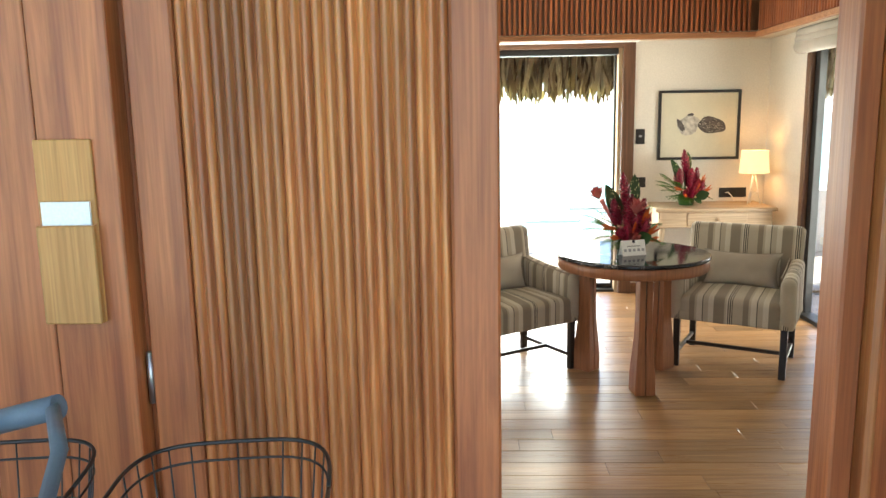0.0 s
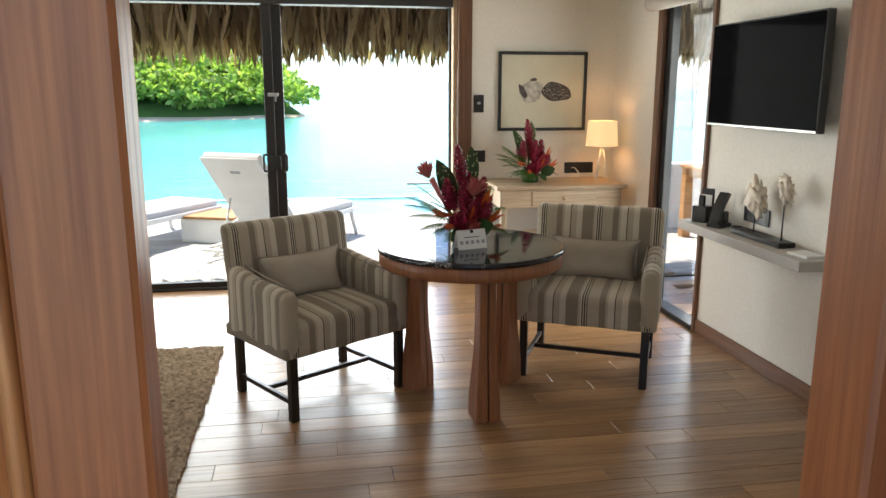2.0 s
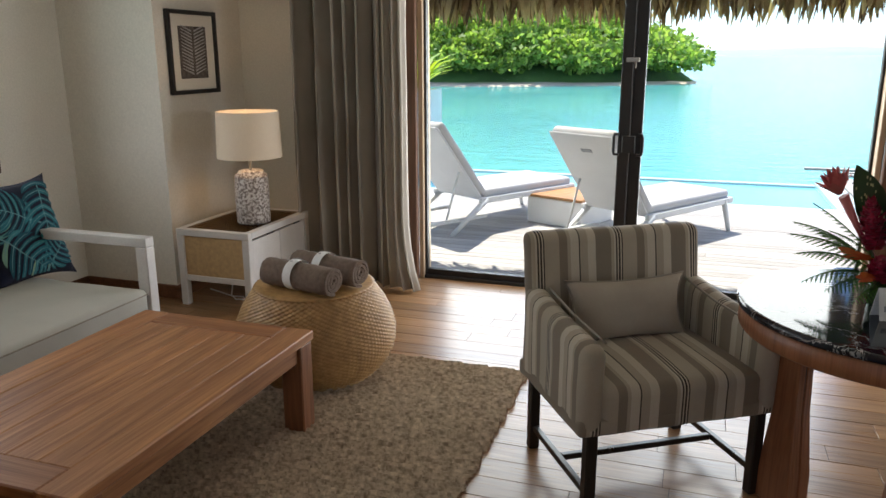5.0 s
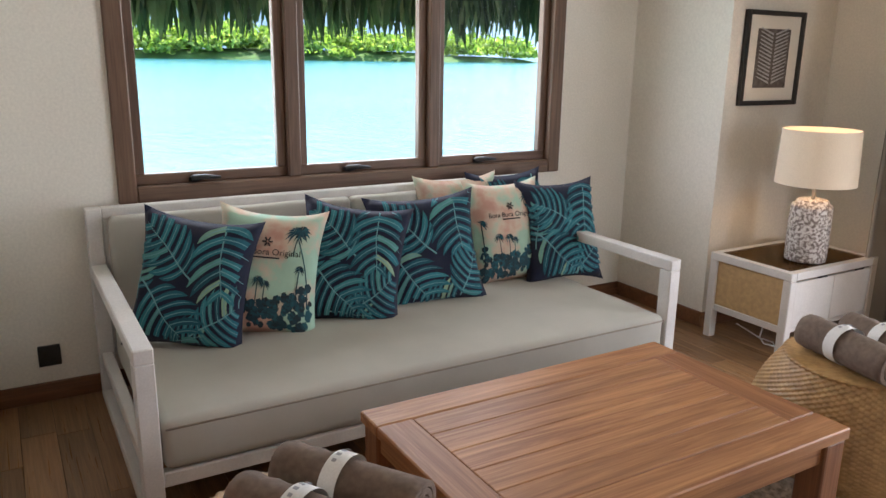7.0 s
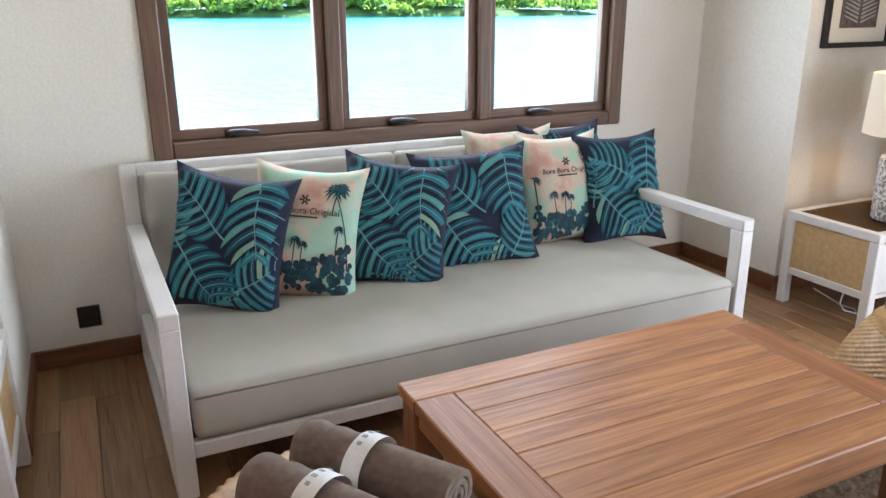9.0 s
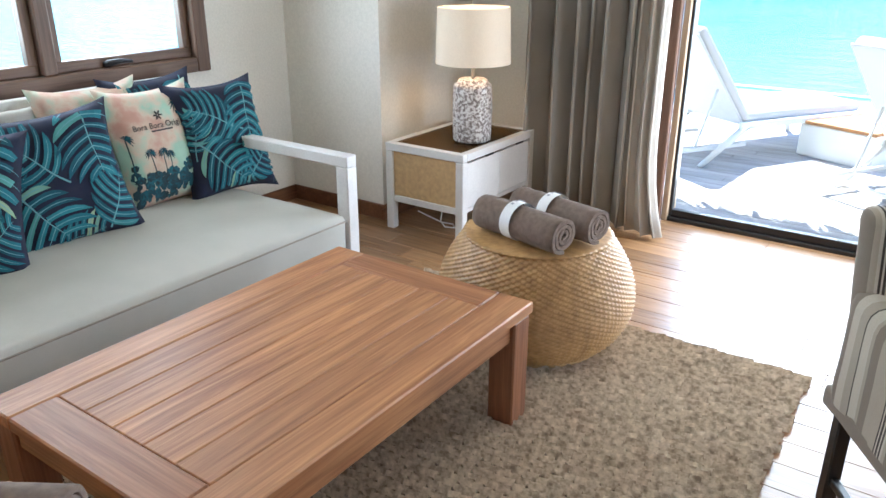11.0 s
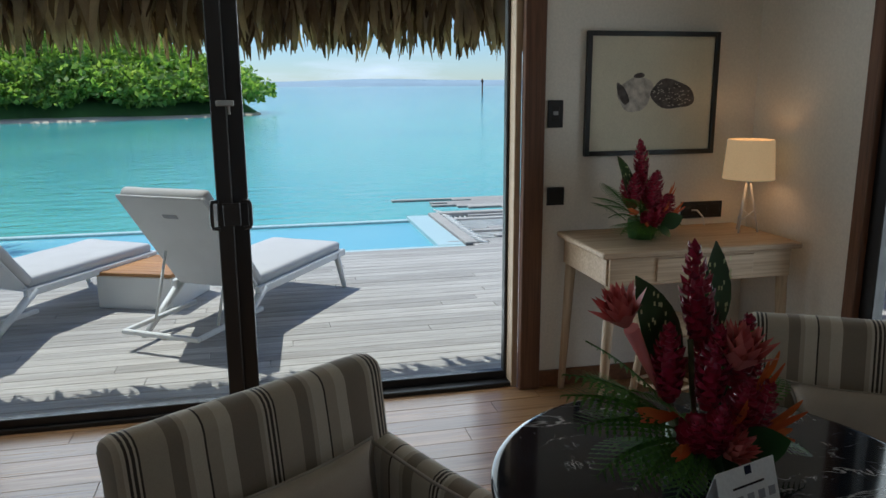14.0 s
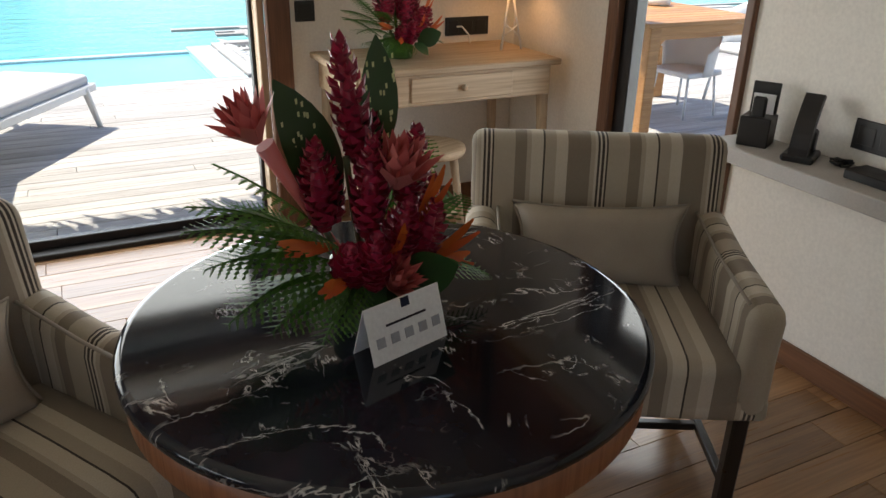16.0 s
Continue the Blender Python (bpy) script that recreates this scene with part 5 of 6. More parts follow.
def garden_chair(m):
    g = thing("garden_chair", "white moulded armchair at the outdoor table", "chair", m, "white outdoor chairs")
    part("seat", soft_box(0.5, 0.48, 0.05, 0.0, 5, 0.02), M_WHITE, g, "", pose(0, 0, 0.42))
    own = bmesh.new()
    rows = []
    for j in range(6):
        z = 0.40 + j * 0.082
        rows.append([own.verts.new((0.27 * math.sin(t) * (1 + 0.03 * j), 0.02 - 0.26 * math.cos(t) * (1 + 0.04 * j), min(z, 0.80 - 0.16 * (abs(t) / 1.6) ** 2))) for t in np.linspace(-1.7, 1.7, 17)])
    for a, b in zip(rows, rows[1:]):
        for i in range(16):
            own.faces.new((a[i], a[i + 1], b[i + 1], b[i])).smooth = True
    sh = part("shell", own, M_WHITE, g)
    sh.modifiers.new("thick", "SOLIDIFY").thickness = 0.014
    for x in (-0.22, 0.22):
        for y in (-0.2, 0.2):
            part("leg", tube([(x * 0.9, y * 0.9, 0.41), (x * 1.08, y * 1.08, 0)], 0.013), M_WHITE, g)


garden_chair(pose(4.72, 8.05, DZ, 0, 0, 95) @ Matrix.Scale(0.76, 4))
garden_chair(pose(5.45, 8.1, DZ, 0, 0, 95))
par = tagged(new("wall_parapet"), "low white rendered wall at the deck edge", "wall", "", "structure")
part("body", box((3.3, 9.08, DZ), (4.72, 9.22, 0.63), 0.006), M_STONE, par)
part("coping", box((3.28, 9.05, 0.63), (4.74, 9.25, 0.66), 0.006), M_STONE, par)

# thatched eaves
roof = tagged(new("roof_thatch"), "thick thatched roof with ragged hanging eaves", "roof", "", "structure")


def slope(p):
    own = bmesh.new()
    poly([Vector(q) for q in p], own)
    ob = part("thatch_slope", own, M_THATCH, roof)
    ob.modifiers.new("thick", "SOLIDIFY").thickness = 0.16


EY, EXL, EXR, EZ = 8.2, -4.0, 3.55, 2.22
slope([(EXL, EY, EZ), (EXR, EY, EZ), (0.5, 4.4, 5.2), (-1.0, 4.4, 5.2)])
slope([(EXL, 0.6, EZ), (EXL, EY, EZ), (-1.0, 4.4, 5.2), (-1.0, 2.6, 5.2)])
slope([(EXR, EY, EZ), (EXR, 0.6, EZ), (0.5, 2.6, 5.2), (0.5, 4.4, 5.2)])
# Unseen south slope; its eave is set to limit skylight on the entrance wall.
slope([(EXR, 0.6, 2.65), (EXL, 0.6, 2.65), (-1.0, 2.6, 5.2), (0.5, 2.6, 5.2)])


def fringe(p0, p1, out, low, count, material, seed, name):
    """Hanging dry leaves along an eave from p0 to p1."""
    r = random.Random(seed)
    own_v, own_f = [], []
    p0, p1, out = Vector(p0), Vector(p1), Vector(out)
    along = (p1 - p0).normalized()
    for k in range(count):
        t = r.random()
        depth = r.uniform(-0.16, 0.05)
        top = p0.lerp(p1, t) + out * depth + Vector((0, 0, r.uniform(0.0, 0.14)))
        drop = (top.z - low) * r.uniform(0.72, 1.04) if r.random() < 0.9 else (top.z - low) * r.uniform(1.02, 1.10)
        w = r.uniform(0.010, 0.032)
        sway, curl = r.uniform(-0.07, 0.07), r.uniform(-0.10, 0.10)
        yaw = r.uniform(-0.9, 0.9)
        side = (along * math.cos(yaw) + out * math.sin(yaw)) * w
        b = len(own_v)
        for s, ws in ((0, 0.9), (0.35, 1.0), (0.65, 0.95), (0.88, 0.65), (1.0, 0.12)):
            c = top + along * (sway * s + 0.03 * math.sin(s * 5 + k)) + out * (curl * s * s) - Vector((0, 0, drop * s))
            fold = out * (0.006 * (1 - s))
            own_v += [c - side * ws, c + fold, c + side * ws]
        for q in range(4):
            a = b + q * 3
            own_f += [(a, a + 1, a + 4, a + 3), (a + 1, a + 2, a + 5, a + 4)]
    me = bpy.data.meshes.new(name)
    me.from_pydata([tuple(v) for v in own_v], [], own_f)
    me.materials.append(material)
    ob = new(name, me)
    ob.parent = roof
    return tagged(ob, "ragged fringe of hanging leaves", "", "", "stuff")


fringe((EXL, EY, EZ), (EXR, EY, EZ), (0, 1, 0), 1.665, 2100, M_THATCH, 1, "thatch_fringe")
fringe((EXL, 1.0, EZ), (EXL, EY, EZ), (-1, 0, 0), 1.545, 2600, M_THATCHG, 2, "green_fringe")
fringe((EXR, 4.0, EZ), (EXR, EY, EZ), (1, 0, 0), 1.66, 1500, M_THATCH, 3, "thatch_fringe")

# lagoon
SEA = -1.7
own = bmesh.new()
bmesh.ops.create_grid(own, x_segments=8, y_segments=8, size=3000)
sea = struct("water", own, M_SEA, "turquoise lagoon water, paler near the house")
sea.location = (0, 0, SEA)


def woodland(name, crowns, material, seed, leaves, leaf, label):
    """A far wood: clumps of leaves heaped into uneven crowns."""
    r = np.random.RandomState(seed)
    V, F, n0 = [], [], 0
    for (x, y, z, rad, hgt) in crowns:
        n = int(leaves * (0.6 + 0.8 * r.rand()))
        d = r.normal(size=(n, 3))
        d /= np.linalg.norm(d, axis=1)[:, None]
        d[:, 2] = np.abs(d[:, 2]) * 1.0 - 0.25
        lump = 0.72 + 0.4 * np.abs(np.sin(d[:, 0] * 4 + x) * np.cos(d[:, 1] * 4 + y)) + 0.12 * r.rand(n)
        c = np.stack([x + d[:, 0] * rad * lump, y + d[:, 1] * rad * lump, z + d[:, 2] * hgt * lump], 1)
        a = r.normal(size=(n, 3)) + d * 0.4
        a /= np.linalg.norm(a, axis=1)[:, None]
        b = np.cross(a, r.normal(size=(n, 3)))
        b /= np.linalg.norm(b, axis=1)[:, None]
        s = leaf * (0.6 + 0.8 * r.rand(n))[:, None]
        quad = np.stack([c - a * s, c - b * s * 0.55, c + a * s, c + b * s * 0.55], 1)
        V.append(quad.reshape(-1, 3))
        F.append(np.arange(n0, n0 + n * 4).reshape(-1, 4))
        n0 += n * 4
    me = bpy.data.meshes.new(name)
    me.from_pydata(np.concatenate(V).tolist(), [], np.concatenate(F).tolist())
    me.materials.append(material)
    return tagged(new(name, me), label, "trees", "", "stuff")


def hill(name, ridge, material, label, grid=26):
    """A rounded hill: centre, half lengths along and across, turn, height, base."""
    cx, cy, a, b, turn, h, base = ridge
    own = bmesh.new()
    rows = []
    for i in range(grid + 1):
        rr_ = []
        for j in range(grid + 1):
            u, v = -1 + 2 * i / grid, -1 + 2 * j / grid
            e = max(0.0, 1 - (u * u + v * v)) ** 0.7
            z = base + h * e * (0.8 + 0.35 * noise.noise(Vector((u * 2.3, v * 2.3, cx)))) - 0.6 * (1 if e == 0 else 0)
            x, y = u * a, v * b
            rr_.append(own.verts.new((cx + x * math.cos(turn) - y * math.sin(turn), cy + x * math.sin(turn) + y * math.cos(turn), z)))
        rows.append(rr_)
    for p, q in zip(rows, rows[1:]):
        for j in range(grid):
            own.faces.new((p[j], p[j + 1], q[j + 1], q[j])).smooth = True
    return tagged(part(name, own, material), label, "hill", "", "structure")


def hill_z(ridge, x, y):
    cx, cy, a, b, turn, h, base = ridge
    dx, dy = x - cx, y - cy
    u, v = (dx * math.cos(turn) + dy * math.sin(turn)) / a, (-dx * math.sin(turn) + dy * math.cos(turn)) / b
    return base + h * max(0.0, 1 - (u * u + v * v)) ** 0.7


def crowns_on(ridge, count, seed, size):
    r = random.Random(seed)
    cx, cy, a, b, turn, h, base = ridge
    out = []
    while len(out) < count:
        u, v = r.uniform(-1, 1), r.uniform(-1, 1)
        if u * u + v * v > 0.97:
            continue
        x, y = u * a, v * b
        wx, wy = cx + x * math.cos(turn) - y * math.sin(turn), cy + x * math.sin(turn) + y * math.cos(turn)
        s = size * r.uniform(0.6, 1.5)
        out.append((wx, wy, hill_z(ridge, wx, wy) + s * 0.45, s, s * r.uniform(0.6, 0.95)))
    return out


HEAD = (-36, 99, 36, 20, radians(4), 6.6, SEA + 0.2)
hill("island_ground", HEAD, M_HILL, "wooded island slope across the lagoon")
beach = (-36, 97.6, 37, 21.6, radians(4), 1.1, SEA + 0.03)
hill("beach", beach, M_SAND, "thin strip of sand at the island's foot", 40)
rs = random.Random(31)
SHORE = []
for k in range(95):
    u = -0.98 + 1.96 * (k + rs.random()) / 95
    d = rs.uniform(0.86, 0.985)
    x, y = 36 * u * d, -20 * d * math.sqrt(1 - u * u)
    wx, wy = -36 + x * math.cos(radians(4)) - y * math.sin(radians(4)), 99 + x * math.sin(radians(4)) + y * math.cos(radians(4))
    s_ = rs.uniform(1.3, 2.4)
    SHORE.append((wx, wy, hill_z(HEAD, wx, wy) + s_ * 0.5, s_, s_ * rs.uniform(0.8, 1.2)))
woodland("island_woods", SHORE + crowns_on(HEAD, 300, 5, 2.9), M_WOODS, 5, 260, 0.36, "dense bright green tropical woods on the island")
BACK = (-66, 150, 54, 30, radians(10), 26, SEA)
hill("island_hill", BACK, M_HILL, "higher green hill behind the island shore")
woodland("hill_woods", crowns_on(BACK, 240, 6, 4.0), M_WOODS, 6, 220, 0.55, "green woods on the hill behind")
WEST = (-330, 120, 120, 22, radians(80), 5, SEA + 0.2)
hill("west_shore", WEST, M_HILL, "low wooded shore across the water")
woodland("shore_woods", crowns_on(WEST, 200, 7, 7.0), M_WOODS, 7, 160, 1.2, "low green trees along the far shore")
# Far land: its haze is painted in by the material's colour.
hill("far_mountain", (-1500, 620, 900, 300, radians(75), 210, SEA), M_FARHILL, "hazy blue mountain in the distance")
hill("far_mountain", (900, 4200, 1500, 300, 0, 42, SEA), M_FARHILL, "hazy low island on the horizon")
rp = random.Random(21)
for k in range(12):
    x, y = rp.uniform(-32, -5), rp.uniform(83, 97)
    z = hill_z(HEAD, x, y)
    pt = thing("palm_tree", "tall coconut palm among the island woods", "tree", pose(x, y, z), "palms on the island")
    hgt = rp.uniform(4.8, 6.4)
    part("trunk", tube([(0, 0, -0.5), (0.2, 0, hgt * 0.5), (0.6, 0.1, hgt)], [0.14, 0.10, 0.08], None, 6), M_TRIM, pt)
    bm = bmesh.new()
    for f in range(16):
        a, up = rp.uniform(0, 6.28), rp.uniform(0.1, 0.9)
        d = Vector((math.cos(a), math.sin(a), 0))
        s = Vector((-d.y, d.x, 0))
        for q in range(9):
            t = q / 8
            c = Vector((0.6, 0.1, hgt)) + d * (1.9 * t) + Vector((0, 0, up * 1.3 * t - 1.7 * t * t))
            for sg in (-1, 1):
                bm.faces.new([bm.verts.new(p) for p in (c, c + d * 0.2, c + d * 0.3 + s * sg * 0.45 * (1.1 - t) - Vector((0, 0, 0.22)))])
    part("crown", bm, M_WOODS, pt)
mk = thing("channel_marker", "slim channel marker post out on the lagoon", "marker", pose(62, 220, SEA))
part("post", tube([(0, 0, 0), (0, 0, 4.0)], 0.22), M_TRIM, mk)
part("top_mark", lathe([(0.4, 4.0), (0.45, 4.1), (0.1, 5.0)], 10), M_TRIM, mk)


# ---- desk corner ----
def framed(name, label, m, w, h, border, mat_w, inner):
    """A framed picture; local x across, z up, front to -y, hung at its centre."""
    f = thing(name, label, "picture", m)
    for lo, hi in (((-w / 2, -0.028, -h / 2), (-w / 2 + border, 0, h / 2)), ((w / 2 - border, -0.028, -h / 2), (w / 2, 0, h / 2)), ((-w / 2 + border, -0.028, h / 2 - border), (w / 2 - border, 0, h / 2)), ((-w / 2 + border, -0.028, -h / 2), (w / 2 - border, 0, -h / 2 + border))):
        part("frame_bar", box(lo, hi, 0.002), M_BLACK, f)
    part("mat_board", box((-w / 2 + border, -0.012, -h / 2 + border), (w / 2 - border, -0.002, h / 2 - border)), M_MAT if mat_w else M_YPAPER, f)
    inner(f)
    return f


def blob(parent, name, material, cx, cz, rx, rz, tilt, y, seed):
    own = bmesh.new()
    pts = []
    for k in range(26):
        a = 2 * math.pi * k / 26
        r = 1 + 0.06 * math.sin(3 * a + seed) + 0.04 * math.sin(5 * a + seed * 2)
        x, z = rx * r * math.cos(a), rz * r * math.sin(a)
        pts.append(Vector((cx + x * math.cos(tilt) - z * math.sin(tilt), y, cz + x * math.sin(tilt) + z * math.cos(tilt))))
    poly(pts, own)
    part(name, own, material, parent)


def shells(f):
    blob(f, "printed_shell", M_PICL, -0.085, 0.0, 0.092, 0.078, 0.5, -0.0125, 1)
    blob(f, "printed_shell", M_PICT, 0.105, -0.003, 0.115, 0.068, -0.14, -0.0128, 2)
    blob(f, "printed_shadow", M_PICT, -0.15, 0.0, 0.022, 0.055, 0.5, -0.0131, 3)
    blob(f, "printed_shadow", M_PICT, -0.07, 0.085, 0.028, 0.012, 0.1, -0.0134, 4)
    dots = bmesh.new()
    r = random.Random(2)
    for k in range(70):
        a, q = r.uniform(0, 6.28), r.random() ** 0.5
        x, z = 0.105 + 0.1 * q * math.cos(a), -0.003 + 0.056 * q * math.sin(a) - 0.14 * 0.1 * q * math.cos(a)
        box((x - 0.003, -0.0138, z - 0.002), (x + 0.003, -0.0130, z + 0.002), 0, dots)
    part("dot_print", dots, M_PICL, f)


framed("picture", "black-framed print of two spotted shells", pose(1.955, YD, 1.422), 0.672, 0.57, 0.022, False, shells)


def leafprint(f):
    part("photo", box((-0.13, -0.0145, -0.15), (0.13, -0.0125, 0.15)), M_PICT, f, "dark grey photograph of fern leaves")
    bm = bmesh.new()
    for k in range(14):
        z = -0.13 + k * 0.019
        for s in (-1, 1):
            poly([Vector((s * 0.01, -0.016, z)), Vector((s * 0.11, -0.016, z + 0.035)), Vector((s * 0.112, -0.016, z + 0.041)), Vector((s * 0.01, -0.016, z + 0.011))], bm)
    part("printed_fern", bm, M_GREYINK, f)


framed("picture", "black-framed dark fern photograph with a wide white mat", pose(XL, 6.42, 1.443, 0, 0, 90), 0.46, 0.48, 0.024, True, leafprint)

desk = thing("desk", "pale oak writing desk with a drawer against the wall", "desk", pose(1.965, 6.68, 0) @ Matrix.Diagonal((1, 1, 1.06, 1)))
part("top", box((-0.47, -0.27, 0.718), (0.47, 0.255, 0.742), 0.005), M_PALEX, desk)
part("apron", box((-0.43, -0.25, 0.60), (0.43, -0.232, 0.718), 0.003), M_PALEX, desk)
part("drawer_front", box((-0.22, -0.258, 0.615), (0.24, -0.2505, 0.706), 0.003), M_PALEX, desk)
part("drawer_knob", lathe([(0.006, 0), (0.013, 0.004), (0.012, 0.016), (0.004, 0.02)], 14), M_PALEX, desk, "", pose(0.01, -0.2585, 0.66, 90, 0, 0))
for s in (-1, 1):
    part("side_panel", box((s * 0.43 - 0.009, -0.232, 0.60), (s * 0.43 + 0.009, 0.24, 0.718), 0.003), M_PALEX, desk)
    for y in (-0.225, 0.215):
        part("leg", tube([(s * 0.41, y, 0.60), (s * 0.44, y * 1.04, 0.0)], [0.026, 0.016], None, 12), M_PALEZ, desk)
part("back_panel", box((-0.43, 0.225, 0.60), (0.43, 0.24, 0.718)), M_PALEX, desk)
st = thing("stool", "pale wooden stool with a round seat beside the desk", "stool", pose(1.86, 6.50, 0, 0, 0, 20))
part("seat", lathe([(0.13, 0.415), (0.15, 0.42), (0.155, 0.435), (0.15, 0.45), (0.12, 0.456)], 36), M_PALEX, st)
for a in (45, 135, 225, 315):
    c_, s_ = math.cos(radians(a)), math.sin(radians(a))
    part("leg", tube([(0.10 * c_, 0.10 * s_, 0.416), (0.155 * c_, 0.155 * s_, 0)], [0.019, 0.015], None, 10), M_PALEZ, st)
    c2, s2 = math.cos(radians(a + 90)), math.sin(radians(a + 90))
    part("stretcher", tube([(0.133 * c_, 0.133 * s_, 0.16), (0.133 * c2, 0.133 * s2, 0.16)], 0.009), M_PALEZ, st)

dl = thing("desk_lamp", "small lit desk lamp on a white wire tripod", "lamp", pose(2.34, 6.70, 0.787) @ Matrix.Scale(0.945, 4))
for a in (90, 210, 330):
    c_, s_ = math.cos(radians(a)), math.sin(radians(a))
    part("leg", tube([(0.062 * c_, 0.062 * s_, 0), (0.012 * c_, 0.012 * s_, 0.24)], 0.005), M_WHITE, dl)
    c2, s2 = math.cos(radians(a + 120)), math.sin(radians(a + 120))
    part("brace", tube([(0.05 * c_, 0.05 * s_, 0.06), (0.04 * c2, 0.04 * s2, 0.11)], 0.003), M_WHITE, dl)
part("stem", tube([(0, 0, 0.235), (0, 0, 0.30)], 0.007), M_WHITE, dl)
own = bmesh.new()
for dr in (0.0, 0.003):
    a = [own.verts.new(((0.122 - dr) * math.cos(t), (0.122 - dr) * math.sin(t), 0.265)) for t in np.linspace(0, 2 * math.pi, 41)[:-1]]
    b = [own.verts.new(((0.108 - dr) * math.cos(t), (0.108 - dr) * math.sin(t), 0.455)) for t in np.linspace(0, 2 * math.pi, 41)[:-1]]
    for k in range(40):
        own.faces.new((a[k], a[(k + 1) % 40], b[(k + 1) % 40], b[k])).smooth = True
part("shade", own, M_LAMPA, dl, "glowing cream shade")


def plate(name, label, m, w, h, marks, cat):
    p = thing(name, label, cat, m)
    part("plate", box((-w / 2, -0.009, -h / 2), (w / 2, 0, h / 2), 0.002), M_BLACK, p)
    for x, z, a, b in marks:
        part("insert", box((x - a, -0.0115, z - b), (x + a, -0.0092, z + b), 0.001), M_DARKWOOD, p)
    return p


plate("thermostat", "black wall thermostat beside the terrace door", pose(1.476, YD, 1.335), 0.075, 0.125, ((0, 0.0, 0.018, 0.035),), "thermostat")
part("display", box((-0.012, -0.0125, -0.005), (0.012, -0.0116, 0.012)), M_GREYINK, bpy.data.objects["thermostat"])
plate("light_switch", "square black light switch on the cream wall", pose(1.487, YD, 0.952), 0.085, 0.085, ((0, 0, 0.03, 0.03),), "switch")
o = plate("power_outlet", "wide black power outlet above the desk with a white plug", pose(2.26, YD, 0.857), 0.225, 0.082, ((-0.07, 0, 0.026, 0.026), (0.0, 0, 0.026, 0.026), (0.07, 0, 0.026, 0.026)), "outlet")
part("cable", tube([(-0.06, -0.02, 0.0), (-0.05, -0.05, 0.005), (-0.02, -0.06, -0.03), (0.0, -0.05, -0.10)], 0.004), M_WHITE, o, "white charging cable")
plate("wall_socket", "square black wall socket beside the sofa", pose(XA, 2.94, 0.20, 0, 0, 90), 0.085, 0.09, ((0, 0, 0.024, 0.024),), "outlet")

# ---- white wall: television, shelf and what stands on it ----
tv = thing("television", "flat black television on the white wall", "television", pose(XR, 4.875, 1.51, 0, 0, -90))
part("housing", box((-0.465, -0.115, -0.262), (0.465, -0.075, 0.262), 0.004), M_BLACK, tv)
part("screen", box((-0.456, -0.1175, -0.248), (0.456, -0.1152, 0.254)), M_SCREEN, tv, "glossy dark screen")
part("lower_edge", box((-0.46, -0.1185, -0.259), (0.46, -0.1152, -0.2495)), M_STEEL, tv)
part("bracket", box((-0.12, -0.075, -0.12), (0.12, 0.0, 0.12)), M_BLACK, tv)
sh = thing("wall_shelf", "thin grey stone wall shelf under the television", "shelf", pose(XR, 4.9, 0.71))
part("board", box((-0.20, -0.58, -0.05), (0.0, 0.54, 0.0), 0.003), M_BASE, sh)
holder = thing("remote_holder", "black holder with a remote control and a white card", "holder", pose(2.42, 5.335, 0.71, 0, 0, -62))
part("cup", box((-0.045, -0.045, 0), (0.045, 0.045, 0.09), 0.003), M_BLACK, holder)
part("back_plate", box((-0.04, 0.03, 0.09), (0.04, 0.038, 0.185), 0.002), M_BLACK, holder)
part("card", box((-0.032, 0.022, 0.085), (0.032, 0.026, 0.15)), M_PAPER, holder)
part("remote", box((-0.02, -0.03, 0.02), (0.02, -0.012, 0.15), 0.006), M_BLACK, holder)
ph = thing("telephone", "curved black desk telephone on its stand", "telephone", pose(2.42, 5.165, 0.71, 0, 0, -62))
part("base", box((-0.045, -0.055, 0), (0.045, 0.055, 0.022), 0.006), M_BLACK, ph)
own = bmesh.new()
rings = []
for k in range(9):
    t = k / 8
    y, z = -0.04 + 0.085 * t * t, 0.02 + 0.165 * t
    rings.append([own.verts.new(p) for p in ((-0.026, y - 0.012, z), (0.026, y - 0.012, z), (0.026, y + 0.016, z - 0.012), (-0.026, y + 0.016, z - 0.012))])
for a, b in zip(rings, rings[1:]):
    for k in range(4):
        own.faces.new((a[k], a[(k + 1) % 4], b[(k + 1) % 4], b[k]))
own.faces.new(rings[0][::-1])
own.faces.new(rings[-1])
part("handset", own, M_BLACK, ph)
part("cradle", box((-0.03, 0.0, 0.02), (0.03, 0.045, 0.085), 0.006), M_BLACK, ph)
rq = random.Random(5)
part("cord", tube([(0.03 + 0.03 * rq.uniform(-1, 1), -0.03 + 0.03 * rq.uniform(-1, 1), 0.008 + 0.012 * rq.random()) for k in range(16)], 0.004, None, 5), M_BLACK, ph, "", pose(0.08, 0.02, 0))
plate("power_outlet", "wide black power outlet above the stone shelf", pose(XR, 4.97, 0.80, 0, 0, -90), 0.225, 0.085, ((-0.07, 0, 0.026, 0.026), (0.0, 0, 0.026, 0.026), (0.07, 0, 0.026, 0.026)), "outlet")
sc = thing("shell_sculpture", "two white spiky shells on rods above a black plinth", "sculpture", pose(2.435, 4.79, 0.71))
part("plinth", box((-0.045, -0.21, 0), (0.045, 0.21, 0.025), 0.003), M_BLACK, sc)
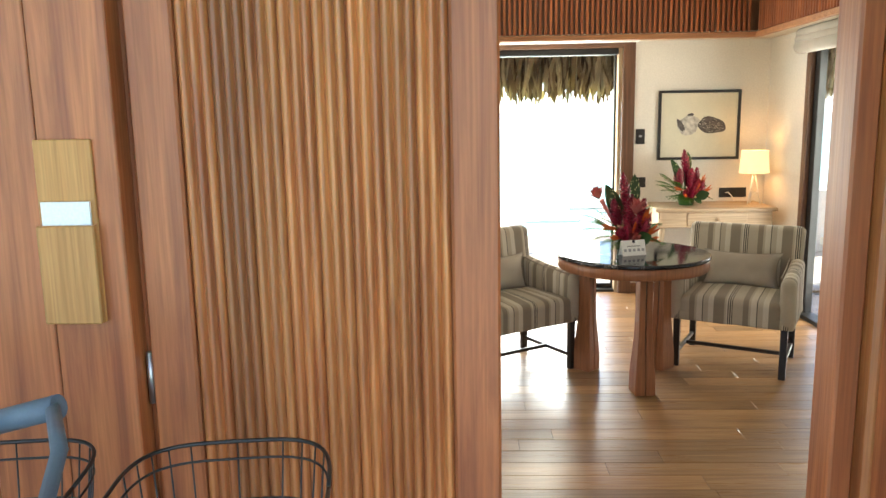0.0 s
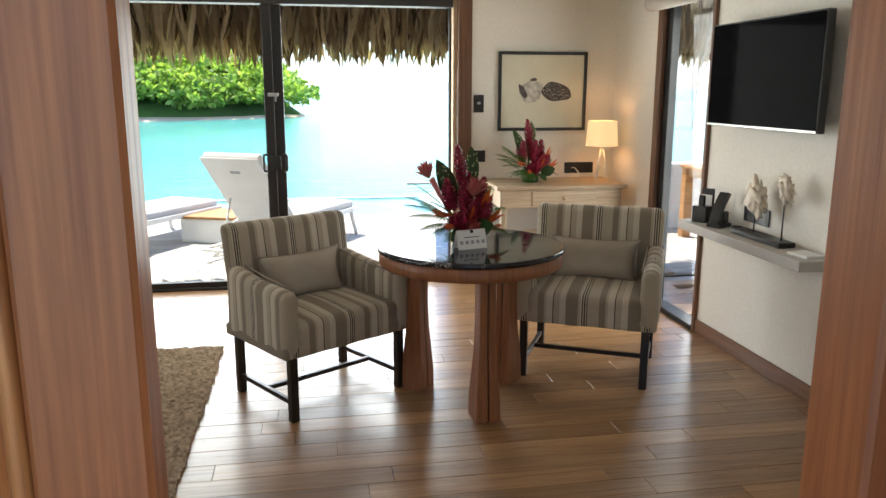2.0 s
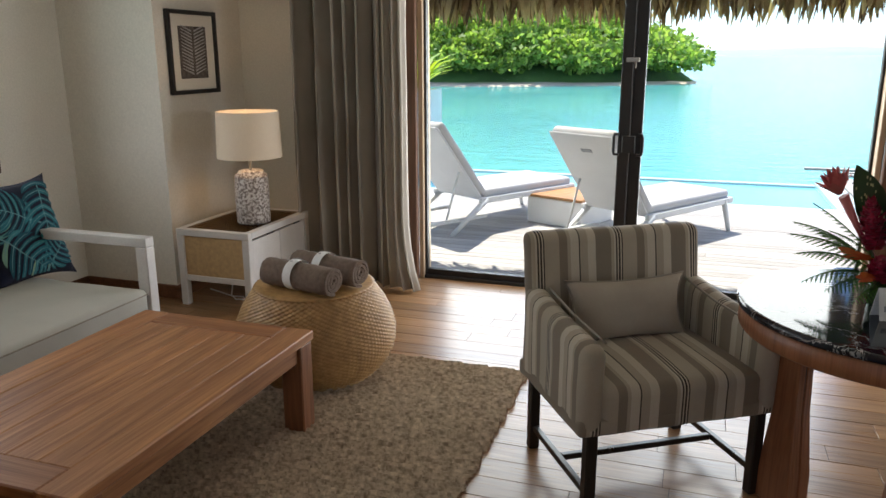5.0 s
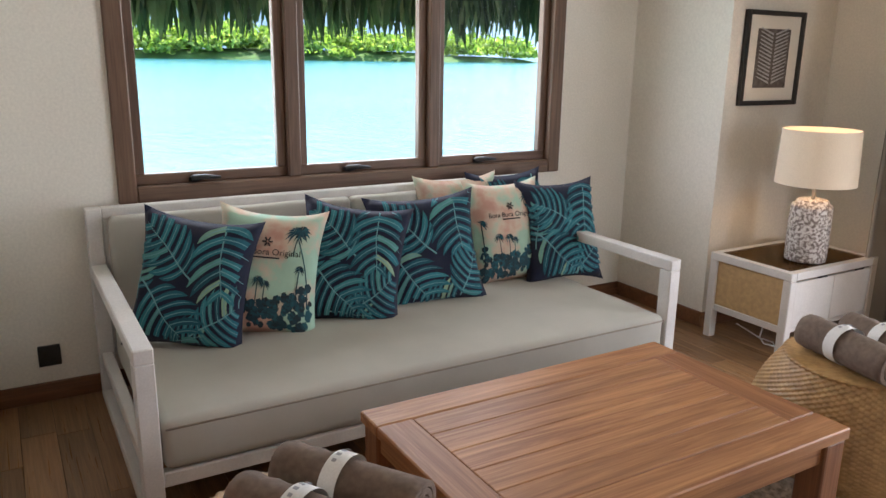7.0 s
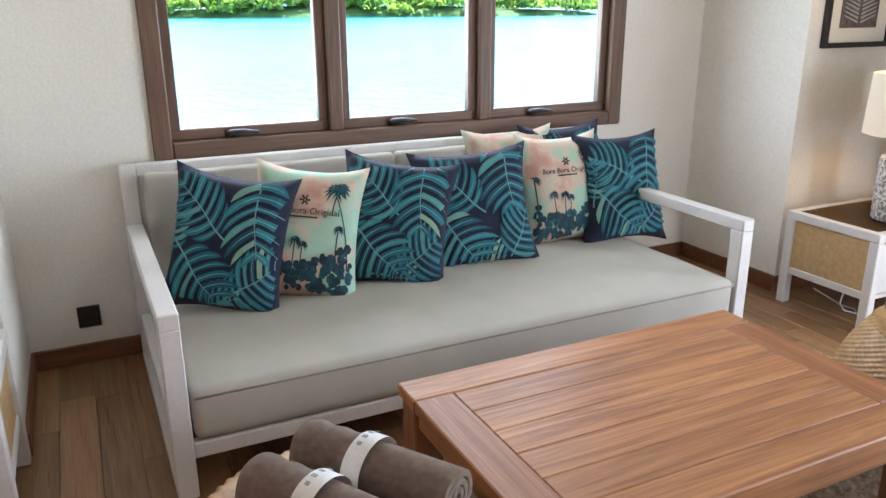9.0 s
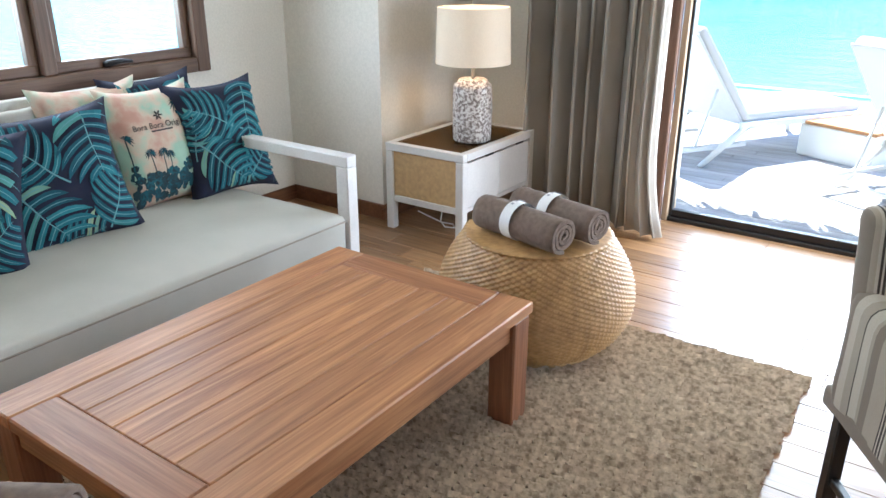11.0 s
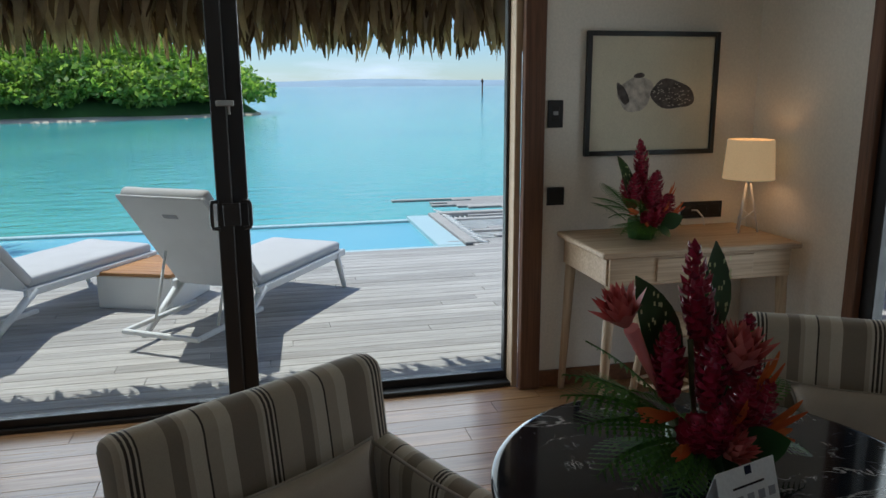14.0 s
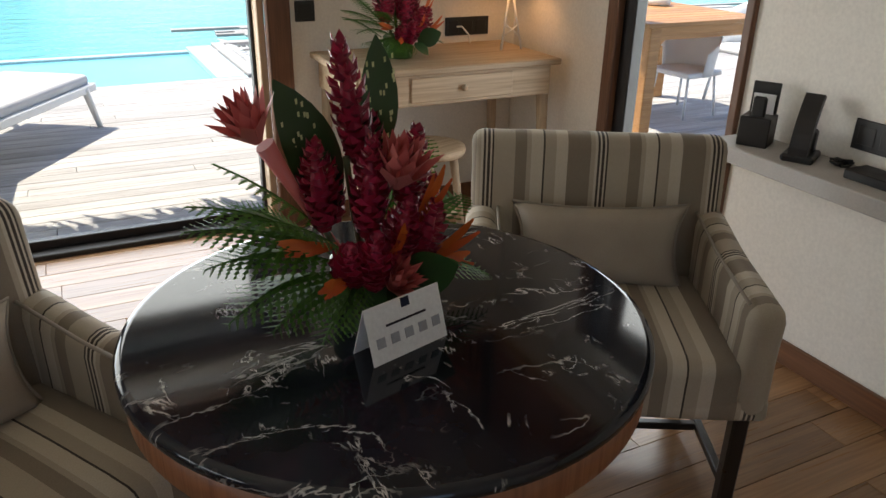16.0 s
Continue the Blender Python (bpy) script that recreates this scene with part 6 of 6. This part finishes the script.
for y, z, s in ((0.07, 0.17, 1.15), (-0.16, 0.24, 0.8)):
    part("rod", tube([(0, y, 0.025), (0, y, z)], 0.0035), M_BLACK, sc)
    own = bmesh.new()
    bmesh.ops.create_icosphere(own, subdivisions=4, radius=0.065 * s)
    for v in own.verts:
        d = v.co.normalized()
        k = 0.6 + 0.45 * noise.noise(d * 2.2 + Vector((y * 9, 0, 0))) + 0.5 * abs(noise.noise(d * 5 + Vector((y * 5, 3, 1)))) ** 1.2
        v.co = Vector((v.co.x * 0.5, v.co.y * 0.95, v.co.z * 1.35)) * k * 1.25
        v.co.y += 0.25 * v.co.z
    bmesh.ops.translate(own, verts=own.verts, vec=(0, y, z + 0.03))
    for f in own.faces:
        f.smooth = True
    part("shell", own, M_SHELL, sc)
bk = thing("notepad", "small white notepad lying on the stone shelf", "notepad", pose(2.42, 4.42, 0.71, 0, 0, 8))
part("pad", box((-0.05, -0.06, 0), (0.05, 0.06, 0.012), 0.002), M_PAPER, bk)
bl = thing("roman_blind", "gathered cream roman blind above the side door", "blind", pose(2.455, 5.86, 0))
own = bmesh.new()
for k in range(3):
    tube([(0.0, -0.38, 1.98 + k * 0.045), (0, 0.38, 1.98 + k * 0.045)], 0.052 - k * 0.006, own, 14)
part("gathered_cloth", own, M_LINING, bl)
part("cord", tube([(-0.02, -0.30, 1.95), (-0.02, -0.33, 1.5), (-0.02, -0.30, 1.2), (-0.02, -0.26, 1.5), (-0.02, -0.28, 1.95)], 0.0025, None, 5), M_LINING, bl, "beaded pull cord")


# ---- flower arrangements ----
def blade(bm, base, tip, width, bend=0.0, n=8, fold=0.15):
    """A broad pointed leaf from base to tip."""
    base, tip = Vector(base), Vector(tip)
    d = tip - base
    side = d.cross(Vector((0.25, -1, 0.2)))
    side.normalize()
    up = side.cross(d).normalized()
    L, C, R = [], [], []
    for k in range(n + 1):
        t = k / n
        w = width * math.sin(math.pi * min(1, t * 0.94 + 0.06)) ** 0.75 if k < n else 0.002
        c = base + d * t + up * (bend * math.sin(math.pi * t)) * d.length
        C.append(bm.verts.new(c))
        L.append(bm.verts.new(c + side * w + up * fold * w))
        R.append(bm.verts.new(c - side * w + up * fold * w))
    for k in range(n):
        bm.faces.new((L[k], C[k], C[k + 1], L[k + 1])).smooth = True
        bm.faces.new((C[k], R[k], R[k + 1], C[k + 1])).smooth = True


def ginger(base, tip, r, seed):
    """A red ginger cone: overlapping bracts round an axis."""
    own = bmesh.new()
    rg = random.Random(seed)
    base, tip = Vector(base), Vector(tip)
    d = (tip - base)
    z = d.normalized()
    x = z.cross(Vector((0.3, 1, 0.1))).normalized()
    y = z.cross(x)
    n = 64
    for k in range(n):
        t = (k + 0.5) / n
        a = k * 2.4
        rr_ = r * (0.75 + 0.5 * math.sin(math.pi * min(1, t * 1.05)) - 0.85 * max(0, t - 0.55))
        o = x * math.cos(a) + y * math.sin(a)
        s = o.cross(z)
        c = base + d * t
        ln = d.length * 0.13 * (1.1 - 0.4 * t)
        wd = r * 0.62 * (1.05 - 0.5 * t)
        p = [c + o * rr_ * 0.45, c + o * rr_ * 0.85 + s * wd + z * ln * 0.5, c + o * rr_ * 1.12 + z * ln * (1.1 + 0.2 * rg.random()), c + o * rr_ * 0.85 - s * wd + z * ln * 0.5]
        vs = [own.verts.new(q) for q in p]
        m_ = own.verts.new(c + o * rr_ * 1.02 + z * ln * 0.45)
        for i in range(4):
            own.faces.new((vs[i], vs[(i + 1) % 4], m_))
    tube([base, base + d * 0.5, tip], [r * 0.5, r * 0.6, r * 0.1], own, 8)
    return own


def torch(base, tip, r, seed):
    """A pink torch flower: rings of opening petals."""
    own = bmesh.new()
    base, tip = Vector(base), Vector(tip)
    d = tip - base
    z = d.normalized()
    x = z.cross(Vector((0.2, 1, 0.3))).normalized()
    y = z.cross(x)
    rg = random.Random(seed)
    for ring, (n, spread, ln) in enumerate(((8, 1.15, 0.75), (9, 0.8, 0.9), (8, 0.5, 1.0), (6, 0.25, 1.0))):
        for k in range(n):
            a = 2 * math.pi * (k + 0.4 * ring) / n + rg.uniform(-0.1, 0.1)
            o = x * math.cos(a) + y * math.sin(a)
            s = o.cross(z)
            L = d.length * ln
            c0 = base + o * r * 0.15
            mid = base + o * r * spread * 0.6 + z * L * 0.55
            end = base + o * r * spread * 1.15 + z * L
            w = r * 0.3
            vs = [own.verts.new(q) for q in (c0 - s * w * 0.3, c0 + s * w * 0.3, mid + s * w, end, mid - s * w)]
            ce = own.verts.new(mid + o * r * 0.06)
            for i in range(5):
                own.faces.new((vs[i], vs[(i + 1) % 5], ce)).smooth = True
    return own


def fern(bm, base, tip, width, droop, n=15):
    """A feathered frond."""
    base, tip = Vector(base), Vector(tip)
    d = tip - base
    side = d.cross(Vector((0, 0, 1))).normalized()
    pts = [base + d * t + Vector((0, 0, droop * d.length * math.sin(math.pi * t * 0.9))) for t in np.linspace(0, 1, n + 1)]
    tube(pts, 0.0016, bm, 4)
    for k in range(2, n + 1):
        t = k / n
        for s in (-1, 1):
            ln = width * math.sin(math.pi * (0.12 + 0.84 * t)) ** 0.8
            fw = d.normalized()
            end = pts[k] + side * s * ln + fw * ln * 0.55 - Vector((0, 0, ln * 0.15))
            for q in range(5):
                u0, u1 = q / 5, (q + 1) / 5
                a, b = pts[k].lerp(end, u0), pts[k].lerp(end, u1)
                h = 0.17 * ln * (1.1 - u0)
                poly([a, b, b.lerp(a, 0.3) + fw * h, a + fw * h * 0.35], bm)
                poly([a, a - fw * h * 0.3, b.lerp(a, 0.3) - fw * h * 0.8, b], bm)


def arrangement(label, m, big):
    ar = thing("flower_arrangement", label, "flowers", m, "tropical flower arrangements")
    part("vase", lathe([(0.05, 0), (0.058, 0.004), (0.062, 0.03), (0.064, 0.085), (0.058, 0.09), (0.05, 0.085)], 24), M_LEAFDARK, ar, "low leaf-wrapped vase")
    part("red_ginger", ginger((0, 0.01, 0.24), (-0.035, 0.0, 0.43), 0.026, 1), M_GINGER, ar)
    part("red_ginger", ginger((-0.075, -0.01, 0.15), (-0.09, -0.02, 0.29), 0.026, 2), M_GINGER, ar)
    part("red_ginger", ginger((-0.01, -0.04, 0.14), (-0.005, -0.06, 0.29), 0.027, 3), M_GINGER, ar)
    part("red_ginger", ginger((0.075, 0.0, 0.16), (0.10, 0.0, 0.29), 0.026, 4), M_GINGER, ar)
    part("red_ginger", ginger((0.07, -0.05, 0.08), (0.10, -0.08, 0.19), 0.028, 5), M_GINGER, ar)
    part("red_ginger", ginger((-0.04, -0.05, 0.07), (-0.06, -0.09, 0.14), 0.028, 6), M_GINGER, ar)
    for k, (b, t, r_) in enumerate((((0.03, 0.03, 0.15), (0.03, 0.04, 0.31), 0.026), ((-0.04, 0.04, 0.14), (-0.06, 0.06, 0.27), 0.025), ((0.03, -0.06, 0.10), (0.04, -0.10, 0.20), 0.027), ((-0.01, -0.06, 0.06), (-0.02, -0.11, 0.16), 0.027), ((0.10, 0.02, 0.09), (0.14, 0.02, 0.20), 0.024))):
        part("red_ginger", ginger(b, t, r_, 20 + k), M_GINGER, ar)
    for p in ((-0.03, 0.0, 0.26), (-0.08, -0.01, 0.16), (0, -0.04, 0.15), (0.08, 0, 0.17), (0.07, -0.05, 0.1)):
        part("stem", tube([(0, 0, 0.05), (p[0] * 0.6, p[1] * 0.6, p[2] * 0.6), p], 0.006, None, 6), M_STEM, ar)
    if big:
        part("torch_flower", torch((-0.175, -0.01, 0.30), (-0.21, -0.02, 0.37), 0.045, 1), M_TORCH, ar, "open pink torch flower")
        part("torch_stem", tube([(-0.03, 0, 0.08), (-0.11, 0, 0.20), (-0.165, -0.01, 0.295)], [0.007, 0.008, 0.016]), M_TORCH, ar)
        part("torch_flower", torch((0.035, -0.06, 0.22), (0.045, -0.08, 0.30), 0.056, 2), M_TORCH, ar, "open pink torch flower")
        part("torch_flower", torch((0.015, -0.08, 0.06), (0.03, -0.13, 0.11), 0.035, 3), M_TORCH, ar, "open pink torch flower")
    big_leaves = (((-0.04, 0.04, 0.16), (-0.13, 0.05, 0.375), 0.05), ((0.03, 0.05, 0.22), (0.05, 0.06, 0.43), 0.042), ((0.05, -0.06, 0.07), (0.12, -0.13, 0.10), 0.04), ((-0.03, -0.06, 0.06), (-0.09, -0.14, 0.03), 0.03), ((0.06, 0.05, 0.08), (0.15, 0.08, 0.12), 0.04), ((0.02, -0.07, 0.06), (0.05, -0.12, 0.015), 0.032))
    for b, t, w in big_leaves:
        own = bmesh.new()
        blade(own, b, t, w, 0.06)
        lf = part("broad_leaf", own, M_LEAFDARK, ar)
        if b[2] > 0.15:
            sp = bmesh.new()
            rg = random.Random(int(t[0] * 100))
            bb, tt = Vector(b), Vector(t)
            for k in range(26):
                q = bb.lerp(tt, rg.uniform(0.25, 0.85)) + Vector((rg.uniform(-0.7, 0.7) * w, -0.022, 0))
                poly([q, q + Vector((0.0035, 0, 0.001)), q + Vector((0.003, 0, 0.009)), q + Vector((-0.001, 0, 0.008))], sp)
            tagged(part("leaf_speckle", sp, M_SPOT, lf), "", "", "", "stuff")
    rg = random.Random(9)
    for k, (b, t) in enumerate((((-0.06, -0.03, 0.13), (-0.155, -0.05, 0.145)), ((0.06, -0.05, 0.13), (0.115, -0.08, 0.24)), ((0.08, -0.05, 0.08), (0.16, -0.1, 0.15)), ((0.09, -0.02, 0.07), (0.19, -0.05, 0.07)), ((-0.05, -0.07, 0.09), (-0.12, -0.11, 0.09)), ((0.0, -0.07, 0.10), (0.04, -0.12, 0.17)))):
        own = bmesh.new()
        for q in range(3):
            b2 = Vector(b).lerp(Vector(t), 0.25 * q)
            blade(own, b2, b2.lerp(Vector(t), 1.0) + Vector((rg.uniform(-0.02, 0.02), 0, 0.012 * (q - 1))), 0.009, 0.05, 5)
        part("heliconia", own, M_ORANGE, ar, "orange heliconia bracts")
    fronds = (((-0.05, 0, 0.10), (-0.29, 0.02, 0.20), 0.075, 0.10), ((-0.05, -0.02, 0.09), (-0.28, -0.04, 0.12), 0.08, 0.12), ((-0.04, -0.05, 0.08), (-0.20, -0.12, 0.04), 0.07, 0.12), ((-0.02, -0.06, 0.07), (-0.13, -0.15, 0.02), 0.05, 0.12),
              ((0.05, 0.02, 0.09), (0.22, 0.06, 0.14), 0.07, 0.1), ((0.05, -0.02, 0.08), (0.22, -0.06, 0.03), 0.06, 0.12), ((-0.05, 0.05, 0.08), (-0.20, 0.12, 0.16), 0.06, 0.1), ((-0.03, -0.04, 0.10), (-0.20, -0.08, 0.20), 0.06, 0.1), ((0.04, 0.03, 0.12), (0.16, 0.10, 0.24), 0.06, 0.1), ((-0.05, 0.02, 0.12), (-0.24, 0.03, 0.26), 0.06, 0.06), ((-0.05, -0.02, 0.11), (-0.30, 0.0, 0.17), 0.08, 0.08), ((-0.05, -0.03, 0.08), (-0.26, -0.09, 0.05), 0.075, 0.14))
    for b, t, w, dr in fronds:
        own = bmesh.new()
        fern(own, b, t, w, dr)
        part("fern_frond", own, M_FERN, ar)
    return ar


arrangement("tall red ginger, pink torch flowers and ferns on the table", pose(0.935, 4.79, 0.75) @ Matrix.Diagonal((0.92, 0.9, 1.0, 1)), True)
arrangement("arrangement of red ginger and ferns on the desk", pose(1.80, 6.68, 0.787, 0, 0, 25), False)

card = thing("table_card", "folded white tent card with a row of small printed squares", "card", pose(0.936, 4.645, 0.75, 0, 0, 16) @ Matrix.Scale(1.08, 4))
for s in (-1, 1):
    part("panel", box((-0.066, -0.0006, 0), (0.066, 0.0006, 0.08)), M_PAPER, card, "", pose(0, s * 0.0235, 0, s * 17, 0, 0))
front_ = pose(0, -0.0245, 0, -17, 0, 0)
for k in range(5):
    part("printed_square", box((-0.055 + k * 0.0245, -0.0012, 0.022), (-0.055 + k * 0.0245 + 0.014, 0.0, 0.036)), M_GREYINK, card, "", front_)
part("printed_line", box((-0.035, -0.0012, 0.048), (0.035, 0.0, 0.051)), M_INK, card, "", front_)
part("printed_tab", box((-0.004, -0.0012, 0.066), (0.010, 0.0, 0.079)), M_NAVY, card, "", front_)

# ---- snorkel mask and towel on the side cabinet ----
wt = thing("folded_towel", "crumpled white towel draped over the side cabinet", "towel", pose(-2.19, 2.50, 0.46))
own = bmesh.new()
g = 26
grid = [[own.verts.new((0.36 * (i / g - 0.5) + 0.02 * noise.noise(Vector((j * 0.3, 1, 0))), 0.44 * (j / g - 0.5), 0.006)) for j in range(g + 1)] for i in range(g + 1)]
for i in range(g + 1):
    for j in range(g + 1):
        v = grid[i][j]
        e = max(abs(i / g - 0.5), abs(j / g - 0.5)) * 2
        v.co.z = 0.012 + 0.07 * (1 - e ** 3) + 0.022 * noise.noise(Vector((i * 0.28, j * 0.28, 2)))
        v.co.z = max(0.004, v.co.z)
for i in range(g):
    for j in range(g):
        own.faces.new((grid[i][j], grid[i + 1][j], grid[i + 1][j + 1], grid[i][j + 1])).smooth = True
part("cloth", own, M_WHITETOWEL, wt)
mk = thing("snorkel_mask", "blue full-face snorkel mask lying on a white towel", "mask", pose(-2.18, 2.56, 0.53, 0, 0, 10))
own = bmesh.new()
bmesh.ops.create_uvsphere(own, u_segments=28, v_segments=14, radius=0.1)
for v in own.verts:
    v.co = Vector((v.co.x * 0.85, v.co.y * 1.05, max(v.co.z, -0.01) * 0.8 + 0.03))
for f in own.faces:
    f.smooth = True
part("visor", own, M_NAVY, mk, "dark glossy blue visor")
part("rim", tube([(0.093 * math.cos(a), 0.113 * math.sin(a), 0.026 + 0.008 * math.sin(2 * a)) for a in np.linspace(0, 2 * math.pi, 40)], 0.015), M_BLUE, mk, "bright blue rim")
part("crest", tube([(0, -0.10, 0.05), (0, -0.05, 0.10), (0, 0.0, 0.113), (0, 0.06, 0.095), (0, 0.10, 0.05)], 0.011), M_BLUE, mk)
part("mouthpiece", box((0.06, -0.02, 0.0), (0.115, 0.04, 0.05), 0.012), M_BLUE, mk)
wire = thing("lamp_cable", "thin white cable lying under the side cabinet", "cable", pose(-2.2, 6.2, 0.0))
part("lead", tube([(0, 0, 0.1), (-0.02, 0.01, 0.02), (0.03, -0.02, 0.005), (0.08, 0.0, 0.005), (0.04, 0.04, 0.005), (-0.03, 0.03, 0.006), (-0.2, 0.05, 0.03)], 0.004, None, 6), M_WHITE, wire)

# ---- entrance: letter holder, poster, bicycles ----
lb = thing("letter_holder", "pale wooden wall letter holder with a folded paper", "letter holder", pose(-0.812, 2.075, 1.086))
part("back_board", box((-0.062, -0.008, 0.0), (0.062, 0.0, 0.392), 0.002), M_OAKBOX, lb)
part("front_board", box((-0.062, -0.028, 0.0), (0.062, -0.018, 0.213), 0.003), M_OAKBOX, lb)
part("paper", box((-0.052, -0.0165, 0.03), (0.052, -0.0095, 0.262)), M_PAPER, lb, "folded white paper")
for x in (-0.061, 0.055):
    part("side", box((x, -0.018, 0.0), (x + 0.006, -0.008, 0.213)), M_OAKBOX, lb)

po = thing("poster", "evacuation plan poster with a red border", "poster", pose(0.892, 2.005, 1.25, 0, 0, -88))
part("sheet", box((0, -0.012, 0), (0.38, -0.010, 0.27)), M_PAPER, po)
part("red_border", box((0, -0.0135, 0), (0.38, -0.0125, 0.008)), M_RED, po)
part("red_border", box((0, -0.0135, 0.008), (0.005, -0.0125, 0.235)), M_RED, po)
part("red_border", box((0, -0.0135, 0.235), (0.38, -0.0125, 0.27)), M_RED, po)
part("plan", box((0.01, -0.0135, 0.075), (0.37, -0.0125, 0.23)), M_AQUA, po, "pale aqua plan of the place")
words("heading", "PLAN D'EVACUATION", 0.017, M_PAPER, po, pose(0.13, -0.0142, 0.253), "white heading")
words("heading", "EMERGENCY EVACUATION PLAN", 0.014, M_PAPER, po, pose(0.13, -0.0142, 0.239), "white heading")
for k in range(9):
    part("text_line", box((0.02, -0.0135, 0.014 + k * 0.0065), (0.10 + 0.05 * ((k * 7) % 3), -0.0126, 0.017 + k * 0.0065)), M_GREYINK, po)


def wheel(parent, c, r):
    own = tube([(c[0] + r * math.cos(a), c[1], c[2] + r * math.sin(a)) for a in np.linspace(0, 2 * math.pi, 41)], 0.02, None, 8, False)
    w = part("tyre", own, M_TYRE, parent)
    sp = bmesh.new()
    for k in range(14):
        a = 2 * math.pi * k / 14
        tube([c, (c[0] + r * 0.96 * math.cos(a), c[1], c[2] + r * 0.96 * math.sin(a))], 0.0015, sp, 4)
    part("spoke_wheel", sp, M_STEEL, w)


def bicycle(m):
    """Local x to the front."""
    b = thing("bicycle", "grey bicycle with a black wire front basket", "bicycle", m, "bicycles at the entrance")
    wheel(b, (0.0, 0, 0.30), 0.28)
    wheel(b, (-1.02, 0, 0.30), 0.28)
    part("fork", tube([(0, 0, 0.30), (-0.06, 0, 0.60), (-0.12, 0, 0.86)], 0.016), M_BIKE, b)
    part("down_tube", tube([(-0.10, 0, 0.74), (-0.30, 0, 0.42), (-0.55, 0, 0.30)], 0.02), M_BIKE, b)
    part("seat_tube", tube([(-0.55, 0, 0.30), (-0.68, 0, 0.80)], 0.018), M_BIKE, b)
    part("chain_stay", tube([(-0.55, 0, 0.30), (-1.02, 0, 0.30)], 0.012), M_BIKE, b)
    part("saddle", soft_box(0.24, 0.16, 0.06, 0.01, 4, 0.02), M_BLACK, b, "", pose(-0.70, 0, 0.83))
    part("handlebar", tube([(-0.30, -0.29, 0.90), (-0.20, -0.26, 0.93), (-0.13, -0.1, 0.92), (-0.12, 0, 0.87), (-0.13, 0.1, 0.92), (-0.20, 0.26, 0.93), (-0.30, 0.29, 0.90)], 0.013), M_BIKE, b)
    for s in (-1, 1):
        part("grip", tube([(-0.19, s * 0.262, 0.932), (-0.33, s * 0.295, 0.892)], 0.022, None, 12), M_BIKE, b, "blue-grey rubber grip")
    bas = thing("basket", "", "", None)
    bas.parent = b
    for key in ("label", "category", "group", "kind"):
        if key in bas:
            del bas[key]
    def ring(z, k):
        return [(0.12 + k * 0.16 * math.copysign(abs(math.cos(a)) ** 0.55, math.cos(a)), k * 0.19 * math.copysign(abs(math.sin(a)) ** 0.55, math.sin(a)), z) for a in np.linspace(0, 2 * math.pi, 49)]
    for z, k, r in ((0.88, 1.0, 0.0035), (0.85, 0.985, 0.0022), (0.78, 0.94, 0.0025), (0.70, 0.89, 0.0025), (0.64, 0.85, 0.004)):
        part("hoop", tube(ring(z, k), r, None, 6), M_BLACKMETAL, bas)
    hi, lo = ring(0.88, 1.0), ring(0.64, 0.85)
    wires = bmesh.new()
    for k in range(0, 48, 2):
        tube([hi[k], lo[k]], 0.0016, wires, 5)
    for k in range(-3, 4):
        tube([(0.12 - 0.13, k * 0.04, 0.64), (0.12 + 0.13, k * 0.04, 0.64)], 0.0016, wires, 5)
    part("wire_mesh", wires, M_BLACKMETAL, bas)
    return b


bicycle(pose(-0.50, 1.59, DZ, 0, 0, 8) @ Matrix.Scale(1.1, 4))
bicycle(pose(-0.92, 1.59, DZ, 0, 0, 8) @ Matrix.Scale(1.1, 4))
